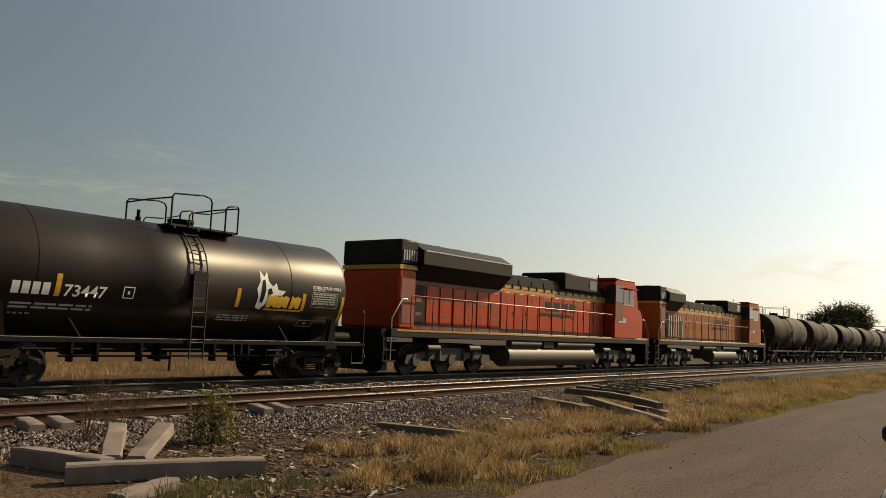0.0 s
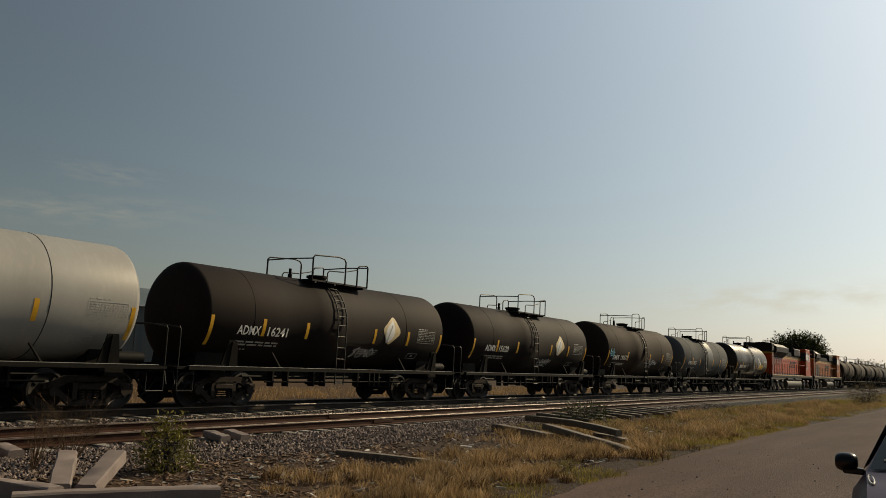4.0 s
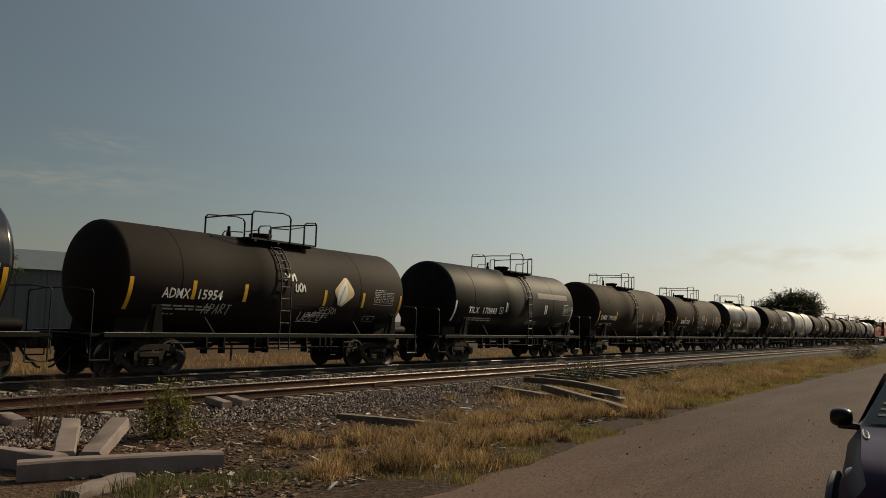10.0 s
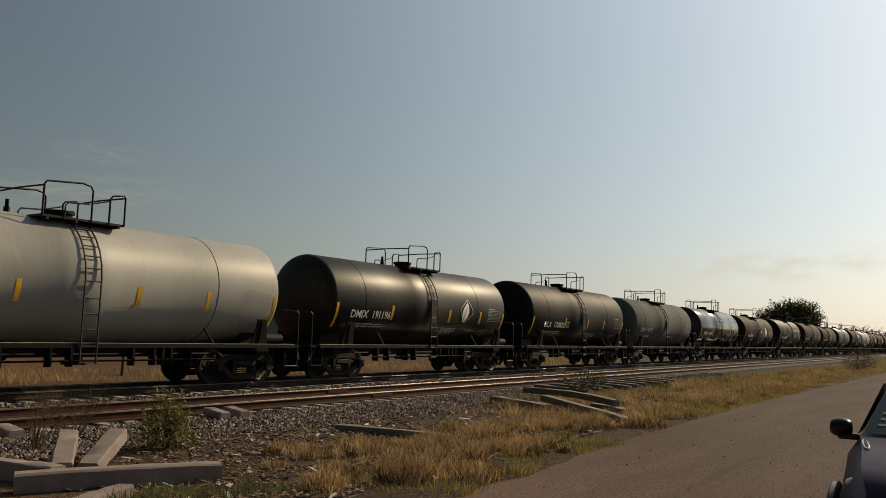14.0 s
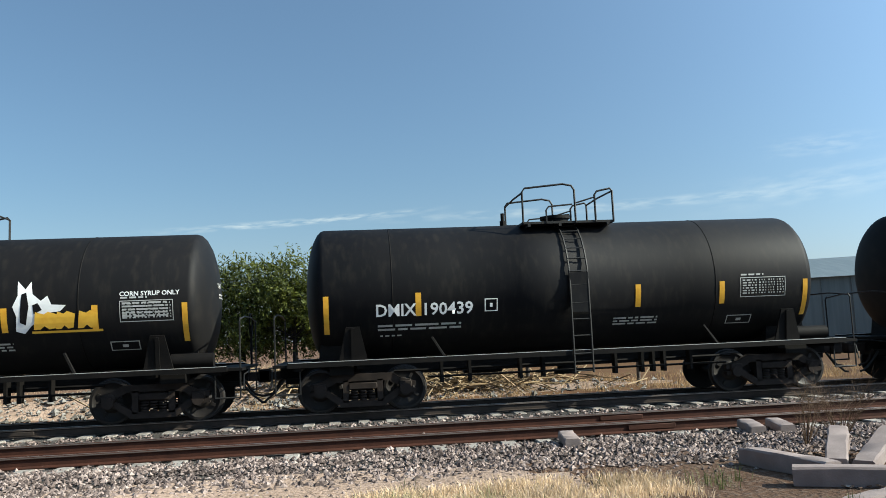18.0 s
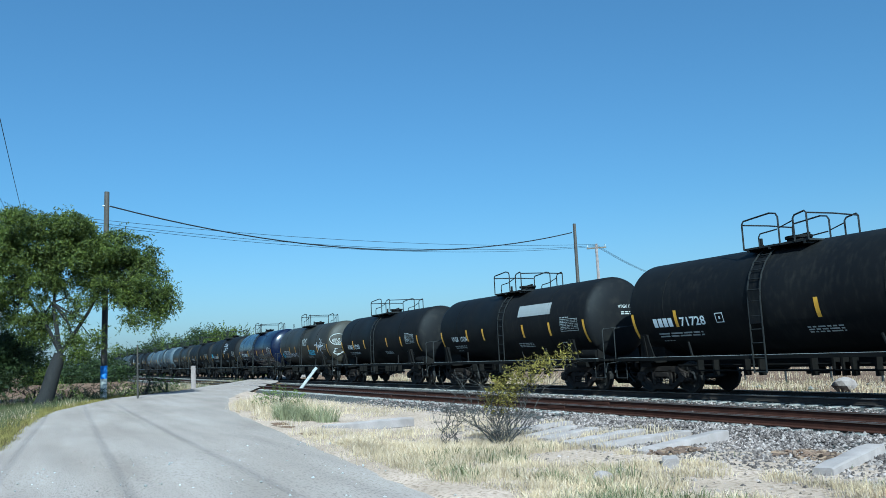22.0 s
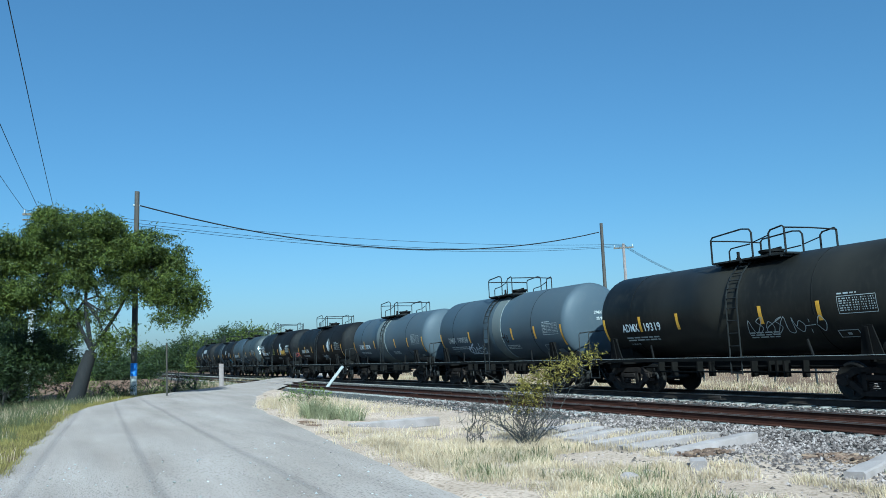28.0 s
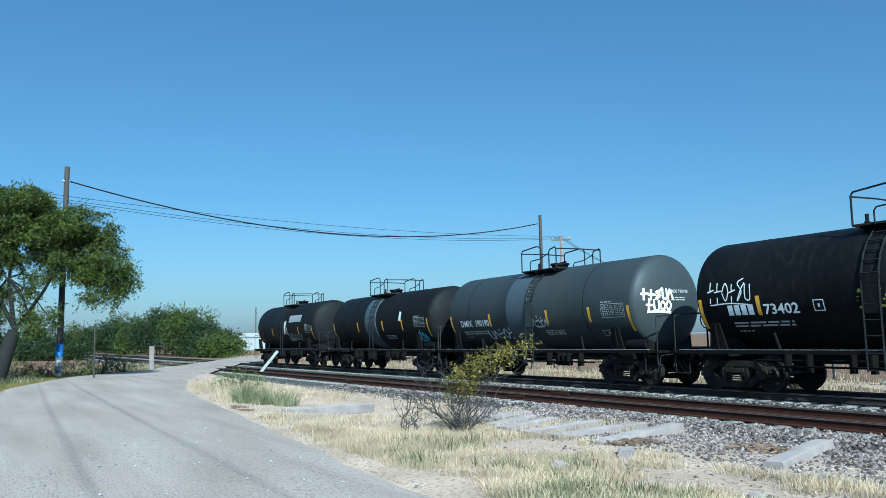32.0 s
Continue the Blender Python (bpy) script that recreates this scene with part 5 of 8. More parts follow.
BALLAST = island_mat("loose_ballast", [(0.0428, 0.0311, 0.0268), (0.0915, 0.0691, 0.0594), (0.167, 0.126, 0.109), (0.306, 0.24, 0.208)], spec=0.15)
rs = np.random.RandomState(3)
spots = []
for x0, x1, y0, y1, n, size in ((-17, 26, 10.1, 12.5, 24000, 0.04), (-30, 45, 10.4, 16.9, 24000, 0.042), (-45, 60, 19.4, 21.2, 4000, 0.04), (-14, 24, 8.6, 10.6, 5000, 0.032), (-17, -3, 8.6, 10.95, 16000, 0.036)):
    xs, ys, ss = rs.uniform(x0, x1, n), rs.uniform(y0, y1, n), rs.uniform(0.6, 1.3, n) * size
    for x, y, s in zip(xs, ys, ss):
        if y < 10.9 and rs.rand() > (y - 8.2) / 2.9 + 0.4 * noise.noise((x * 0.5, y * 0.5, 2)):
            continue
        if crossing(x, y) > 0.1:
            continue
        e = min(max(y - 10.9, 0), 0.9)
        spots.append((x, y, (max(ground_z(x, y), -0.2 + 0.05 * e / 0.9) if y < 10.9 else -0.205 + 0.055 * e / 0.9) + s * 0.25, s))
for x, y, s in zip(rs.uniform(-16, 3, 9000), rs.uniform(4.9, 10.2, 9000), 0.008 + 0.035 * rs.rand(9000) ** 3):
    if y > edge_y(ROAD_N, x) + 0.3 + 0.5 * noise.noise((x * 0.6, y, 3)):
        spots.append((x, y, ground_z(x, y) + s * 0.2, s))
stones("ballast_stones", spots, BALLAST, "loose grey crushed ballast stones")


def blades(name, clumps, mat, label, wild=0.7):
    """Grass: clumps are (x, y, z, radius, height, count, lean); wild tussocks are domed."""
    r = np.random.RandomState(len(clumps))
    V, F = [], []
    k = 0
    for x, y, z, rad, h, n, lean in clumps:
        a, d = r.rand(n) * 6.283, np.sqrt(r.rand(n)) * rad
        bx, by = x + np.cos(a) * d, y + np.sin(a) * d
        hh = h * (0.5 + 0.7 * r.rand(n)) * (1.1 - 0.5 * (d / rad) ** 2)
        out = lean * (0.3 + r.rand(n)) * hh * (0.5 + 0.7 * d / rad)
        b = a + r.normal(0, wild, n)
        dome = 0.55 * h * (1 - (d / rad) ** 2) if wild > 1 else np.zeros(n)
        tx, ty = bx + np.cos(b) * out, by + np.sin(b) * out
        mx, my, mz = bx + np.cos(b) * out * 0.35, by + np.sin(b) * out * 0.35, z + dome + hh * 0.62
        w = 0.004 + 0.006 * r.rand(n) + 0.012 * h
        w *= 0.5
        px, py = -np.sin(b + r.normal(0, 1, n)) * w, np.cos(b + r.normal(0, 1, n)) * w
        q = np.stack([np.stack([bx - px, by - py, z - 0.02 + dome], -1), np.stack([bx + px, by + py, z - 0.02 + dome], -1),
                      np.stack([mx + px * 0.7, my + py * 0.7, mz], -1), np.stack([mx - px * 0.7, my - py * 0.7, mz], -1), np.stack([tx, ty, z + dome + hh], -1)], 1)
        V.append(q.reshape(-1, 3))
        i = k + 5 * np.arange(n)
        F += [(p, p + 1, p + 2, p + 3) for p in i.tolist()] + [(p + 3, p + 2, p + 4) for p in i.tolist()]
        k += 5 * n
    me = bpy.data.meshes.new(name)
    me.from_pydata(np.concatenate(V).tolist(), [], F)
    me.materials.append(mat)
    return tagged(new(name, me), label, "grass", kind="stuff")


STRAW = island_mat("straw_grass", [(0.399, 0.287, 0.169), (0.573, 0.423, 0.271), (0.503, 0.371, 0.213), (0.66, 0.514, 0.391)], translucent=0.35)
GOLD = island_mat("golden_grass", [(0.127, 0.0754, 0.0343), (0.27, 0.168, 0.0782), (0.398, 0.268, 0.136), (0.523, 0.378, 0.233)], translucent=0.35)
GREEN_GRASS = island_mat("green_grass", [(0.0552, 0.0631, 0.0237), (0.103, 0.107, 0.0434), (0.149, 0.146, 0.0673)], translucent=0.35)


def strip(r, n, x0, x1, y0f, y1f, rad, h, count, lean, thin=0.0):
    out = []
    for _ in range(n):
        x = r.uniform(x0, x1)
        lo, hi = y0f(x), y1f(x)
        y = r.uniform(lo, hi)
        if noise.noise((x * 0.45, y * 0.45, 4)) + 0.35 * noise.noise((x * 1.6, y * 1.6, 8)) < thin:
            continue
        s = r.uniform(0.5, 1.25)
        out.append((x, y, ground_z(x, y), rad * s, h * s, int(count * s), lean))
    return out


RUSSET = island_mat("russet_grass", [(0.0356, 0.0184, 0.00821), (0.0871, 0.0459, 0.0204), (0.153, 0.0914, 0.0408)], translucent=0.3)
r = random.Random(11)
edge = lambda x: edge_y(ROAD_N, x) + 0.1
left = strip(r, 6400, -15, 3.5, lambda x: edge(x) + 0.2, lambda x: 8.55 if x < -3.5 else 9.3, 0.2, 0.13, 30, 0.85, -0.2)
left += strip(r, 2600, -34, -11, edge, lambda x: 11.0 - max(0, -18 - x) * 0.06, 0.28, 0.17, 22, 0.7, -0.2)
left += strip(r, 260, -30, -24, lambda x: edge(x) + 0.3, lambda x: edge(x) + 3.0, 0.3, 0.42, 22, 0.5, -0.3)
left += strip(r, 500, -60, 5, lambda x: 21.5, lambda x: 30, 0.4, 0.3, 14, 0.5, 0.05)
left += strip(r, 1300, -110, -5, lambda x: 25.5, lambda x: 60, 0.9, 0.3, 26, 0.7, -0.5)
left += strip(r, 900, -62, -9, lambda x: 21.3, lambda x: 25.5, 0.5, 0.22, 22, 0.6, -0.5)
left = [q for q in left if not (-21.5 < q[0] < -17.2 and 6.0 < q[1] < 9.3 and q[4] < 0.3) and not (q[0] < -17 and edge(q[0]) + 2.4 < q[1] < 12 and r.random() < 0.65)]
blades("dry_grass", left, STRAW, "pale straw-coloured dry grass along the road")
right = strip(r, 900, 5.5, 26, lambda x: edge(x), lambda x: 9.0 - 0.02 * max(0, x - 14), 0.2, 0.05, 18, 1.2, 0.26)
far_right = strip(r, 4200, 18, 70, lambda x: edge(x), lambda x: 11.0 - max(0, x - 30) * 0.02, 0.3, 0.12, 18, 0.9, -0.35)
far_right += strip(r, 1600, 60, 170, lambda x: edge(x), lambda x: 10.2, 0.6, 0.3, 10, 0.5, -0.4)
right += strip(r, 1300, -6, 60, lambda x: 21.4, lambda x: 27, 0.45, 0.28, 24, 0.8, -0.3)
right += strip(r, 300, 5, 60, lambda x: 21.3, lambda x: 24, 0.4, 0.35, 12, 0.5, 0.0)
OCHRE = island_mat("yellow_green_grass", [(0.099, 0.0761, 0.0229), (0.198, 0.16, 0.042), (0.274, 0.221, 0.0609), (0.351, 0.282, 0.099)], translucent=0.35)
blades("yellow_grass", far_right, OCHRE, "yellow-green dry grass on the bank along the road")
blades("bank_tufts", strip(r, 420, 15, 62, lambda x: edge(x) + 0.2, lambda x: 10.0, 0.3, 0.2, 90, 1.4, -0.1), GOLD, "rounded golden tufts on the bank", 1.5)
blades("scrub_tufts", strip(r, 60, 16, 60, lambda x: edge(x) + 0.5, lambda x: 10.0, 0.3, 0.24, 110, 0.9, 0.0), RUSSET, "brown scrubby tufts on the bank")
blades("golden_grass", right, GOLD, "golden-brown dry grass between road and track")
# rounded tussocks: big ones where they stand out, small ones between
BIG = [(13.3, 7.4), (13.6, 7.2), (10.1, 5.8), (10.5, 5.7), (8.6, 5.7), (6.8, 6.0), (9.5, 7.8), (9.1, 7.2), (7.6, 6.5), (10.6, 6.6), (11.8, 7.0), (13.5, 6.7), (13.9, 5.9), (9.8, 7.0), (8.6, 6.4), (11.2, 7.6), (12.3, 7.9), (7.7, 5.9), (7.7, 5.4), (9.1, 5.6), (10.9, 5.6), (8.4, 7.8)]
tufts = [(x, y, r.uniform(0.24, 0.38), r.uniform(0.15, 0.23)) for x, y in BIG]
for x, y in BIG:
    tufts += [(x + r.gauss(0, 0.45), y + r.gauss(0, 0.35), r.uniform(0.1, 0.22), r.uniform(0.06, 0.15)) for _ in range(3)]
for _ in range(700):
    x = r.uniform(8.0, 34)
    y = r.uniform(edge(x) + 0.1, 8.6 - 0.02 * max(0, x - 14))
    if noise.noise((x * 0.5, y * 0.5, 4)) > 0.17:
        k = r.random() ** 2
        tufts.append((x, y, 0.12 + 0.24 * k, 0.05 + 0.16 * k))


def clear_of_timber(x, y):
    """Keeps grass off the long timbers by the heap."""
    for (ax, ay), (bx, by) in (((18.0, 8.95), (15.5, 5.75)), ((19.6, 10.3), (18.3, 7.2)), ((11.1, 9.55), (11.2, 7.25))):
        t = max(0.0, min(1.0, ((x - ax) * (bx - ax) + (y - ay) * (by - ay)) / ((bx - ax) ** 2 + (by - ay) ** 2)))
        if math.hypot(x - ax - (bx - ax) * t, y - ay - (by - ay) * t) < 0.45:
            return False
    return True


tufts = [q for q in tufts if clear_of_timber(q[0], q[1]) and q[1] > edge(q[0])]
blades("grass_tuft", [(x, y, ground_z(x, y), w, h, int(420 * w + 1900 * w * w), 1.3) for x, y, w, h in tufts], GOLD, "bushy tussocks of golden dry grass", 1.5)
# low on the near side; the dark tone also paints shade under the tussocks
blades("russet_grass", [(x + r.uniform(-0.3, 0.3), y - r.uniform(0.05, 0.3), ground_z(x, y), w * 0.8, h * 0.75, 110, 1.1) for x, y, w, h in tufts[::2]], RUSSET, "russet withered grass among the tussocks, darkened for their shade", 1.5)
blades("verge_grass", [q for q in strip(r, 1500, 7, 40, lambda x: edge(x) - 0.25, lambda x: edge(x) + 1.2, 0.2, 0.07, 26, 1.0, -0.2) if clear_of_timber(q[0], q[1])], OCHRE, "short yellow-green grass along the road's edge")
soft = strip(r, 300, -60, -6, lambda x: 21.4, lambda x: 25.5, 0.4, 0.22, 18, 0.6, 0.0) + strip(r, 450, -12, 2, lambda x: edge(x) + 0.8, lambda x: 9.5, 0.25, 0.16, 12, 0.5, 0.2) + strip(r, 160, 2.5, 6.5, lambda x: 6.0, lambda x: 9.0, 0.2, 0.2, 14, 0.5, 0.0) + strip(r, 90, 4.2, 6.6, lambda x: 8.3 - 0.55 * (x - 4.2) - 1.1, lambda x: 8.3 - 0.55 * (x - 4.2) - 0.25, 0.16, 0.15, 24, 0.7, -0.1) + strip(r, 520, -12, 0, lambda x: edge(x) + 0.6, lambda x: 8.4, 0.2, 0.18, 34, 0.7, -0.05) + strip(r, 2200, -48, -14, lambda x: edge_y(ROAD_S, x) - 5, lambda x: edge_y(ROAD_S, x) - 0.3, 0.35, 0.35, 14, 0.5, -0.2) + strip(r, 500, -76, -44, lambda x: edge_y(ROAD_S, x) - 7, lambda x: edge_y(ROAD_S, x) - 0.4, 0.4, 0.4, 16, 0.5, -0.3)
SAGE = island_mat("sage_grass", [(0.17, 0.165, 0.08), (0.27, 0.25, 0.13), (0.36, 0.33, 0.19)], translucent=0.35)
blades("sage_grass", strip(r, 1500, -11, 1.5, lambda x: edge(x) + 0.3, lambda x: 8.7, 0.2, 0.15, 30, 0.85, -0.02), SAGE, "greyish green tufts among the straw")
tall = [(-22.0 + r.gauss(0, 0.55), 6.5 + r.gauss(0, 0.4)) for _ in range(16)]
blades("tall_tuft", [(x, y, ground_z(x, y), 0.22, r.uniform(0.35, 0.62), 110, 0.8) for x, y in tall], SAGE, "tall yellow-green grass tuft at the road's bend")
blades("green_grass", soft, GREEN_GRASS, "greenish grass and weeds")
blades("short_grass", strip(r, 2600, -50, -7, lambda x: edge_y(ROAD_S, x) - 1.6, lambda x: edge_y(ROAD_S, x) + 0.12, 0.26, 0.13, 26, 0.9, -0.9), OCHRE, "short yellow-green grass along the road's far edge")
blades("roadside_straw", strip(r, 300, -44, -8, lambda x: edge_y(ROAD_S, x) - 4, lambda x: edge_y(ROAD_S, x) - 0.1, 0.3, 0.35, 16, 0.5, -0.1) + strip(r, 420, -80, -44, lambda x: edge_y(ROAD_S, x) - 9, lambda x: edge_y(ROAD_S, x) - 0.2, 0.4, 0.4, 18, 0.5, -0.2), STRAW, "tall pale straw at the road's far side")


# ---- litter: bark chips, twigs, shards of wood and bone-white scraps ----
def chips(name, n, area, size, mat, label, seed):
    r = np.random.RandomState(seed)
    g = Geo()
    for _ in range(n):
        x, y = r.uniform(*area[:2]), r.uniform(*area[2:])
        if edge_y(ROAD_S, x) < y < edge_y(ROAD_N, x) and r.rand() < 0.9:
            continue
        z = ground_z(x, y) + 0.015
        l, w, h = size * r.uniform(0.5, 2.6), size * r.uniform(0.3, 0.8), size * r.uniform(0.1, 0.35)
        g.box(-l, l, -w, w, 0, h * 2, pose(x, y, z, r.uniform(-20, 20), r.uniform(-20, 20), r.uniform(0, 360)))
    return tagged(new(name, g.mesh(name, mat, False)), label, "litter", kind="stuff")


SCRAP = island_mat("pale_scrap", [(0.196, 0.176, 0.147), (0.294, 0.274, 0.245), (0.367, 0.353, 0.333)], 0.8)
CHIP = island_mat("bark_chip", [(0.0558, 0.0325, 0.0205), (0.14, 0.0835, 0.0558), (0.242, 0.158, 0.102)], 0.9)
pebbles = []
for x, y, s in zip(rs.uniform(-16, 0, 800), rs.uniform(-3, 6, 800), 0.008 + 0.02 * rs.rand(800) ** 3):
    if edge_y(ROAD_S, x) + 0.3 < y < edge_y(ROAD_N, x) + 0.2:
        pebbles.append((x, y, 0.05 * crossing(x, y) + s * 0.3, s))
stones("road_pebbles", pebbles, SCRAP, "small pale stones scattered on the road")
chips("bark_litter", 2600, (5, 13, 5.4, 10.2), 0.024, CHIP, "brown bark chips and twigs on bare soil", 4)
chips("bark_litter", 500, (13, 30, 6.0, 10.6), 0.03, CHIP, "brown bark chips and twigs in grass", 5)
chips("pale_litter", 260, (5, 16, 5.2, 10.2), 0.035, SCRAP, "pale scraps of wood and paper on the soil", 6)
chips("pale_litter", 40, (14, 30, 5.6, 9.5), 0.05, SCRAP, "pale scraps by the road's edge", 7)
chips("dead_brush", 130, (-10.4, -9.7, 8.7, 9.5), 0.05, CHIP, "heap of rust-brown dead brush on a sleeper", 8)
chips("dead_brush", 110, (-8.7, -7.9, 9.9, 10.5), 0.05, CHIP, "heap of rust-brown dead brush at the ballast", 9)


# ---- locomotives ----
def loco(label, radiator, blister, flare, grille=0, tank=(-3.3, 4.3), coat=None):
    """A six-axle hood locomotive, cab towards +x. radiator: x from, to; flare: half width of its eaves."""
    coat = coat or LOCO_ORANGE
    lo = thing("locomotive", label, "locomotive", group="locomotives of the train")
    part("frame", Geo().box(-10.6, 10.6, -1.45, 1.45, 1.28, 1.58, cut=0.03).box(-10.9, -10.6, -1.3, 1.3, 0.5, 1.55).box(10.6, 10.9, -1.3, 1.3, 0.35, 1.55), LOCO_BLACK, lo)
    part("frame_stripe", Geo().box(-10.3, 10.3, -1.462, -1.452, 1.49, 1.55), LOCO_YELLOW, lo, "thin yellow stripe along the frame")
    # rear hood
    part("rear_hood", Geo().box(-10.1, -9.2, -1.3, 1.3, 1.58, 3.55, cut=0.06), coat, lo)
    part("rear_hood_top", Geo().box(-10.12, -9.15, -1.32, 1.32, 3.7, 4.55, cut=0.06), LOCO_BLACK, lo, "black upper end with slats")
    part("rear_band", Geo().box(-10.11, -9.17, -1.31, 1.31, 3.55, 3.7), LOCO_YELLOW, lo)
    for i in range(6):
        part("slat", Geo().box(-9.98 + i * 0.13, -9.92 + i * 0.13, -1.345, -1.31, 3.85, 4.2), DULL_WHITE, lo)
    # radiator housing with flared eaves
    x0, x1 = radiator
    # darkened base: shade under the eaves and between the doors is painted
    part("radiator_base", Geo().box(x0, x1, -1.0, 1.0, 1.58, 3.4), LOCO_SHADE, lo)
    part("radiator", Geo().prism([(x0, 3.4), (x1, 3.4), (x1, 4.55), (x0, 4.55)], -1.0, 1.0).add(
        [(x0, -1.0, 3.25), (x1, -1.0, 3.25), (x1, -flare, 3.78), (x0, -flare, 3.78), (x1, -flare, 4.24), (x0, -flare, 4.24), (x1, -1.0, 4.55), (x0, -1.0, 4.55)],
        [(0, 1, 2, 3), (3, 2, 4, 5), (5, 4, 6, 7), (0, 3, 5, 7), (1, 6, 4, 2), (0, 7, 6, 1)]).add(
        [(x0, 1.0, 3.25), (x1, 1.0, 3.25), (x1, flare, 3.78), (x0, flare, 3.78), (x1, flare, 4.24), (x0, flare, 4.24), (x1, 1.0, 4.55), (x0, 1.0, 4.55)],
        [(3, 2, 1, 0), (5, 4, 2, 3), (7, 6, 4, 5), (7, 5, 3, 0), (2, 4, 6, 1), (1, 6, 7, 0)]), LOCO_BLACK, lo, "black flared radiator housing", smooth=False)
    part("eave_edge", Geo().box(x0 + 0.1, x1 - 0.1, -flare - 0.012, -flare + 0.02, 4.22, 4.26), BRIGHT_STEEL, lo)
    for i in range(4):
        c = x0 + 0.8 + i * (x1 - x0 - 1.2) / 3.4
        part("fan", Geo().tube([(c, 0, 4.54), (c, 0, 4.64)], 0.55, 18), LOCO_BLACK, lo)
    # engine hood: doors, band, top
    # body behind the doors is darkened so that their seams look shaded
    part("engine_hood", Geo().box(x1, 6.2, -0.95, 0.95, 1.58, 3.3), LOCO_SHADE, lo)
    part("hood_band", Geo().box(x1, 6.2, -0.965, 0.965, 3.22, 3.36).box(x1, 6.2, -0.965, 0.965, 3.39, 3.5), LOCO_YELLOW, lo, "double yellow stripe")
    for i in range(14):
        a = x1 + 0.3 + i * (5.7 - x1) / 14
        part("lift_lug", Geo().box(a, a + 0.09, -0.99, -0.962, 3.4, 3.56), LOCO_BLACK, lo)
    part("hood_strip", Geo().box(x1, 6.2, -0.957, 0.957, 3.3, 3.5), coat, lo)
    part("hood_top", Geo().prism([(x1, 3.5), (6.2, 3.5), (6.2, 3.95), (x1, 3.95)], -0.9, 0.9).box(x1, 6.2, -0.957, 0.957, 3.5, 3.8), LOCO_BLACK, lo, smooth=False)
    n = 9
    for i in range(n):
        a = x1 + 0.15 + i * (6.0 - x1 - 0.2) / n
        w = (6.0 - x1 - 0.2) / n - 0.07
        d = part("hood_door", Geo().box(a, a + w, -0.985, -0.955, 1.72, 3.2, cut=0.01), coat, lo)
        # flat vent slots in the same shade tone
        part("vent", Geo().box(a + w * 0.3, a + w * 0.7, -0.99, -0.985, 2.85, 3.05), LOCO_SHADE, d)
        part("latch", Geo().box(a + w - 0.1, a + w - 0.05, -1.0, -0.985, 2.3, 2.45), LOCO_BLACK, d)
        part("vent", Geo().box(a + w * 0.3, a + w * 0.6, -0.975, -0.958, 3.56, 3.78), LOCO_BLACK, lo)
    m_doors = max(3, int((x1 - x0) / 0.72))
    for i in range(m_doors):
        a = x0 + 0.1 + i * (x1 - x0 - 0.1) / m_doors
        w = (x1 - x0 - 0.1) / m_doors - 0.1
        d = part("side_door", Geo().box(a, a + w, -1.03, -1.0, 1.75, 3.1, cut=0.01), LOCO_BLACK if i == 0 else coat, lo)
        part("vent", Geo().box(a + w * 0.25, a + w * 0.7, -1.036, -1.03, 2.5, 2.72).box(a + w * 0.25, a + w * 0.7, -1.036, -1.03, 2.05, 2.16), LOCO_SHADE, d)
    # no real hollow: the recess's shade is painted as a flat dark panel
    part("rear_window", Geo().box(-10.0, -9.3, -1.312, -1.3, 1.75, 3.3, cut=0.004), LOCO_SHADE, lo, "flat dark red panel with a recess's shade in its colour")
    # name on the side, as plain bars
    for i in range(4):
        part("side_name", Geo().box(0.2 + i * 0.75, 0.75 + i * 0.75, -0.998, -0.986, 2.62, 3.0), LOCO_BLACK, lo)
    part("side_name", Geo().box(-0.4, 2.6, -0.998, -0.986, 2.38, 2.5), LOCO_BLACK, lo)
    b0, b1 = blister
    part("brake_housing", Geo().box(b0, b1, -1.15, 1.15, 3.6, 4.4, cut=0.08), LOCO_BLACK, lo)
    part("intake", Geo().box(b1 - 0.9, b1 - 0.2, -1.165, -1.15, 3.75, 4.2), GLASS_DARK, lo)
    part("exhaust", Geo().box(x1 + 0.8, x1 + 1.5, -0.3, 0.3, 3.95, 4.25, cut=0.04), LOCO_BLACK, lo)
    part("horn", Geo().tube([(x1 + 0.6, -0.3, 3.95), (x1 + 0.6, -0.3, 4.3), (x1 + 1.0, -0.3, 4.32)], 0.06, 8, 0.1), LOCO_BLACK, lo)
    for k in range(5):
        a = x1 + 0.4 + k * (5.2 - x1) / 5
        part("roof_hatch", Geo().box(a, a + 0.7, -0.6, 0.6, 3.94, 4.02, cut=0.02), LOCO_BLACK, lo)
    part("antenna", Geo().tube([(7.4, 0, 4.5), (7.4, 0, 4.75)], 0.05, 6, 0.02), LOCO_BLACK, lo)
    # cab and nose
    part("cab", Geo().prism([(6.2, 1.58), (9.0, 1.58), (9.0, 3.0), (8.75, 4.1), (8.5, 4.4), (6.4, 4.4), (6.2, 4.3)], -1.5, 1.5), coat, lo, smooth=False)
    part("cab_roof", Geo().box(6.15, 8.55, -1.52, 1.52, 4.38, 4.5, cut=0.05), coat, lo)
    part("cab_rear", Geo().box(6.17, 6.2, -1.46, -0.98, 3.2, 4.15).box(6.22, 7.1, -1.52, -1.5, 3.3, 4.15), GLASS_DARK, lo, "dark glazed corner of the cab")
    # shadow on the orange cab wall, laid on as a darker panel
    part("cab_shade_panel", Geo().box(6.22, 7.1, -1.515, -1.5, 2.4, 3.26), LOCO_SHADE, lo, "shade under the rear cab window, painted as a dark red panel")
    for a, b in ((7.15, 7.75), (7.85, 8.4)):
        w = part("cab_window", Geo().box(a, b, -1.515, -1.5, 3.25, 3.95, cut=0.005), GLASS_DARK, lo)
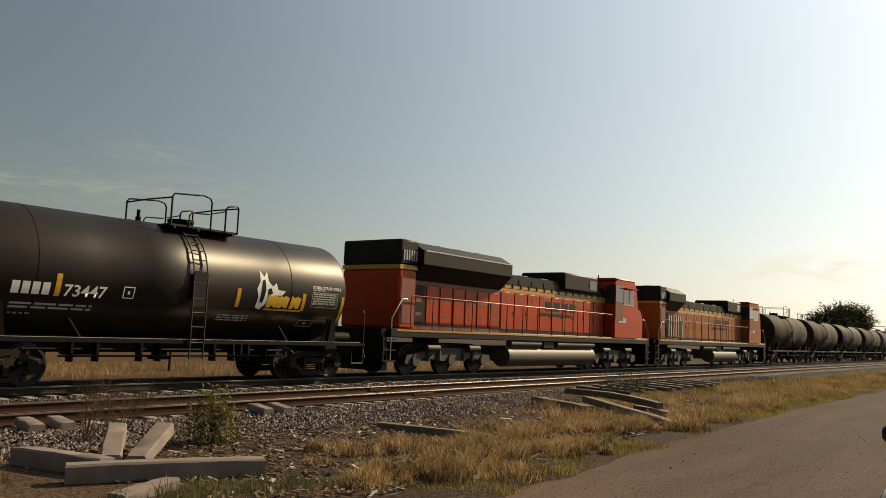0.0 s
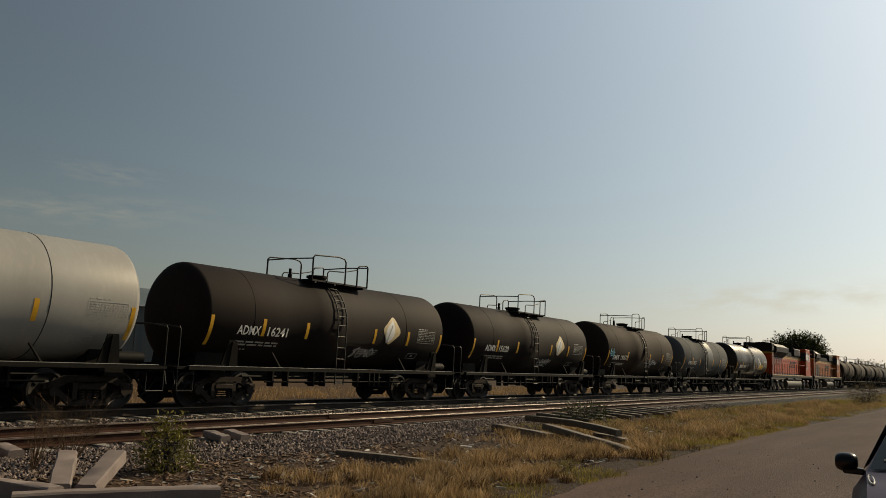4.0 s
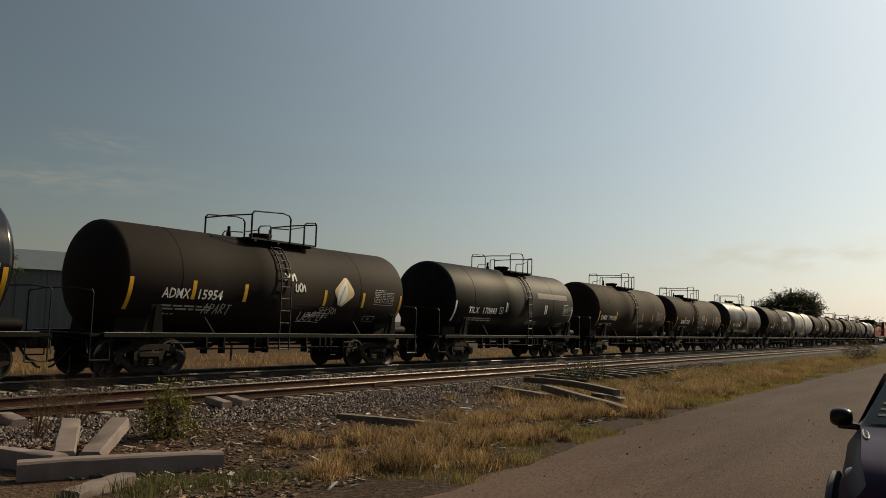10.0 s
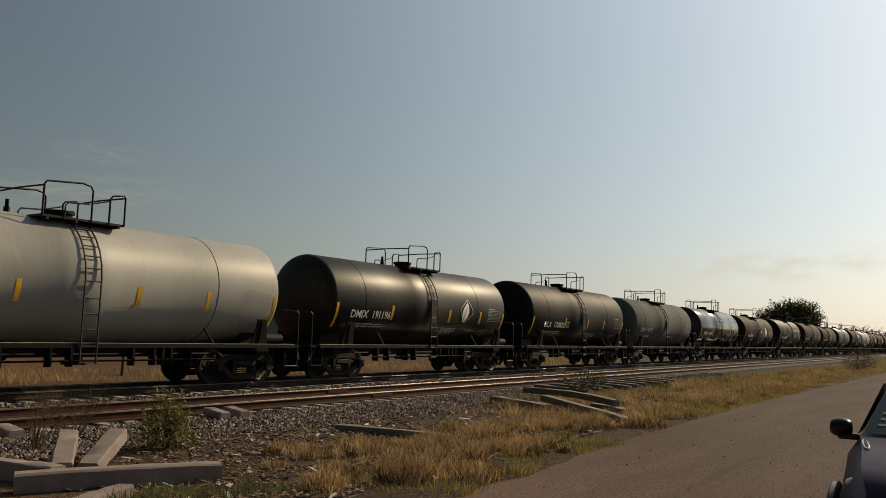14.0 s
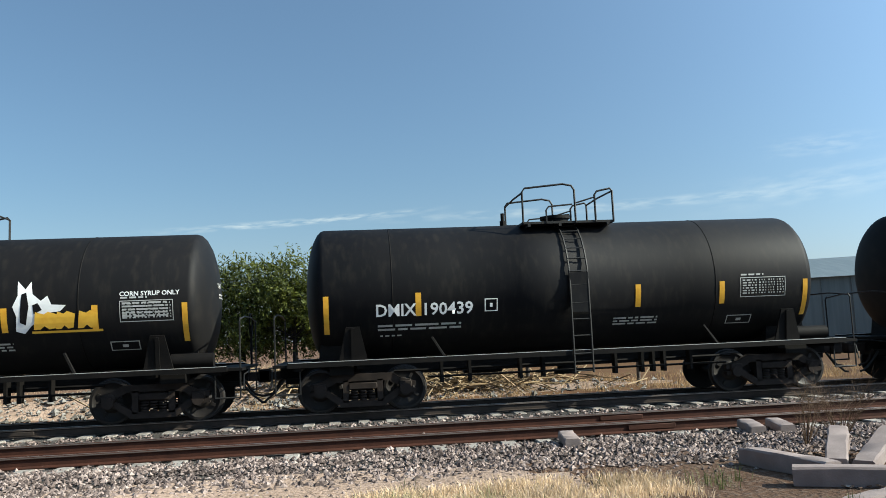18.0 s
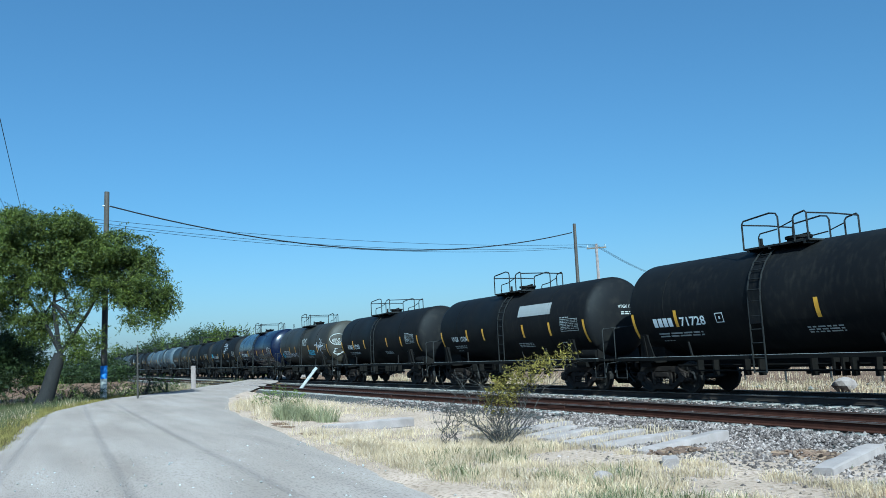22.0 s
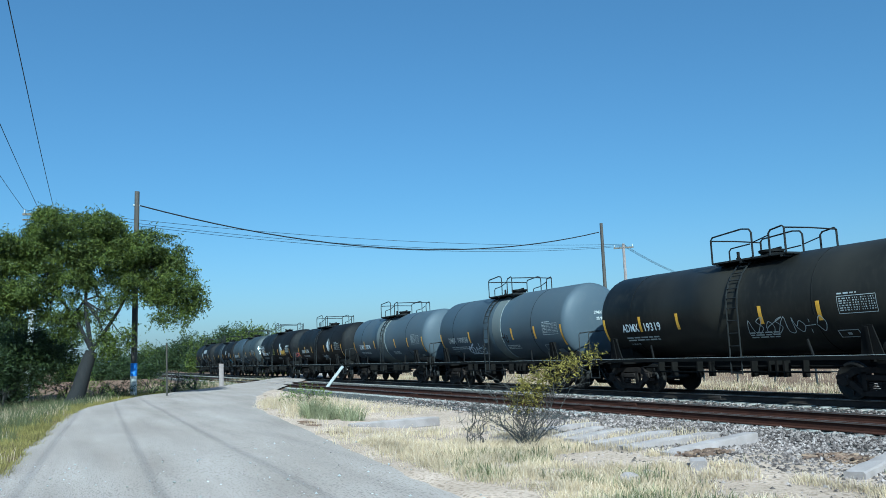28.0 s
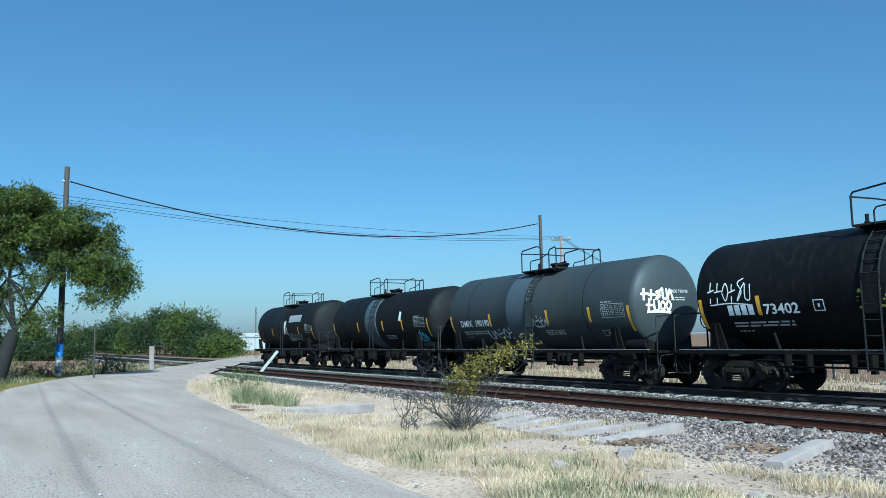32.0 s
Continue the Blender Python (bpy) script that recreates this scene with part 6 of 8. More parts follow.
        part("window_frame", Geo().box(a - 0.05, b + 0.05, -1.512, -1.502, 3.95, 4.0).box(a - 0.05, b + 0.05, -1.512, -1.502, 3.2, 3.25), BRIGHT_STEEL, w)
    part("windscreen", Geo().add([(8.98, -1.1, 3.15), (8.98, 1.1, 3.15), (8.79, 1.1, 4.0), (8.79, -1.1, 4.0)], [(0, 1, 2, 3)], pose(0.02, 0, 0)), GLASS_DARK, lo)
    part("nose", Geo().prism([(9.0, 1.58), (10.4, 1.58), (10.4, 2.6), (10.1, 3.05), (9.0, 3.1)], -1.15, 1.15), coat, lo, smooth=False)
    part("number_panel", Geo().box(6.6, 7.5, -1.512, -1.502, 2.3, 2.55), DULL_WHITE, lo)
    part("awning", Geo().box(7.1, 8.5, -1.72, -1.5, 4.02, 4.06), coat, lo)
    # walkway rails
    top = 2.68
    rail_g = Geo().tube([(-9.6, -1.43, 1.6), (-9.6, -1.43, top - 0.1), (-9.5, -1.43, top), (6.1, -1.43, top)], 0.02, 6)
    part("handrail", rail_g, coat, lo, "long painted handrail")
    part("handrail", Geo().tube([(-9.6, 1.43, 1.6), (-9.6, 1.43, top), (6.1, 1.43, top)], 0.02, 6), coat, lo)
    for i in range(13):
        x = -8.4 + i * 1.2
        part("stanchion", Geo().tube([(x, -1.43, 1.56), (x, -1.43, top)], 0.02, 5), LOCO_BLACK, lo)
    for s in (-1, 1):
        e = 10.55 * s
        for y in (-1.42, 1.42):
            part("step_rail", Geo().tube([(e, y, 0.55), (e, y, 1.9), (e - 0.5 * s, y, 2.55), (e - 0.75 * s, y, 2.55)], 0.022, 6), BRIGHT_STEEL, lo)
            part("steps", Geo().box(e - 0.35, e + 0.3, min(y, y * 0.8), max(y, y * 0.8), 0.5, 0.54).box(e - 0.35, e + 0.3, min(y, y * 0.8), max(y, y * 0.8), 0.85, 0.89).box(e - 0.35, e + 0.3, min(y, y * 0.8), max(y, y * 0.8), 1.2, 1.24).box(e - 0.37, e - 0.33, min(y, y * 0.8), max(y, y * 0.8), 0.5, 1.3), LOCO_BLACK, lo)
        part("coupler", Geo().box(min(e, e + 0.75 * s), max(e, e + 0.75 * s), -0.12, 0.12, 0.7, 0.95, cut=0.03).tube([(e, -0.5, 0.9), (e + 0.3 * s, -0.5, 0.55), (e + 0.5 * s, -0.5, 0.6)], 0.035, 6), TRUCK, lo)
        part("plough", Geo().prism([(e, 0.2), (e + 0.3 * s, 0.2), (e + 0.1 * s, 0.75), (e, 0.75)], -1.3, 1.3), LOCO_BLACK, lo)
    for i in range(grille):
        part("grille_bar", Geo().box(-8.9 + i * 0.36, -8.78 + i * 0.36, -1.36, -1.3, 1.75, 2.95), DULL_WHITE, lo, "pale upright grille bar")
    # fuel tank, air tanks
    t0, t1 = tank
    part("fuel_tank", Geo().prism([(t0, 0.45), (t1, 0.45), (t1, 1.02), (t0, 1.02)], -1.25, 1.25).lathe([(t0, 0.05), (t0 + 0.02, 0.42), (t1 - 0.02, 0.42), (t1, 0.05)], 20, pose(0, -1.0, 0.66)), TANK_TAN, lo, "dusty tan fuel tank")
    part("air_tank", Geo().lathe([(-3.2, 0.02), (-3.15, 0.14), (-0.75, 0.14), (-0.7, 0.02)], 16, pose(0, -1.28, 1.17)), TANK_TAN, lo)
    part("air_tank", Geo().lathe([(0.6, 0.02), (0.65, 0.14), (4.2, 0.14), (4.25, 0.02)], 16, pose(0, -1.28, 1.17)), TANK_TAN, lo)
    part("filler", Geo().box(-0.5, 0.4, -1.36, -1.1, 1.0, 1.28, cut=0.02), LOCO_BLACK, lo)
    # six-wheel trucks
    side = Geo().prism([(-2.6, 0.42), (-2.5, 0.7), (-1.9, 0.78), (-1.3, 0.95), (1.3, 0.95), (1.9, 0.78), (2.5, 0.7), (2.6, 0.42), (2.1, 0.42), (1.5, 0.6), (0.5, 0.5), (-0.5, 0.5), (-1.5, 0.6), (-2.1, 0.42)], -0.08, 0.08)
    for x in (-2.05, 0, 2.05):
        side.tube([(x, -0.14, 0.53), (x, 0.1, 0.53)], 0.2, 12)
    for x in (-1.35, -0.75, 0.75, 1.35):
        side.tube([(x, -0.05, 0.5), (x, -0.05, 0.9)], 0.11, 8)
    side.tube([(-1.6, -0.18, 0.95), (-0.9, -0.18, 0.95)], 0.12, 10).tube([(0.9, -0.18, 0.95), (1.6, -0.18, 0.95)], 0.12, 10)
    side_me = side.mesh("side_frame", TRUCK_DUSTY)
    wheel = Geo()
    for y0 in (-0.75, 0.75):
        wheel.lathe([(-0.07, 0.2), (-0.07, 0.55), (-0.045, 0.56), (-0.03, 0.535), (0.06, 0.525), (0.065, 0.47), (0.03, 0.43), (0.02, 0.25), (0.07, 0.2), (0.08, 0.05)], 28, pose(0, y0, 0, 0, 0, 90 if y0 > 0 else -90))
    wheel.tube([(0, -0.75, 0), (0, 0.75, 0)], 0.1, 10)
    wheel_me = wheel.mesh("wheelset", WHEEL)
    for x in (-6.9, 6.9):
        tr = part("truck", Geo().box(-2.3, 2.3, -0.5, 0.5, 0.6, 1.1).tube([(0, 0, 1.1), (0, 0, 1.28)], 0.5, 14), TRUCK, lo, at=pose(x, 0, 0))
        for y in (-1.1, 1.1):
            part("side_frame", side_me, None, tr, at=pose(0, y, 0))
        for dx in (-2.05, 0, 2.05):
            part("wheelset", wheel_me, None, tr, at=pose(dx, 0, 0.53))
    return lo


TRUCK_DUSTY = surface("dusty_truck", (0.0155, 0.0116, 0.00876), (0.0329, 0.0253, 0.0194), 0.7, scale=3, fine=30, c3=(0.0078, 0.00583, 0.00486), cut=(0.5, 0.7))
TRAIN.append((loco("orange and black diesel locomotive with wide flared radiators", (-9.15, -3.5), (1.6, 5.0), 1.55), 44.75))
LOCO_DUSTY = surface("dusty_orange_loco_paint", (0.23, 0.062, 0.014), (0.32, 0.085, 0.02), 0.55, scale=0.9, fine=12, bump=0.05, spec=0.15, c3=(0.2, 0.1, 0.04), cut=(0.5, 0.75))
TRAIN.append((loco("dusty orange diesel locomotive with a short radiator housing", (-9.15, -6.6), (2.4, 5.4), 1.5, 7, (-1.2, 3.6), LOCO_DUSTY), 67.3))


# ---- scattered sleepers, posts, poles ----
def beam(name, label, a, b, w, h, mat, category="sleeper", group="", lean=0.0, wave=0.0, seed=0):
    """A worn beam from a to b, its middle line resting as given."""
    a, b = Vector(a), Vector(b)
    d = b - a
    n = 8
    r = random.Random(seed)
    g = Geo()
    side = Vector((-d.y, d.x, 0)).normalized()
    up = d.normalized().cross(side) * -1
    if up.z < 0:
        up = -up
    c = 0.02
    for i in range(n + 1):
        p = a + d * (i / n) + up * wave * math.sin(math.pi * i / n) + side * r.uniform(-0.004, 0.004)
        k = 1.0 if 0 < i < n else 0.96
        hw, hh = w / 2 * k, h * k
        for y, z in ((-hw + c, 0), (hw - c, 0), (hw, c), (hw, hh - c), (hw - c, hh), (-hw + c, hh), (-hw, hh - c), (-hw, c)):
            g.v.append(tuple(p + side * (y + r.uniform(-0.006, 0.006)) + up * (z + r.uniform(-0.006, 0.006))))
    for i in range(n):
        g.f += [(i * 8 + k, i * 8 + (k + 1) % 8, i * 8 + 8 + (k + 1) % 8, i * 8 + 8 + k) for k in range(8)]
    g.f += [tuple(range(7, -1, -1)), tuple(range(n * 8, n * 8 + 8))]
    ob = new(name, g.mesh(name, mat))
    return tagged(ob, label, category, group)


gz = ground_z
OLD = "old sleepers beside the track"
beam("concrete_sleeper", "long weathered concrete sleeper lying in grass", (4.68, 8.42, -0.19), (6.5, 7.36, -0.17), 0.24, 0.22, CONCRETE, group=OLD, seed=1)
beam("concrete_sleeper", "concrete sleeper that runs under a longer one", (4.9, 9.9, -0.2), (5.2, 8.5, -0.19), 0.24, 0.22, CONCRETE, group=OLD, seed=11)
beam("concrete_sleeper", "short concrete sleeper leaning up to the ballast", (5.4, 8.75, -0.16), (6.2, 9.95, 0.04), 0.24, 0.18, CONCRETE, group=OLD, seed=2)
beam("concrete_sleeper", "broken concrete sleeper leaning up to the ballast", (5.6, 8.55, -0.17), (6.62, 9.5, 0.06), 0.24, 0.18, CONCRETE, group=OLD, seed=3)
beam("concrete_sleeper", "concrete sleeper half sunk in the grass", (4.5, 7.15, -0.2), (5.3, 7.4, -0.17), 0.22, 0.13, CONCRETE, group=OLD, seed=4)
beam("timber_sleeper", "grey split timber sleeper lying in grass", (11.1, 9.55, -0.2), (11.2, 7.25, -0.18), 0.22, 0.14, TIMBER, group=OLD, seed=5)
beam("timber_sleeper", "bowed grey timber on a heap of sleepers", (19.6, 10.3, 0.06), (18.3, 7.2, 0.0), 0.22, 0.15, TIMBER, group=OLD, seed=6, wave=0.06)
beam("timber_sleeper", "pale grey timber at the foot of the heap", (18.0, 8.95, 0.02), (15.5, 5.75, -0.12), 0.22, 0.15, TIMBER, group=OLD, seed=7)
beam("timber_sleeper", "dark timber under the heap", (18.25, 10.5, -0.17), (17.0, 8.35, -0.17), 0.26, 0.2, TIMBER, group=OLD, seed=8)
beam("timber_sleeper", "short dark timber under the heap", (18.9, 8.0, -0.17), (18.0, 6.9, -0.17), 0.24, 0.16, TIMBER, group=OLD, seed=10)
for i, (ax, ay, bx, by, tip) in enumerate(((-4.9, 9.4, -5.2, 11.5, -0.02), (-7.2, 9.0, -7.85, 11.0, -0.03), (-10.2, 8.55, -10.65, 10.85, 0.0), (-11.35, 8.6, -11.5, 10.8, -0.05), (-12.1, 8.5, -12.4, 10.5, -0.05), (-12.95, 8.6, -13.6, 10.3, -0.08), (-13.5, 8.7, -14.5, 10.4, -0.1), (-14.9, 9.2, -15.3, 10.9, -0.1))):
    beam("concrete_sleeper", "pale concrete sleeper sloping up to the ballast", (ax, ay, -0.3), (bx, by, tip - 0.2), 0.27, 0.22, CONCRETE, group=OLD, seed=20 + i)
beam("concrete_sleeper", "pale concrete sleeper lying in straw grass", (-18.6, 6.2, -0.2), (-18.4, 8.4, -0.17), 0.36, 0.22, CONCRETE, group=OLD, seed=31)
beam("concrete_block", "broken piece of concrete sleeper", (-9.2, 8.3, -0.2), (-8.75, 7.9, -0.17), 0.22, 0.16, CONCRETE, "rubble", seed=32)
# sleeper ends that stick out of the ballast
for i, (x, y) in enumerate(((10.65, 12.0), (11.1, 11.95), (6.2, 12.05), (6.65, 12.0), (3.2, 11.9))):
    beam("concrete_block", "squared concrete block at the ballast edge", (x, y, -0.16), (x + 0.04, y + 0.55, -0.1), 0.24, 0.14, CONCRETE, "rubble", "blocks at the ballast edge", seed=40 + i)
# broad sleepers of a switch, poking out of the bank
for i in range(9):
    x = 24.0 + i * 1.15
    beam("timber_sleeper", "long switch timber sticking out of the ballast", (x - 0.3, 10.2 + 0.1 * (i % 3), -0.17), (x + 0.15, 12.3, -0.13), 0.24, 0.14, TIMBER, group=OLD, seed=60 + i)
RUBBLE = island_mat("pale_rubble", [(0.0986, 0.0895, 0.0764), (0.152, 0.138, 0.121), (0.223, 0.209, 0.187)], spec=0.15)


def heap(x, y):
    return 0.75 * math.exp(-((x + 3) / 7.5) ** 2 - ((y - 24.3) / 1.3) ** 2)


sheet_x, sheet_y = list(np.linspace(-17, 10, 55)), list(np.linspace(21.8, 27, 16))
CANE = island_mat("dry_cane", [(0.09, 0.06, 0.03), (0.2, 0.14, 0.075), (0.3, 0.22, 0.13)], 0.9)
rc = random.Random(83)
canes = Geo()
for _ in range(700):
    x, y = rc.gauss(1.0, 2.6), rc.uniform(22.6, 25.2)
    l = rc.uniform(0.3, 1.1)
    canes.box(-l, l, -0.014, 0.014, -0.014, 0.014, pose(x, y, gz(x, y) + 0.05 + heap(x, y) + rc.uniform(0.0, 0.22), 0, rc.uniform(-25, 25), rc.uniform(0, 180)))
tagged(new("cane_heap", canes.mesh("cane_heap", CANE, False)), "heap of cut dry canes beyond the tracks", "brushwood", kind="stuff")
tagged(sheet("ground_bank", sheet_x, sheet_y, lambda x, y: ground_z(x, y) + heap(x, y) - 0.03 + 0.06 * noise.noise((x, y, 2)), PALE_SOIL), "bank of pale earth and rubble beyond the tracks", "ground", kind="structure")
stones("rubble", [(x, y, gz(x, y) + heap(x, y) + s * 0.3, s) for x, y, s in [(rs.normal(-3, 5), rs.uniform(21.6, 25.4), 0.03 + 0.1 * rs.rand() ** 3) for _ in range(2400)]], RUBBLE, "heap of pale rubble beyond the tracks")
stones("pebbles", [(x, y, max(gz(x, y), 0.0 if y < edge_y(ROAD_N, x) else -9) + 0.01, s) for x, y, s in [(rs.uniform(-18, 22), rs.uniform(-1, 9.5), 0.004 + 0.016 * rs.rand() ** 5) for _ in range(3600)]], CONCRETE, "small pale stones on the road and verge")

def rock(name, label, x, y, z, size, seed):
    bm = bmesh.new()
    bmesh.ops.create_icosphere(bm, subdivisions=2, radius=size)
    for v in bm.verts:
        v.co *= 1 + 0.35 * noise.noise(v.co / size * 0.9 + Vector((seed * 7.1, seed, 0)))
        v.co.z *= 0.7
    me = bpy.data.meshes.new(name)
    bm.to_mesh(me)
    bm.free()
    me.materials.append(CONCRETE)
    ob = tagged(new(name, me), label, "rock")
    ob.matrix_basis = pose(x, y, z, 0, 0, seed * 40)
    return ob


rock("boulder", "pale boulder beside the far track", -16.3, 21.7, 0.05, 0.36, 3)
for k, (x, y, s) in enumerate(((-8.6, 6.6, 0.13), (-14.0, 8.0, 0.08), (-6.0, 7.2, 0.1), (9.0, 8.1, 0.07), (10.4, 7.7, 0.07), (-9.0, 7.2, 0.06), (-4.2, 6.4, 0.07))):
    rock("rock", "pale loose rock in the grass", x, y, gz(x, y) + s * 0.35, s, k)

BARK = surface("brown_bark", (0.00378, 0.00278, 0.00202), (0.00762, 0.00554, 0.00403), 0.9, scale=4, fine=25, bump=0.8, stretch=(1, 1, 0.3))
POLE_WOOD = surface("weathered_pole", (0.0288, 0.0223, 0.0173), (0.0612, 0.0475, 0.036), 0.85, scale=3, fine=20, bump=0.4, stretch=(3, 3, 0.2))
BLUE_BAND = surface("blue_painted_band", (0.03, 0.12, 0.4), (0.05, 0.17, 0.5), 0.6, scale=4, fine=30)
WHITEWASH = surface("whitewash", (0.228, 0.221, 0.202), (0.285, 0.277, 0.259), 0.8, scale=4, fine=30, c3=(0.152, 0.137, 0.114), cut=(0.6, 0.75))
WIRE = surface("black_cable", (0.003, 0.003, 0.003), (0.006, 0.006, 0.006), 0.6, scale=4, fine=30)


def upright(name, label, base, top, r0, r1, mat, category, group=""):
    t = thing(name, label, category, group=group)
    part("shaft", Geo().tube([Vector(base) + (Vector(top) - Vector(base)) * k / 6 for k in range(7)], r0, 12, r1), mat, t)
    return t


p1 = upright("utility_pole", "tall wooden pole with a blue painted band near its foot", (-47.2, 3.5, -0.1), (-47.25, 3.62, 11.3), 0.17, 0.13, POLE_WOOD, "utility pole", "poles")
part("painted_band", Geo().tube([(-47.2, 3.51, 1.05), (-47.2, 3.515, 1.75)], 0.178, 12), BLUE_BAND, p1, "blue painted band")
part("painted_band", Geo().tube([(-47.2, 3.5, -0.08), (-47.2, 3.51, 1.05)], 0.176, 12), WHITEWASH, p1, "flaking white foot")
part("insulator", Geo().tube([(-47.22, 3.4, 10.5), (-47.22, 3.75, 10.5)], 0.05, 8), GALV, p1)
p2 = upright("utility_pole", "wooden pole beyond the train", (-51.3, 38.3, -0.1), (-51.1, 38.2, 11.2), 0.16, 0.12, POLE_WOOD, "utility pole", "poles")
p3 = upright("utility_pole", "pale concrete pole with a crossarm, beyond the train", (-59.2, 46.6, -0.1), (-59.2, 46.6, 10.9), 0.17, 0.12, CONCRETE, "utility pole", "poles")
part("crossarm", Geo().box(-0.9, 0.9, -0.06, 0.06, 10.45, 10.58, pose(-59.2, 46.6, 0, 0, 0, 48)), TIMBER, p3)
for k in (-0.8, 0.0, 0.8):
    part("insulator", Geo().tube([(k, 0, 10.58), (k, 0, 10.8)], 0.05, 8, m=pose(-59.2, 46.6, 0, 0, 0, 48)), GALV, p3)
p4 = upright("utility_pole", "concrete pole behind the roadside tree", (-52.2, -1.85, -0.1), (-52.0, -1.4, 11.05), 0.17, 0.12, WHITEWASH, "utility pole", "poles")
part("crossarm", Geo().box(-0.9, 0.9, -0.06, 0.06, 10.6, 10.72, pose(-52.0, -1.4, 0, 0, 0, 75)).box(-0.9, 0.9, -0.05, 0.05, 10.3, 10.38, pose(-52.0, -1.4, 0, 0, 0, 75)), TIMBER, p4)
for k in (-0.8, 0.0, 0.8):
    part("insulator", Geo().tube([(k, 0, 10.72), (k, 0, 10.95)], 0.05, 8, m=pose(-52.0, -1.4, 0, 0, 0, 75)), GALV, p4)


def cable(label, a, b, sag, r):
    a, b = Vector(a), Vector(b)
    pts = [a + (b - a) * k / 24 - Vector((0, 0, sag * 4 * (k / 24) * (1 - k / 24))) for k in range(25)]
    return tagged(new("overhead_cable", Geo().tube(pts, r, 5).mesh("overhead_cable", WIRE)), label, "cable", "overhead cables")


cable("thick black cable sagging between two poles", (-47.22, 3.75, 10.5), (-51.2, 38.0, 10.5), 1.9, 0.04)
for k in (-0.8, 0.0, 0.8):
    cable("thin wire over the crossing", (-52.0, -1.4 + k, 10.9), (-59.2 + k * 0.79, 46.6 - k * 0.62, 10.75), (1.3, 1.15, 0.75)[round(k / 0.8) + 1], 0.014)
    cable("thin wire along the road", (-52.0, -1.4 + k, 10.9), (32, -4.7 + k * 2.7, 11.6), 0.9, 0.0135)
    cable("thin wire beyond the tracks", (-59.2 + k * 0.79, 46.6 - k * 0.62, 10.75), (-98 + k, 100 - k, 11.5), 1.6, 0.014)
upright("marker_post", "white concrete post beside the crossing", (-54.1, 9.37, -0.1), (-54.1, 9.37, 1.5), 0.16, 0.15, CONCRETE, "post")
upright("thin_post", "thin bare pole standing by the road", (-44.4, 4.92, -0.1), (-44.4, 4.9, 2.7), 0.05, 0.035, POLE_WOOD, "post")
beam("leaning_post", "white painted post leaning by the track", (-42.9, 13.0, -0.2), (-42.4, 13.9, 1.05), 0.16, 0.16, WHITEWASH, "post", seed=71)
for x, y in ((5.1, 23.6), (8.6, 23.9), (12.4, 24.1), (17.0, 24.4), (22.0, 24.7)):
    upright("fence_post", "short weathered fence post in the field", (x, y, -0.2), (x + 0.03, y, 1.15), 0.06, 0.055, POLE_WOOD, "post", "fence posts")


fence = thing("metal_fence", "low dark pipe fence beyond the tracks", "fence")
for k in range(30):
    part("post", Geo().tube([(-62 + k * 2.0, 26.0, -0.3), (-62 + k * 2.0, 26.0, 1.0)], 0.04, 8), WIRE, fence)
for z in (0.3, 0.55, 0.8, 1.02):
    part("rail", Geo().tube([(-62, 26.0, z), (-4, 26.0, z)], 0.025, 6), WIRE, fence)


# ---- plants ----
LEAF = island_mat("tree_leaf", [(0.0215, 0.0293, 0.00391), (0.045, 0.0587, 0.00732), (0.0782, 0.0938, 0.0121), (0.122, 0.132, 0.0215)], 0.6, translucent=0.3)
LEAF_DARK = island_mat("dark_leaf", [(0.00886, 0.0151, 0.00325), (0.0176, 0.0276, 0.00542), (0.0287, 0.0398, 0.00808), (0.0398, 0.0504, 0.0108)], 0.65, translucent=0.25)
LEAF_DRY = island_mat("yellow_leaf", [(0.0648, 0.0864, 0.0162), (0.108, 0.135, 0.0243), (0.173, 0.194, 0.0432)], 0.7, translucent=0.3)
LEAF_WEED = island_mat("weed_leaf", [(0.0727, 0.0689, 0.0162), (0.13, 0.121, 0.0284), (0.21, 0.178, 0.0486)], 0.8, translucent=0.25)
LEAF_ARM = island_mat("shrub_leaf", [(0.09, 0.07, 0.012), (0.16, 0.124, 0.02), (0.24, 0.185, 0.036)], 0.8, translucent=0.25)
LEAF_BROWN = island_mat("withered_leaf", [(0.03, 0.021, 0.008), (0.06, 0.042, 0.015), (0.1, 0.072, 0.026)], 0.8, translucent=0.25)
RED_TWIG = surface("reddish_stalk", (0.0675, 0.0324, 0.0135), (0.102, 0.0595, 0.027), 0.9, scale=6, fine=30)
TWIG = surface("grey_twig", (0.0194, 0.0156, 0.0117), (0.035, 0.0292, 0.0233), 0.9, scale=6, fine=30)


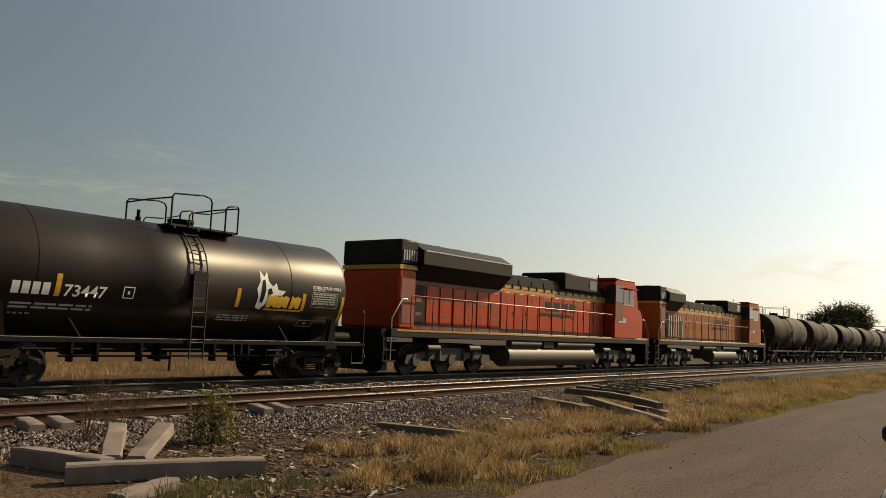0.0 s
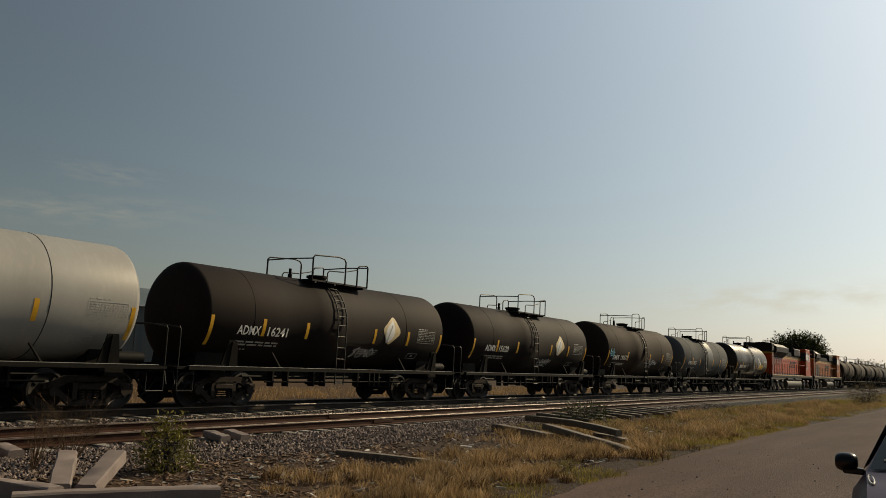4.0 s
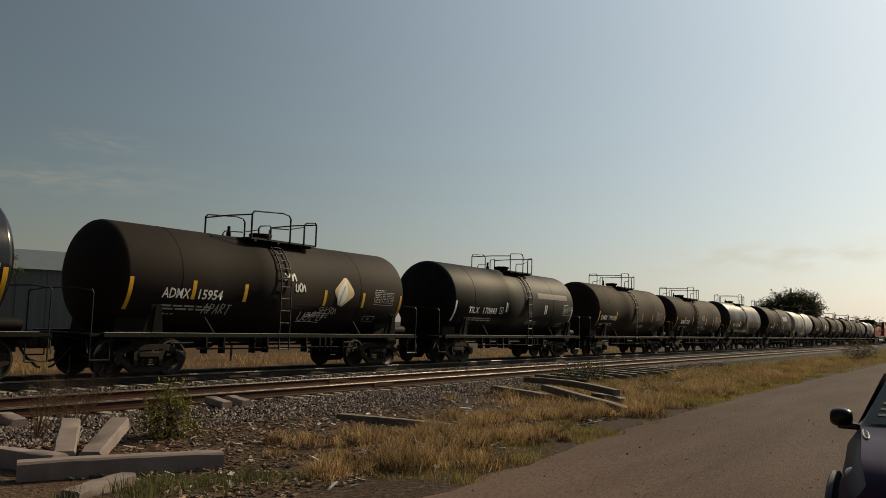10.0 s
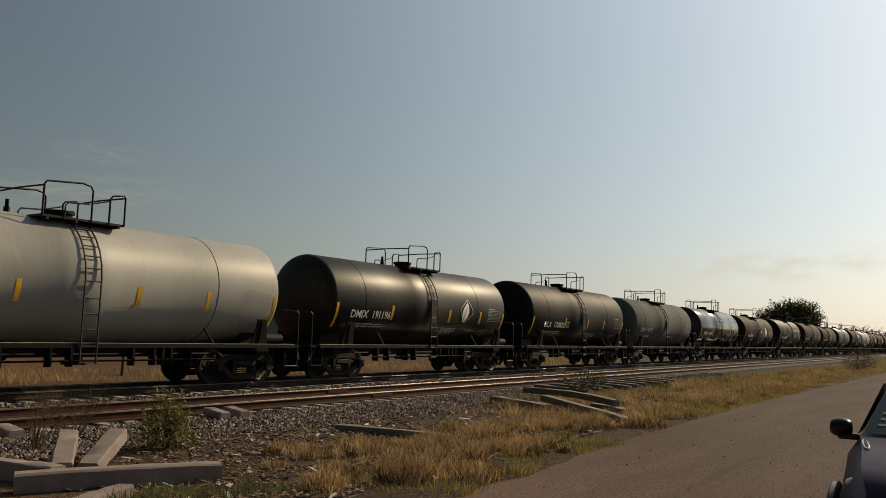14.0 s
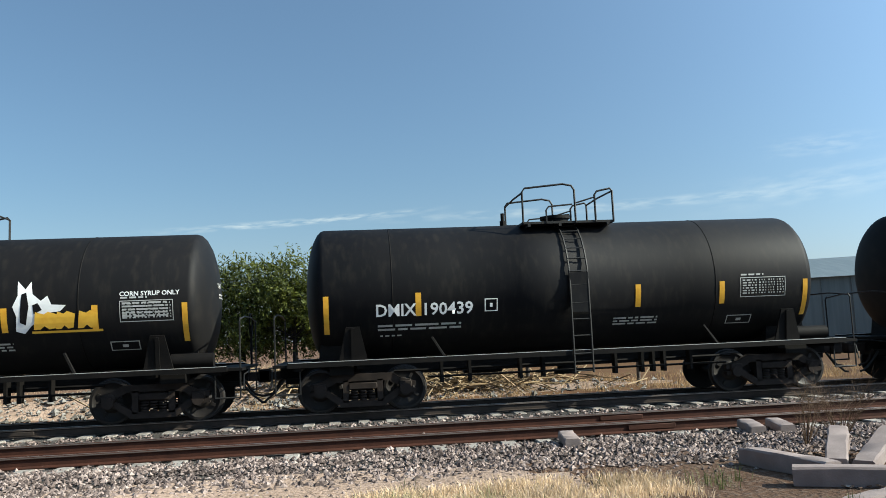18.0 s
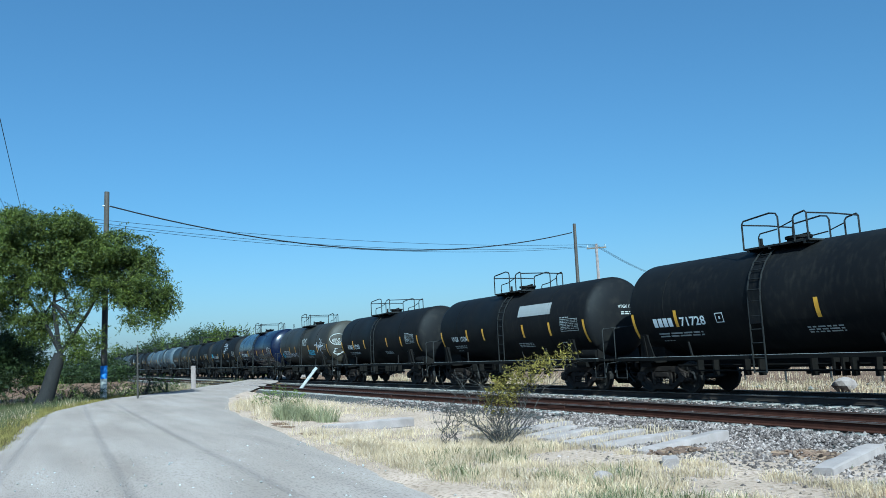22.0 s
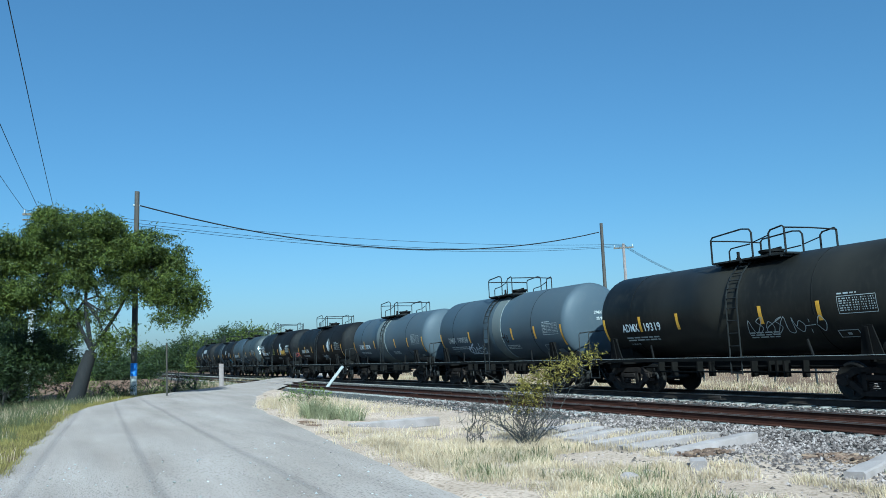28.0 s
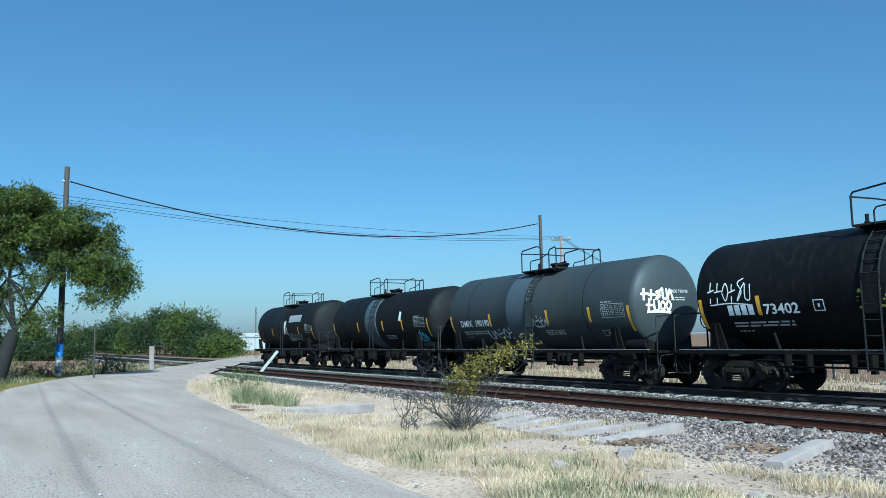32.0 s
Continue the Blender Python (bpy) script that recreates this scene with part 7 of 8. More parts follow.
def leaves(seed, clumps, size, n, droop=0.3):
    """Small leaves in feathery sprays. clumps: (x, y, z, rx, ry, rz)."""
    r = np.random.RandomState(seed)
    V = []
    vol = np.array([c[3] * c[4] * c[5] for c in clumps]) ** 0.75
    for c, w in zip(clumps, vol / vol.sum()):
        k = max(4, int(n * w / 9))
        p = r.normal(size=(k, 3))
        p /= np.linalg.norm(p, axis=1)[:, None]
        p *= (0.45 + 0.6 * r.rand(k, 1) ** 0.6)
        c0 = np.array(c[:3]) + p * np.array(c[3:])
        d = p + r.normal(0, 0.5, (k, 3)) + np.array((0, 0, -droop))
        d /= np.linalg.norm(d, axis=1)[:, None]
        for j in range(9):
            q = c0 + d * size * (j * 0.75) + r.normal(0, size * 0.35, (k, 3))
            a, b = r.normal(size=(k, 3)), r.normal(size=(k, 3))
            a /= np.linalg.norm(a, axis=1)[:, None]
            b /= np.linalg.norm(b, axis=1)[:, None]
            s = size * (0.5 + 0.8 * r.rand(k, 1))
            V.append(np.stack([q - a * s, q + b * s * 0.36, q + a * s, q - b * s * 0.36], 1))
    v = np.concatenate(V)
    m = len(v)
    return v.reshape(-1, 3), np.arange(m * 4).reshape(m, 4)


def crown(name, seed, clumps, size, n, mat, parent, droop=0.3):
    v, f = leaves(seed, clumps, size, n, droop)
    me = bpy.data.meshes.new(name)
    me.from_pydata(v.tolist(), [], f.tolist())
    me.materials.append(mat)
    return part(name, me, None, parent)


def limbs(start, ends, r0, seed, nodes=()):
    """Limbs from the fork through nearest nodes to their ends, with twigs."""
    r = random.Random(seed)
    g = Geo()
    s = Vector(start)
    nodes = [Vector(q) for q in nodes]
    for q in nodes:
        mid = s.lerp(q, 0.5) + Vector((r.uniform(-0.1, 0.1), r.uniform(-0.2, 0.2), 0.15)) * (q - s).length * 0.4
        g.tube([s, s.lerp(mid, 0.6), mid, mid.lerp(q, 0.6), q], r0 * 1.7, 8, r0 * 0.8)
    for e in ends:
        e = Vector(e)
        o = min(nodes, key=lambda q: (q - e).length) if nodes else s
        mid = o.lerp(e, 0.5) + Vector((r.uniform(-0.3, 0.3), r.uniform(-0.3, 0.3), r.uniform(0.1, 0.5))) * (e - o).length * 0.35
        g.tube([o, o.lerp(mid, 0.6), mid, mid.lerp(e, 0.6), e], r0, 6, r0 * 0.25)
        for _ in range(3):
            t = mid + Vector((r.uniform(-1, 1), r.uniform(-1, 1), r.uniform(-0.2, 0.9))) * (e - o).length * 0.4
            g.tube([mid, mid.lerp(t, 0.5) + Vector((0, 0, 0.1)), t], r0 * 0.4, 5, r0 * 0.1)
    return g


def tree(label, base, fork, clumps, trunk_r, size, n, seed, mat=None, group="", droop=0.3, nodes=(), bare=0):
    t = thing("tree", label, "tree", group=group)
    b, f = Vector(base), Vector(fork)
    part("trunk", Geo().tube([b, b.lerp(f, 0.3) + Vector((0, 0.1, 0)), b.lerp(f, 0.7), f], trunk_r, 10, trunk_r * 0.7), BARK, t)
    part("limb", limbs(f, [(c[0], c[1], c[2]) for c in clumps[:24]], trunk_r * (0.15 if nodes else 0.3), seed, nodes), BARK, t)
    crown("crown", seed, clumps[bare:], size, n, mat or LEAF, t, droop)
    return t


def blobs(seed, cx, cy, cz, rx, ry, rz, k, size):
    r = random.Random(seed)
    out = []
    for _ in range(k):
        while True:
            p = Vector((r.uniform(-1, 1), r.uniform(-1, 1), r.uniform(-0.8, 1)))
            if p.length < 1:
                break
        s = size * r.uniform(0.6, 1.3)
        out.append((cx + p.x * rx, cy + p.y * ry, cz + p.z * rz, s, s, s * 0.7))
    return out


# roadside mesquite: two leaning stems, a wide drooping crown
CROWN = [(-1.6, 7.7, 1.5, 0.95), (0.2, 8.7, 1.5, 0.9), (1.8, 8.3, 1.4, 0.8), (3.3, 7.7, 1.3, 0.8), (-3.0, 6.6, 1.4, 1.1), (4.6, 6.8, 1.2, 0.8), (5.5, 5.7, 0.95, 0.9), (5.0, 4.9, 0.95, 0.7), (4.2, 5.6, 1.0, 0.6), (5.7, 4.3, 0.5, 0.6), (4.7, 4.1, 0.5, 0.45), (-0.8, 6.3, 1.2, 0.8), (-1.8, 5.3, 1.2, 0.9), (0.4, 7.4, 1.3, 0.7), (2.4, 7.2, 1.1, 0.55), (3.3, 6.6, 0.9, 0.5), (0.2, 5.2, 0.5, 0.4), (1.9, 5.0, 0.45, 0.35), (2.7, 3.1, 0.5, 0.4), (1.8, 3.3, 0.5, 0.5), (0.3, 3.5, 0.6, 0.4), (-0.6, 4.1, 0.7, 0.5), (2.0, 2.5, 0.6, 0.4), (-2.9, 5.0, 1.0, 1.0), (1.7, 7.3, 1.1, 0.7), (0.7, 6.6, 0.95, 0.6), (2.3, 6.2, 0.85, 0.45), (1.3, 5.9, 0.6, 0.4), (3.3, 6.0, 0.8, 0.5), (2.9, 5.2, 0.5, 0.35), (1.7, 4.3, 0.5, 0.4), (0.5, 4.4, 0.55, 0.4), (4.1, 7.3, 0.8, 0.4), (5.9, 4.8, 0.5, 0.5)]
main = [(-43.3 + 0.25 * math.sin(i * 2.4), y, z, a, a, c) for i, (y, z, a, c) in enumerate(CROWN)]
rt = random.Random(77)
main = [(x, y, z, a * 0.95, b * 0.98, c * 0.98) for x, y, z, a, b, c in main]
sprays = []
for x, y, z, a, b, c in main:
    for k in range(int(9 + 10 * a)):
        u, v, q = (rt.gauss(0, 0.5) for _ in range(3))
        f = rt.uniform(0.12, 0.42)
        sprays.append((x + u * a * 1.1, y + v * b * 1.15, z + q * c * 1.1, f * a * 0.8, f * b, f * c * 0.8))
tree("feathery green mesquite tree leaning at the roadside", (-43.4, 0.35, -0.3), (-43.3, 1.28, 2.4), main + sprays, 0.4, 0.078, 215000, 41, droop=0.9, bare=len(main), nodes=[(-43.3, 1.0, 6.4), (-43.3, 3.2, 5.9), (-43.4, -0.4, 5.3), (-43.3, 0.9, 4.9)])
tree("dense dark green shrub tree behind the roadside", (-54.5, -3.8, -0.3), (-54.5, -3.8, 1.4), blobs(3, -54.5, -3.2, 2.75, 1.7, 3.3, 2.7, 30, 1.15), 0.25, 0.1, 60000, 42, LEAF_DARK)
tree("dense green bush before a pale pole", (-46, -3.0, -0.3), (-46, -3.0, 0.9), blobs(5, -46, -2.9, 1.9, 1.6, 2.4, 1.5, 22, 0.8), 0.2, 0.09, 34000, 44, LEAF_DARK)
tree("low green bush tree at the road's edge", (-40, -4.2, -0.3), (-40, -4.2, 0.6), blobs(4, -40, -4.3, 1.6, 1.0, 1.7, 1.3, 10, 0.7), 0.15, 0.08, 16000, 43, LEAF_DARK)
BRUSH = "undergrowth by the road"
for i, (x, y, h) in enumerate(((-45.5, 1.6, 0.9), (-46.5, 2.6, 0.8), (-49, 4.6, 0.9), (-50.5, 6.0, 1.0), (-52, 7.4, 0.9), (-45, -2.6, 1.2), (-48, 0.2, 1.2))):
    b = thing("brush", "tangled dry brush at the road's edge", "bush", group=BRUSH)
    part("twig", limbs((x, y, -0.1), [(x + random.Random(i * 9 + k).uniform(-0.9, 0.9), y + random.Random(i * 7 + k).uniform(-0.9, 0.9), h * random.Random(i + k).uniform(0.4, 1.0)) for k in range(9)], 0.03, i), TWIG, b)
    crown("foliage", 50 + i, [(x, y, h * 0.5, 0.9, 0.9, h * 0.45)], 0.07, 900, LEAF_DARK if i % 2 else LEAF_DRY, b)
# far woods by the line
ROW = [(-88.0, 122, 2.4), (-86, 120, 2.6), (-84.6, 115, 2.7), (-83.2, 110, 2.7), (-82, 105, 3.2), (-81, 102, 4.0), (-80, 99, 4.5), (-79, 97, 4.9), (-78, 95, 5.2), (-77, 94, 5.1), (-76.2, 93, 3.9), (-75.3, 93, 2.7), (-74.6, 95, 2.0)]
for i, (az, d, h) in enumerate(ROW):
    az -= 0.9
    if az > -85:
        far_d = max(d, 26 / math.cos(radians(az)))
        d, h = far_d, h * far_d / d
    w = d / 100
    x, y = d * math.sin(radians(az)), d * math.cos(radians(az))
    tree("leafy green tree in a row far along the line", (x, y, -0.3), (x, y, h * 0.35), blobs(60 + i, x, y, h * 0.5, 2.5 * w, 2.6 * w, h * 0.45, 18, 1.0 * w), 0.15, 0.17 * w, 9000, 60 + i, LEAF_DARK if i % 3 else LEAF, "row of trees along the line")
mast = thing("radio_mast", "thin lattice radio mast on the far horizon", "mast")
mx, my = 620 * math.sin(radians(-73.4)), 620 * math.cos(radians(-73.4))
for ox, oy in ((-0.9, -0.5), (0.9, -0.5), (0.0, 0.9)):
    part("leg", Geo().tube([(mx + ox, my + oy, -1), (mx + ox * 0.5, my + oy * 0.5, 28)], 0.12, 4), WIRE, mast)
part("brace", Geo().tube([(mx + (0.8 if k % 2 else -0.8) * (1 - k / 50), my, k * 1.4) for k in range(20)], 0.07, 4), WIRE, mast)
# trees and bushes behind the train
for i, (az, d, h, w) in enumerate(((-7.5, 44, 5.2, 4), (-4, 42, 5.8, 4), (-0.5, 43, 5.4, 4), (2.2, 45, 5.0, 3), (12.5, 46, 4.1, 3.0), (15.5, 48, 4.9, 3.6), (18.2, 47, 5.4, 3.5), (21.8, 50, 5.6, 4), (24.4, 50, 6.0, 4), (-13, 60, 3.4, 5), (-20, 70, 3.2, 6))):
    x, y = d * math.sin(radians(az)), d * math.cos(radians(az))
    tree("bushy green tree behind the tracks", (x, y, -0.3), (x, y, h * 0.3), blobs(80 + i, x, y, h * 0.52, w / 1.5, 1.8, h * 0.5, 18, 1.1), 0.16, 0.12, 20000, 80 + i, LEAF_DARK if i in (4, 5, 6) else LEAF, "trees behind the tracks")
# far tree beside the line, to the east
x, y = 175 * math.sin(radians(79.7)), 175 * math.cos(radians(79.7))
tree("wide dark tree far along the line", (x, y, -0.3), (x, y, 3.0), blobs(99, x, y, 6.2, 3, 5.0, 2.2, 34, 1.9), 0.4, 0.26, 34000, 99, LEAF_DARK)
x, y = 210 * math.sin(radians(84.2)), 210 * math.cos(radians(84.2))
tree("dark tree on the far horizon", (x, y, -0.3), (x, y, 2.0), blobs(98, x, y, 3.0, 3, 4, 1.6, 14, 1.5), 0.3, 0.25, 3000, 98, LEAF_DARK)

# roadside shrubs
def bramble(x, y, ends, r0, seed):
    """Crooked stems with kinked side twigs."""
    r = random.Random(seed)
    g = Geo()
    for e in ends:
        a = Vector((x + r.gauss(0, 0.07), y + r.gauss(0, 0.07), gz(x, y) - 0.04))
        e = Vector(e)
        size = (e - a).length
        path = [a.lerp(e, k / 6) + Vector((r.gauss(0, 1), r.gauss(0, 1), r.gauss(0, 0.7) + (0.7 if 0 < k < 6 else 0))) * size * 0.055 * (k > 0) for k in range(7)]
        g.tube(path, r0, 5, r0 * 0.35)
        for k in (2, 3, 4, 5):
            q = path[k]
            for _ in range(2 if k > 3 else 1):
                d = Vector((r.gauss(0, 0.7), r.gauss(0, 0.7), r.uniform(-0.1, 0.9))) * size * r.uniform(0.12, 0.28)
                m = q + d * 0.5 + Vector((r.gauss(0, 1), r.gauss(0, 1), r.gauss(0, 1))) * 0.03
                g.tube([q, m, q + d], r0 * 0.5, 4, r0 * 0.25)
    return g


def shrub(label, x, y, h, spread, seed, foliage, mat, stems=16, leafy=2600, ends=None, thick=0.018):
    r = random.Random(seed)
    s = thing("shrub", label, "shrub")
    ends = ends or [(x + r.uniform(-1, 1) * spread, y + r.uniform(-1, 1) * spread * 0.6, gz(x, y) + h * r.uniform(0.5, 1.0)) for _ in range(stems)]
    part("stem", limbs((x, y, gz(x, y) - 0.05), ends, 0.004, seed) if "reddish" in label else bramble(x, y, ends, thick * 0.75, seed), RED_TWIG if "reddish" in label else TWIG, s)
    if foliage:
        crown("foliage", seed, foliage, 0.035, leafy, mat, s, 0.1)
    return s


def fan(x, y, spots):
    """Places round a shrub's foot: along the verge, height."""
    return [(x + 0.51 * a + 0.2 * math.sin(i * 1.9), y + 0.86 * a - 0.1 * math.sin(i * 1.9), z) for i, (a, z) in enumerate(spots)]


SX, SY = -13.1, 7.8
rf = random.Random(29)
twigs = fan(SX, SY, [(rf.uniform(-1.15, 0.75), rf.uniform(0.05, 1.25)) for _ in range(34)])
arm = [(0.05, 0.72, 0.2, 0.2), (0.1, 0.92, 0.2, 0.16), (0.32, 1.02, 0.24, 0.15), (0.5, 1.12, 0.2, 0.12), (0.68, 1.22, 0.2, 0.1), (0.86, 1.3, 0.18, 0.08), (1.02, 1.38, 0.18, 0.07), (1.2, 1.46, 0.16, 0.05), (1.36, 1.52, 0.14, 0.04), (-0.1, 0.62, 0.16, 0.16)]
twigs += fan(SX, SY, [(a, z) for a, z, _, _ in arm])
shrub("half-bare shrub with a yellow-green leafy arm beside the track", SX, SY, 1.4, 1.05, 5, [(px, py, z, w, w, h) for (px, py, z), (_, _, w, h) in zip(fan(SX, SY, [(a, z) for a, z, _, _ in arm]), arm)], LEAF_ARM, leafy=3000, ends=twigs, thick=0.012)
shrub("thin bare shrub in straw grass", -13.6, 7.0, 0.95, 0.5, 6, None, None, stems=11, thick=0.012)
shrub("small green weed growing in the ballast", 7.6, 9.75, 0.7, 0.32, 7, [(7.6, 9.75, 0.1, 0.34, 0.3, 0.3), (7.65, 9.8, 0.4, 0.16, 0.15, 0.22)], LEAF_WEED, leafy=2400)
shrub("low green bush by the heap of sleepers", 24.0, 10.6, 0.55, 0.9, 8, [(24.0, 10.6, 0.1, 1.0, 0.7, 0.3)], LEAF_DARK)
shrub("dry reddish weed stalks by the sleepers", 7.0, 11.2, 1.2, 0.75, 9, None, None, stems=44)
shrub("dry reddish weed stalks in the ballast", 6.3, 10.9, 1.1, 0.5, 10, None, None, stems=26)
shrub("round brown bush on the bank beside the road", 58.9, 6.6, 1.5, 1.2, 15, [(58.9, 6.6, 0.6, 1.2, 1.0, 0.65)], LEAF_BROWN, leafy=5000)
shrub("leafy weed clump at the road bend", -27.5, 7.6, 0.6, 0.9, 12, [(-27.5, 7.6, 0.25, 1.1, 0.8, 0.35)], LEAF_DRY)

# ---- shed, far building, hills ----
SHEET = surface("grey_green_metal_sheet", (0.0864, 0.108, 0.112), (0.122, 0.144, 0.144), 0.5, metal=0.3, scale=0.8, fine=10, stretch=(6, 1, 0.3))
shed = thing("shed", "grey-green sheet-metal shed with a low gable roof", "shed")
m = pose(31, 48, -0.2, 0, 0, -24)
part("wall", Geo().box(-7, 12, -5, 5, 0, 4.2, m), SHEET, shed, smooth=False)
part("roof", Geo().add([(-7.3, -5.3, 4.15), (-7.3, 0, 5.6), (-7.3, 5.3, 4.15), (12.3, -5.3, 4.15), (12.3, 0, 5.6), (12.3, 5.3, 4.15), (-7.3, 0, 4.3), (12.3, 0, 4.3)], [(0, 3, 4, 1), (1, 4, 5, 2), (0, 1, 2, 6), (3, 7, 5, 4)], m), SHEET, shed, smooth=False)
for k in range(12):
    part("wall_rib", Geo().box(-6.6 + k * 1.6, -6.5 + k * 1.6, -5.06, -5.0, 0, 4.1, m), SHEET, shed)
far = thing("far_shed", "long low white building far off", "building")
part("wall", Geo().box(-16, 16, -4, 4, 0, 3.0, pose(-190, 54, -0.2, 0, 0, 75)), WHITEWASH, far)
part("roof", Geo().prism([(-16.4, 3.0), (16.4, 3.0), (15.5, 4.0), (-15.5, 4.0)], -4.3, 4.3, pose(-190, 54, -0.2, 0, 0, 75)), WHITEWASH, far)
# the distance's haze is put into the hills' base colour
HILL = surface("haze_blue_hill", (0.15, 0.18, 0.203), (0.195, 0.225, 0.247), 1.0, scale=0.003, fine=0.02, bump=0.0)
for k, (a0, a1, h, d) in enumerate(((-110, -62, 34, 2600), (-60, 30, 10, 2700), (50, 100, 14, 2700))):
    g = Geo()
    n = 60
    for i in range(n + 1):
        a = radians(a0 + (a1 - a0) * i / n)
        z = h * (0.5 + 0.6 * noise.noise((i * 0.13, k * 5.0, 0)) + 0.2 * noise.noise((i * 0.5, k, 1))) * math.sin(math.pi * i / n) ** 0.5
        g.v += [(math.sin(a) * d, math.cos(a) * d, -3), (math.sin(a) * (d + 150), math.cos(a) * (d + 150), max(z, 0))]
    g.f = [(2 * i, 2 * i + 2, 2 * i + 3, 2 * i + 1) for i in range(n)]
    tagged(new("backdrop", g.mesh("backdrop", HILL)), "hills on the horizon with blue haze in their colour", "hills", kind="structure")


# ---- parked car ----
CAR_PAINT = surface("dark_mauve_car_paint", (0.026, 0.015, 0.032), (0.032, 0.019, 0.038), 0.35, metal=0.0, scale=1.2, fine=30, bump=0.0, coat=0.0, spec=0.06, vary=0.03)
CAR_GLASS = surface("tinted_car_glass", (0.005, 0.011, 0.012), (0.008, 0.016, 0.017), 0.1, scale=2, fine=20, bump=0.0, spec=0.12, vary=0.02)
TYRE = surface("tyre_rubber", (0.018, 0.018, 0.018), (0.035, 0.033, 0.03), 0.85, scale=6, fine=40)
PLASTIC = surface("black_plastic", (0.015, 0.015, 0.016), (0.025, 0.025, 0.026), 0.5, scale=5, fine=40)
MIRROR_BLACK = surface("gloss_black_mirror_shell", (0.004, 0.004, 0.0045), (0.006, 0.006, 0.0065), 0.3, scale=4, fine=30, bump=0.0, spec=0.2)
LAMP_GLASS = surface("headlamp_glass", (0.035, 0.037, 0.04), (0.06, 0.062, 0.066), 0.12, scale=8, fine=30, bump=0.0)
car = thing("parked_car", "dark mauve hatchback parked on the dirt road", "car", pose(7.55, 0.0, 0.0, 0, 0, 180))
car.scale = (1, 1, 0.95)
# sections from nose to tail: x, half width, floor, belt, top, top half width
SECT = [(2.08, 0.55, 0.28, 0.5, 0.62, 0.45), (2.0, 0.72, 0.22, 0.58, 0.74, 0.6), (1.7, 0.8, 0.2, 0.68, 0.86, 0.66), (1.2, 0.83, 0.2, 0.78, 0.94, 0.71), (0.8, 0.865, 0.2, 0.84, 0.985, 0.76), (0.2, 0.87, 0.2, 0.88, 1.27, 0.66), (0.08, 0.87, 0.2, 0.88, 1.33, 0.64), (-0.3, 0.87, 0.2, 0.9, 1.4, 0.6), (-0.9, 0.87, 0.2, 0.92, 1.42, 0.57), (-1.5, 0.86, 0.22, 0.93, 1.35, 0.54), (-1.95, 0.82, 0.26, 0.92, 1.0, 0.6), (-2.05, 0.75, 0.35, 0.8, 0.86, 0.55)]
g = Geo()
for x, w, z0, zb, zt, wt in SECT:
    half = [(w * 0.92, z0), (w, z0 + 0.12), (w, zb - 0.14), (w * 0.98, zb), (wt + (w - wt) * 0.12, zt - 0.06 if zt - zb > 0.2 else zt - 0.03), (wt, zt), (0, zt + 0.03)]
    g.v += [(x, y, z) for y, z in half] + [(x, -y, z) for y, z in half[-2::-1]]
k = 13
for i in range(len(SECT) - 1):
    g.f += [(i * k + j, i * k + j + 1, (i + 1) * k + j + 1, (i + 1) * k + j) for j in range(k - 1)] + [(i * k + k - 1, i * k, (i + 1) * k, (i + 1) * k + k - 1)]
g.f += [tuple(range(k)), tuple(range(len(g.v) - 1, len(g.v) - k - 1, -1))]
part("body", g, CAR_PAINT, car)
screen = part("windscreen", Geo().add([(0.78, 0.735, 0.985), (0.78, -0.735, 0.985), (0.21, -0.65, 1.265), (0.21, 0.65, 1.265), (0.8, 0, 1.015), (0.22, 0, 1.3)], [(0, 4, 5, 3), (4, 1, 2, 5)], pose(0.03, 0, 0.02)), CAR_GLASS, car, "dark windscreen")
STICKER = surface("pale_sticker", (0.018, 0.032, 0.033), (0.026, 0.042, 0.043), 0.5, scale=8, fine=40, bump=0.0)
for k in range(3):
    t = 0.2 + 0.14 * k
    part("sticker", Geo().box(-0.045, 0.045, -0.002, 0.002, -0.016, 0.016, Matrix.Translation((0.815 - 0.58 * t, -0.62 + 0.07 * t, 1.012 + 0.285 * t)) @ Matrix.Rotation(radians(90), 4, "Z") @ Matrix.Rotation(radians(-62), 4, "X")), STICKER, screen, "pale rectangular sticker")
part("wing_trim", Geo().tube([(1.14 + 0.1 * math.cos(a), -0.69 + 0.016 * math.sin(a) + 0.02 * math.cos(a), 0.962 - 0.02 * math.cos(a)) for a in [k * math.pi / 8 for k in range(17)]], 0.006, 5), GALV, car, "small oval chrome trim")
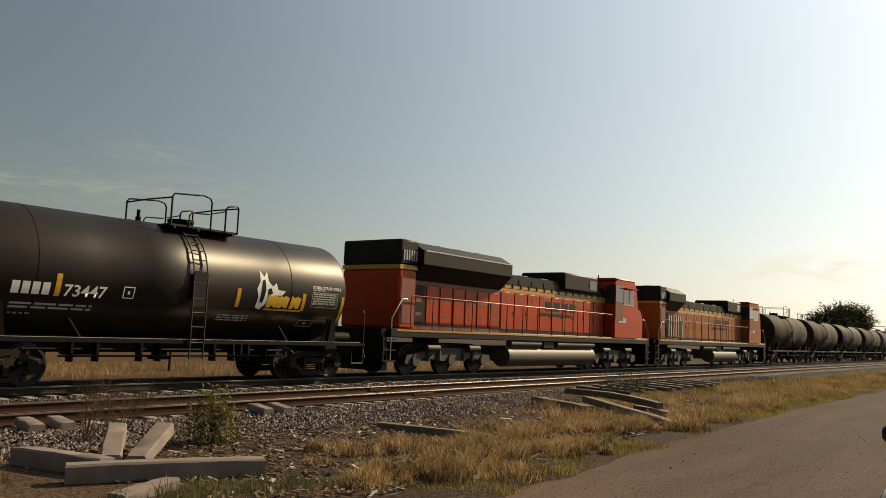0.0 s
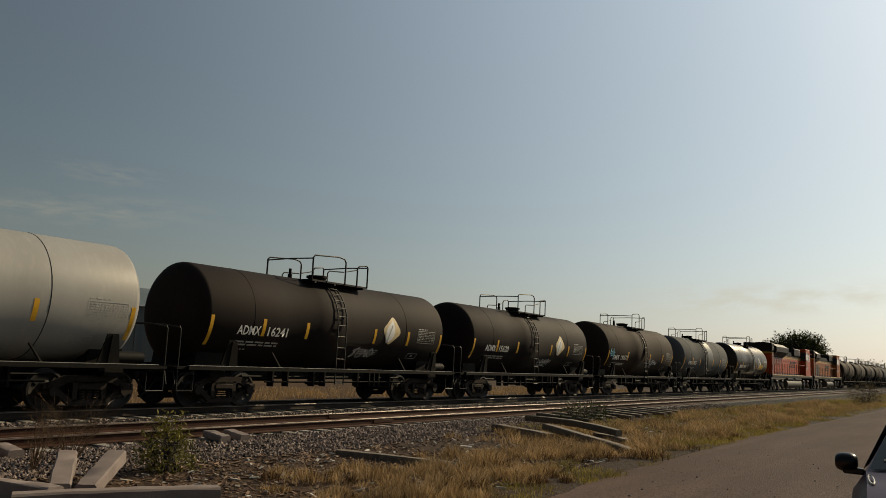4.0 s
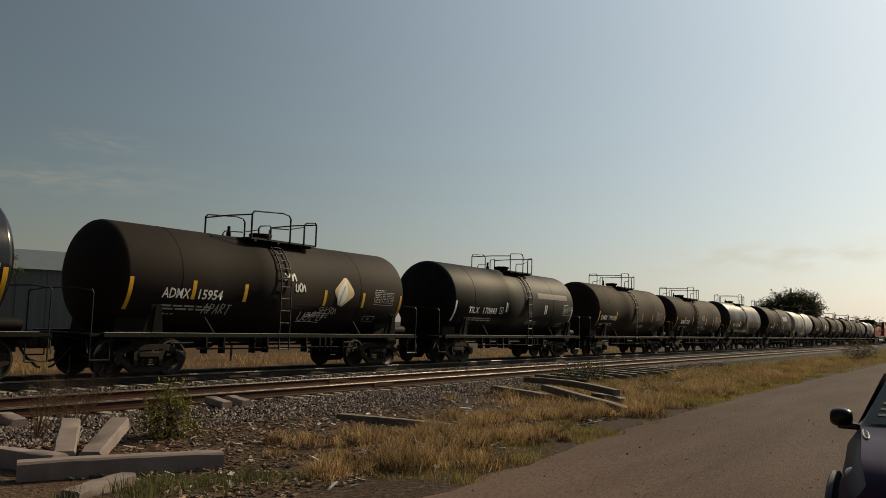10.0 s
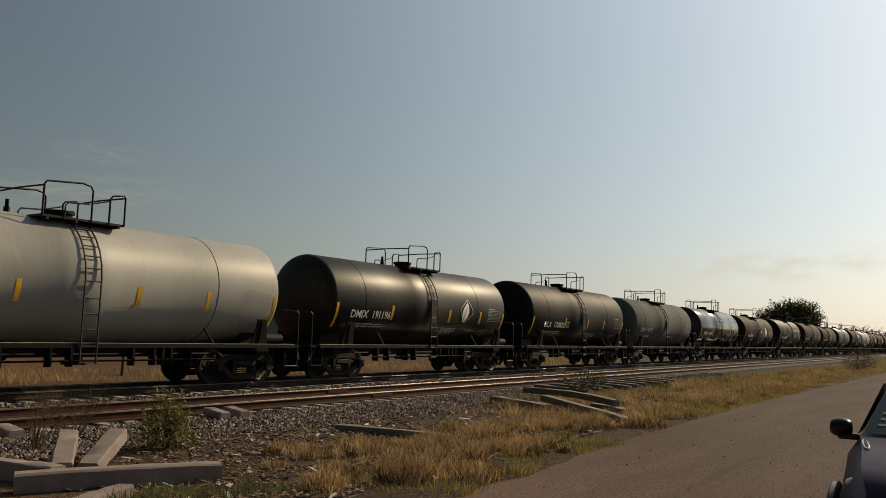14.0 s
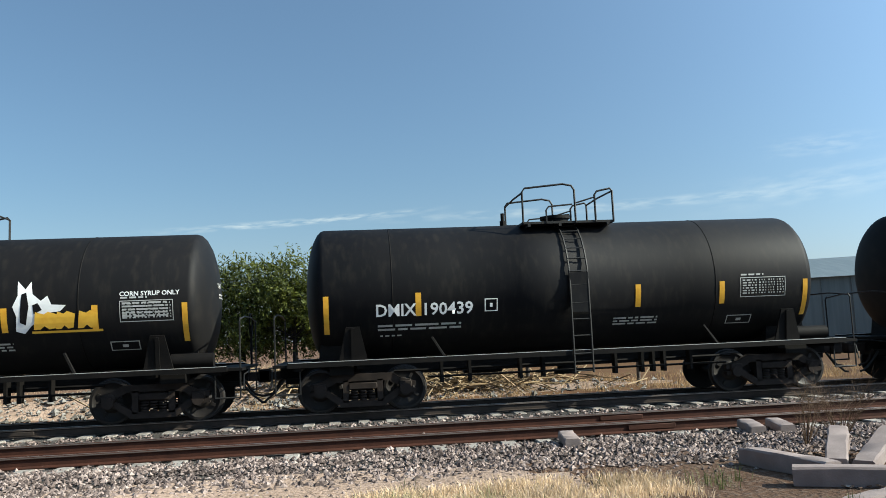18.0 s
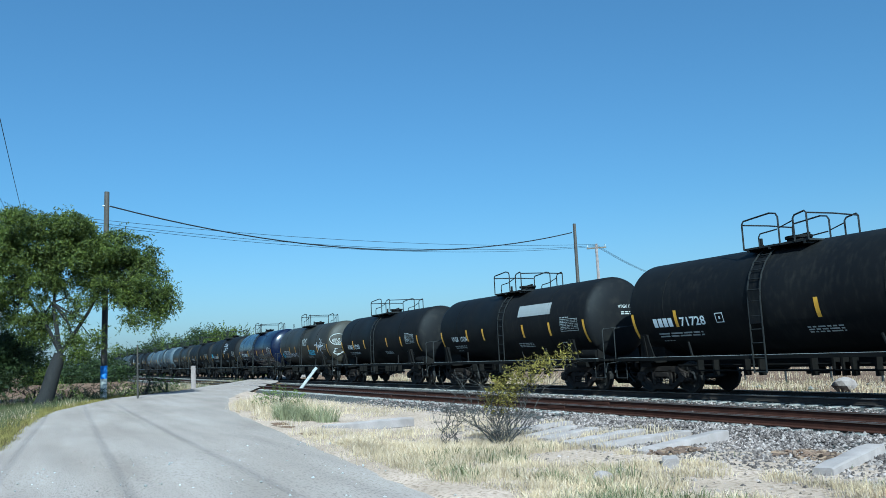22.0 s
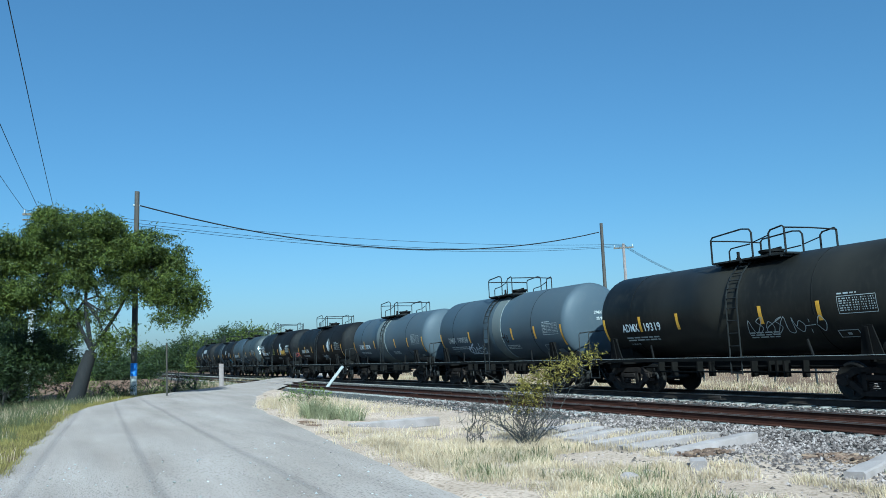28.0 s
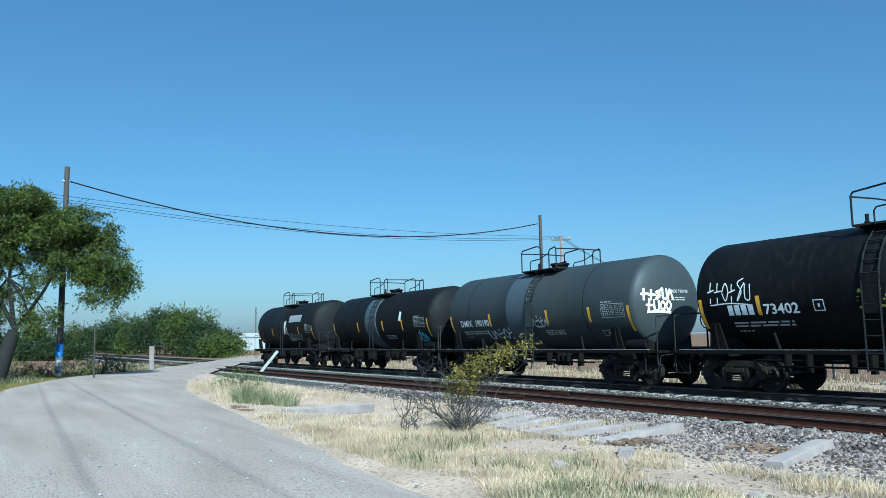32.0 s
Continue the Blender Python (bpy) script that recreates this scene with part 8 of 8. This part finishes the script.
for s in (-1, 1):
    part("side_window", Geo().add([(0.35, s * 0.835, 0.94), (-1.4, s * 0.84, 0.97), (-1.35, s * 0.66, 1.3), (-0.1, s * 0.68, 1.36)], [(0, 1, 2, 3)]), CAR_GLASS, car)
    part("mirror", Geo().lathe([(-0.08 * math.cos(a), 0.074 * math.sin(a) ** 0.45 + 0.002) for a in [k * math.pi / 10 for k in range(11)]], 14, pose(0.51, s * 0.925, 1.01, 0, 0, 90)).box(0.47, 0.55, min(s * 0.8, s * 0.95), max(s * 0.8, s * 0.95), 0.92, 0.97, cut=0.012), MIRROR_BLACK, car, "black door mirror")
    lamp = Geo().lathe([(-0.3 * math.cos(a), 0.11 * math.sin(a) + 0.002) for a in [k * math.pi / 8 for k in range(9)]], 14, pose(1.76, s * 0.56, 0.68, 0, 10, -45 * s))
    lamp = part("headlamp", lamp, LAMP_GLASS, car, "clear swept-back headlamp")
    part("bulb_bowl", Geo().lathe([(-0.05, 0.01), (-0.04, 0.07), (0.02, 0.075), (0.03, 0.01)], 14, pose(1.84, s * 0.61, 0.68, 0, 0, -30 * s)), PLASTIC, lamp)
    part("wheel_arch", Geo().tube([(1.32 + 0.36 * math.cos(a), s * 0.862, 0.315 + 0.36 * math.sin(a)) for a in [k * math.pi / 10 for k in range(11)]], 0.03, 6), PLASTIC, car)
    for x in (1.32, -1.28):
        w = part("wheel", Geo().lathe([(-0.1, 0.2), (-0.1, 0.3), (-0.07, 0.315), (0.07, 0.315), (0.1, 0.3), (0.1, 0.2)], 24, pose(x, s * 0.78, 0.315, 0, 0, 90)), TYRE, car)
        part("rim", Geo().lathe([(-0.105, 0.03), (-0.105, 0.05), (-0.1, 0.19), (0.1, 0.19), (0.105, 0.05), (0.105, 0.03)], 18, pose(x, s * 0.785, 0.315, 0, 0, 90)), GALV, w)
part("grille", Geo().box(2.06, 2.1, -0.42, 0.42, 0.34, 0.52, cut=0.012), PLASTIC, car)
part("wiper", Geo().tube([(0.84, 0.5, 1.0), (0.72, -0.1, 1.07)], 0.01, 5), PLASTIC, car)
for k in range(3):
    part("bonnet_trim", Geo().box(0.86 + k * 0.09, 0.92 + k * 0.09, 0.6, 0.66, 0.965, 0.985, cut=0.004), GALV, car, "small chrome letters as plain bars")


# ---- thin high cloud ----
def cloud(az0, el0, az1, el1, width, thick, seed, stretch):
    """A streak of cirrus far off, its sunlit white given off as emission; its edges fade."""
    m = bpy.data.materials.new("thin_cloud")
    m.use_nodes = True
    n, link = m.node_tree.nodes, m.node_tree.links.new
    glow, clear, mix = n.new("ShaderNodeEmission"), n.new("ShaderNodeBsdfTransparent"), n.new("ShaderNodeMixShader")
    glow.inputs["Color"].default_value, glow.inputs["Strength"].default_value = (1, 0.98, 0.95, 1), 0.55
    tc, mp, tex, sep, edge_f, thin_f, prod = (n.new(k) for k in ("ShaderNodeTexCoord", "ShaderNodeMapping", "ShaderNodeTexNoise", "ShaderNodeSeparateXYZ", "ShaderNodeMath", "ShaderNodeMapRange", "ShaderNodeMath"))
    link(tc.outputs["UV"], mp.inputs["Vector"])
    mp.inputs["Scale"].default_value, mp.inputs["Location"].default_value = stretch, (seed, seed * 2, 0)
    link(mp.outputs["Vector"], tex.inputs["Vector"])
    tex.inputs["Scale"].default_value, tex.inputs["Detail"].default_value = 3.0, 5.0
    thin_f.inputs["From Min"].default_value, thin_f.inputs["From Max"].default_value, thin_f.inputs["To Max"].default_value = 0.4, 0.75, thick
    link(tex.outputs["Fac"], thin_f.inputs["Value"])
    link(tc.outputs["UV"], sep.inputs[0])
    # a soft hump across the streak and along it
    hump = []
    for axis in ("X", "Y"):
        pp = n.new("ShaderNodeMath")
        pp.operation = "PINGPONG"
        pp.inputs[1].default_value = 0.5
        link(sep.outputs[axis], pp.inputs[0])
        sm = n.new("ShaderNodeMapRange")
        sm.interpolation_type = "SMOOTHSTEP"
        sm.inputs["From Max"].default_value = 0.45
        link(pp.outputs[0], sm.inputs["Value"])
        hump.append(sm.outputs["Result"])
    edge_f.operation = prod.operation = "MULTIPLY"
    link(hump[0], edge_f.inputs[0])
    link(hump[1], edge_f.inputs[1])
    link(edge_f.outputs[0], prod.inputs[0])
    link(thin_f.outputs["Result"], prod.inputs[1])
    link(prod.outputs[0], mix.inputs["Fac"])
    link(clear.outputs[0], mix.inputs[1])
    link(glow.outputs[0], mix.inputs[2])
    link(mix.outputs[0], n["Material Output"].inputs["Surface"])
    k, d = 24, 2900.0
    v, uv = [], []
    for i in range(k + 1):
        f = i / k
        az, el = radians(az0 + (az1 - az0) * f), el0 + (el1 - el0) * f
        for side in (0, 1):
            e = radians(el + (side - 0.5) * width)
            v.append((math.sin(az) * math.cos(e) * d, math.cos(az) * math.cos(e) * d, 1.6 + math.sin(e) * d))
            uv.append((f, side))
    me = bpy.data.meshes.new("cloud")
    faces = [(2 * i, 2 * i + 2, 2 * i + 3, 2 * i + 1) for i in range(k)]
    me.from_pydata(v, [], faces)
    lay = me.uv_layers.new(name="uv")
    for loop in me.loops:
        lay.data[loop.index].uv = uv[loop.vertex_index]
    me.materials.append(m)
    ob = tagged(new("backdrop_cloud", me), "thin white streak of high cloud", "cloud", kind="structure")
    ob.visible_shadow = False
    return ob


cloud(-16.5, 7.5, 9.0, 9.1, 0.7, 0.42, 1, (6, 1, 1))
cloud(-4, 8.3, 42, 8.5, 1.0, 0.25, 2, (8, 1, 1))
cloud(22, 8.0, 42, 9.2, 3.2, 0.16, 3, (3, 2, 1))
cloud(28, 11.2, 37, 11.0, 2.0, 0.16, 4, (2, 2, 1))
cloud(66, 4.4, 92, 5.6, 3.0, 0.5, 5, (3, 1, 1))


# ---- what moves ----
def motions():
    for ob, u in TRAIN:
        walk(ob, [(t, pose(u + s, TRACK_Y, RAIL_Z)) for t, s in RUN])
    # wheels roll: one row a thirtieth of a second
    keyed = {}
    ts, ss = [t for t, s in RUN], [s for t, s in RUN]
    for ob, u in TRAIN:
        for o in ob.children_recursive:
            if kind_of(o) != "wheelset":
                continue
            x, y, z = o.matrix_basis.translation
            r = 0.457 if z < 0.5 else 0.53
            key = (round(x, 2), round(z, 2))
            if key not in keyed:
                walk(o, [(f / FPS, Matrix.Translation((x, y, z)) @ Matrix.Rotation(float(np.interp(f / FPS, ts, ss)) / r, 4, "Y")) for f in range(0, 32 * FPS + 1)])
                keyed[key] = o
            else:
                o.rotation_mode = "QUATERNION"
                data = o.animation_data_create()
                data.action = keyed[key].animation_data.action
                data.action_slot = keyed[key].animation_data.action_slot


motions()
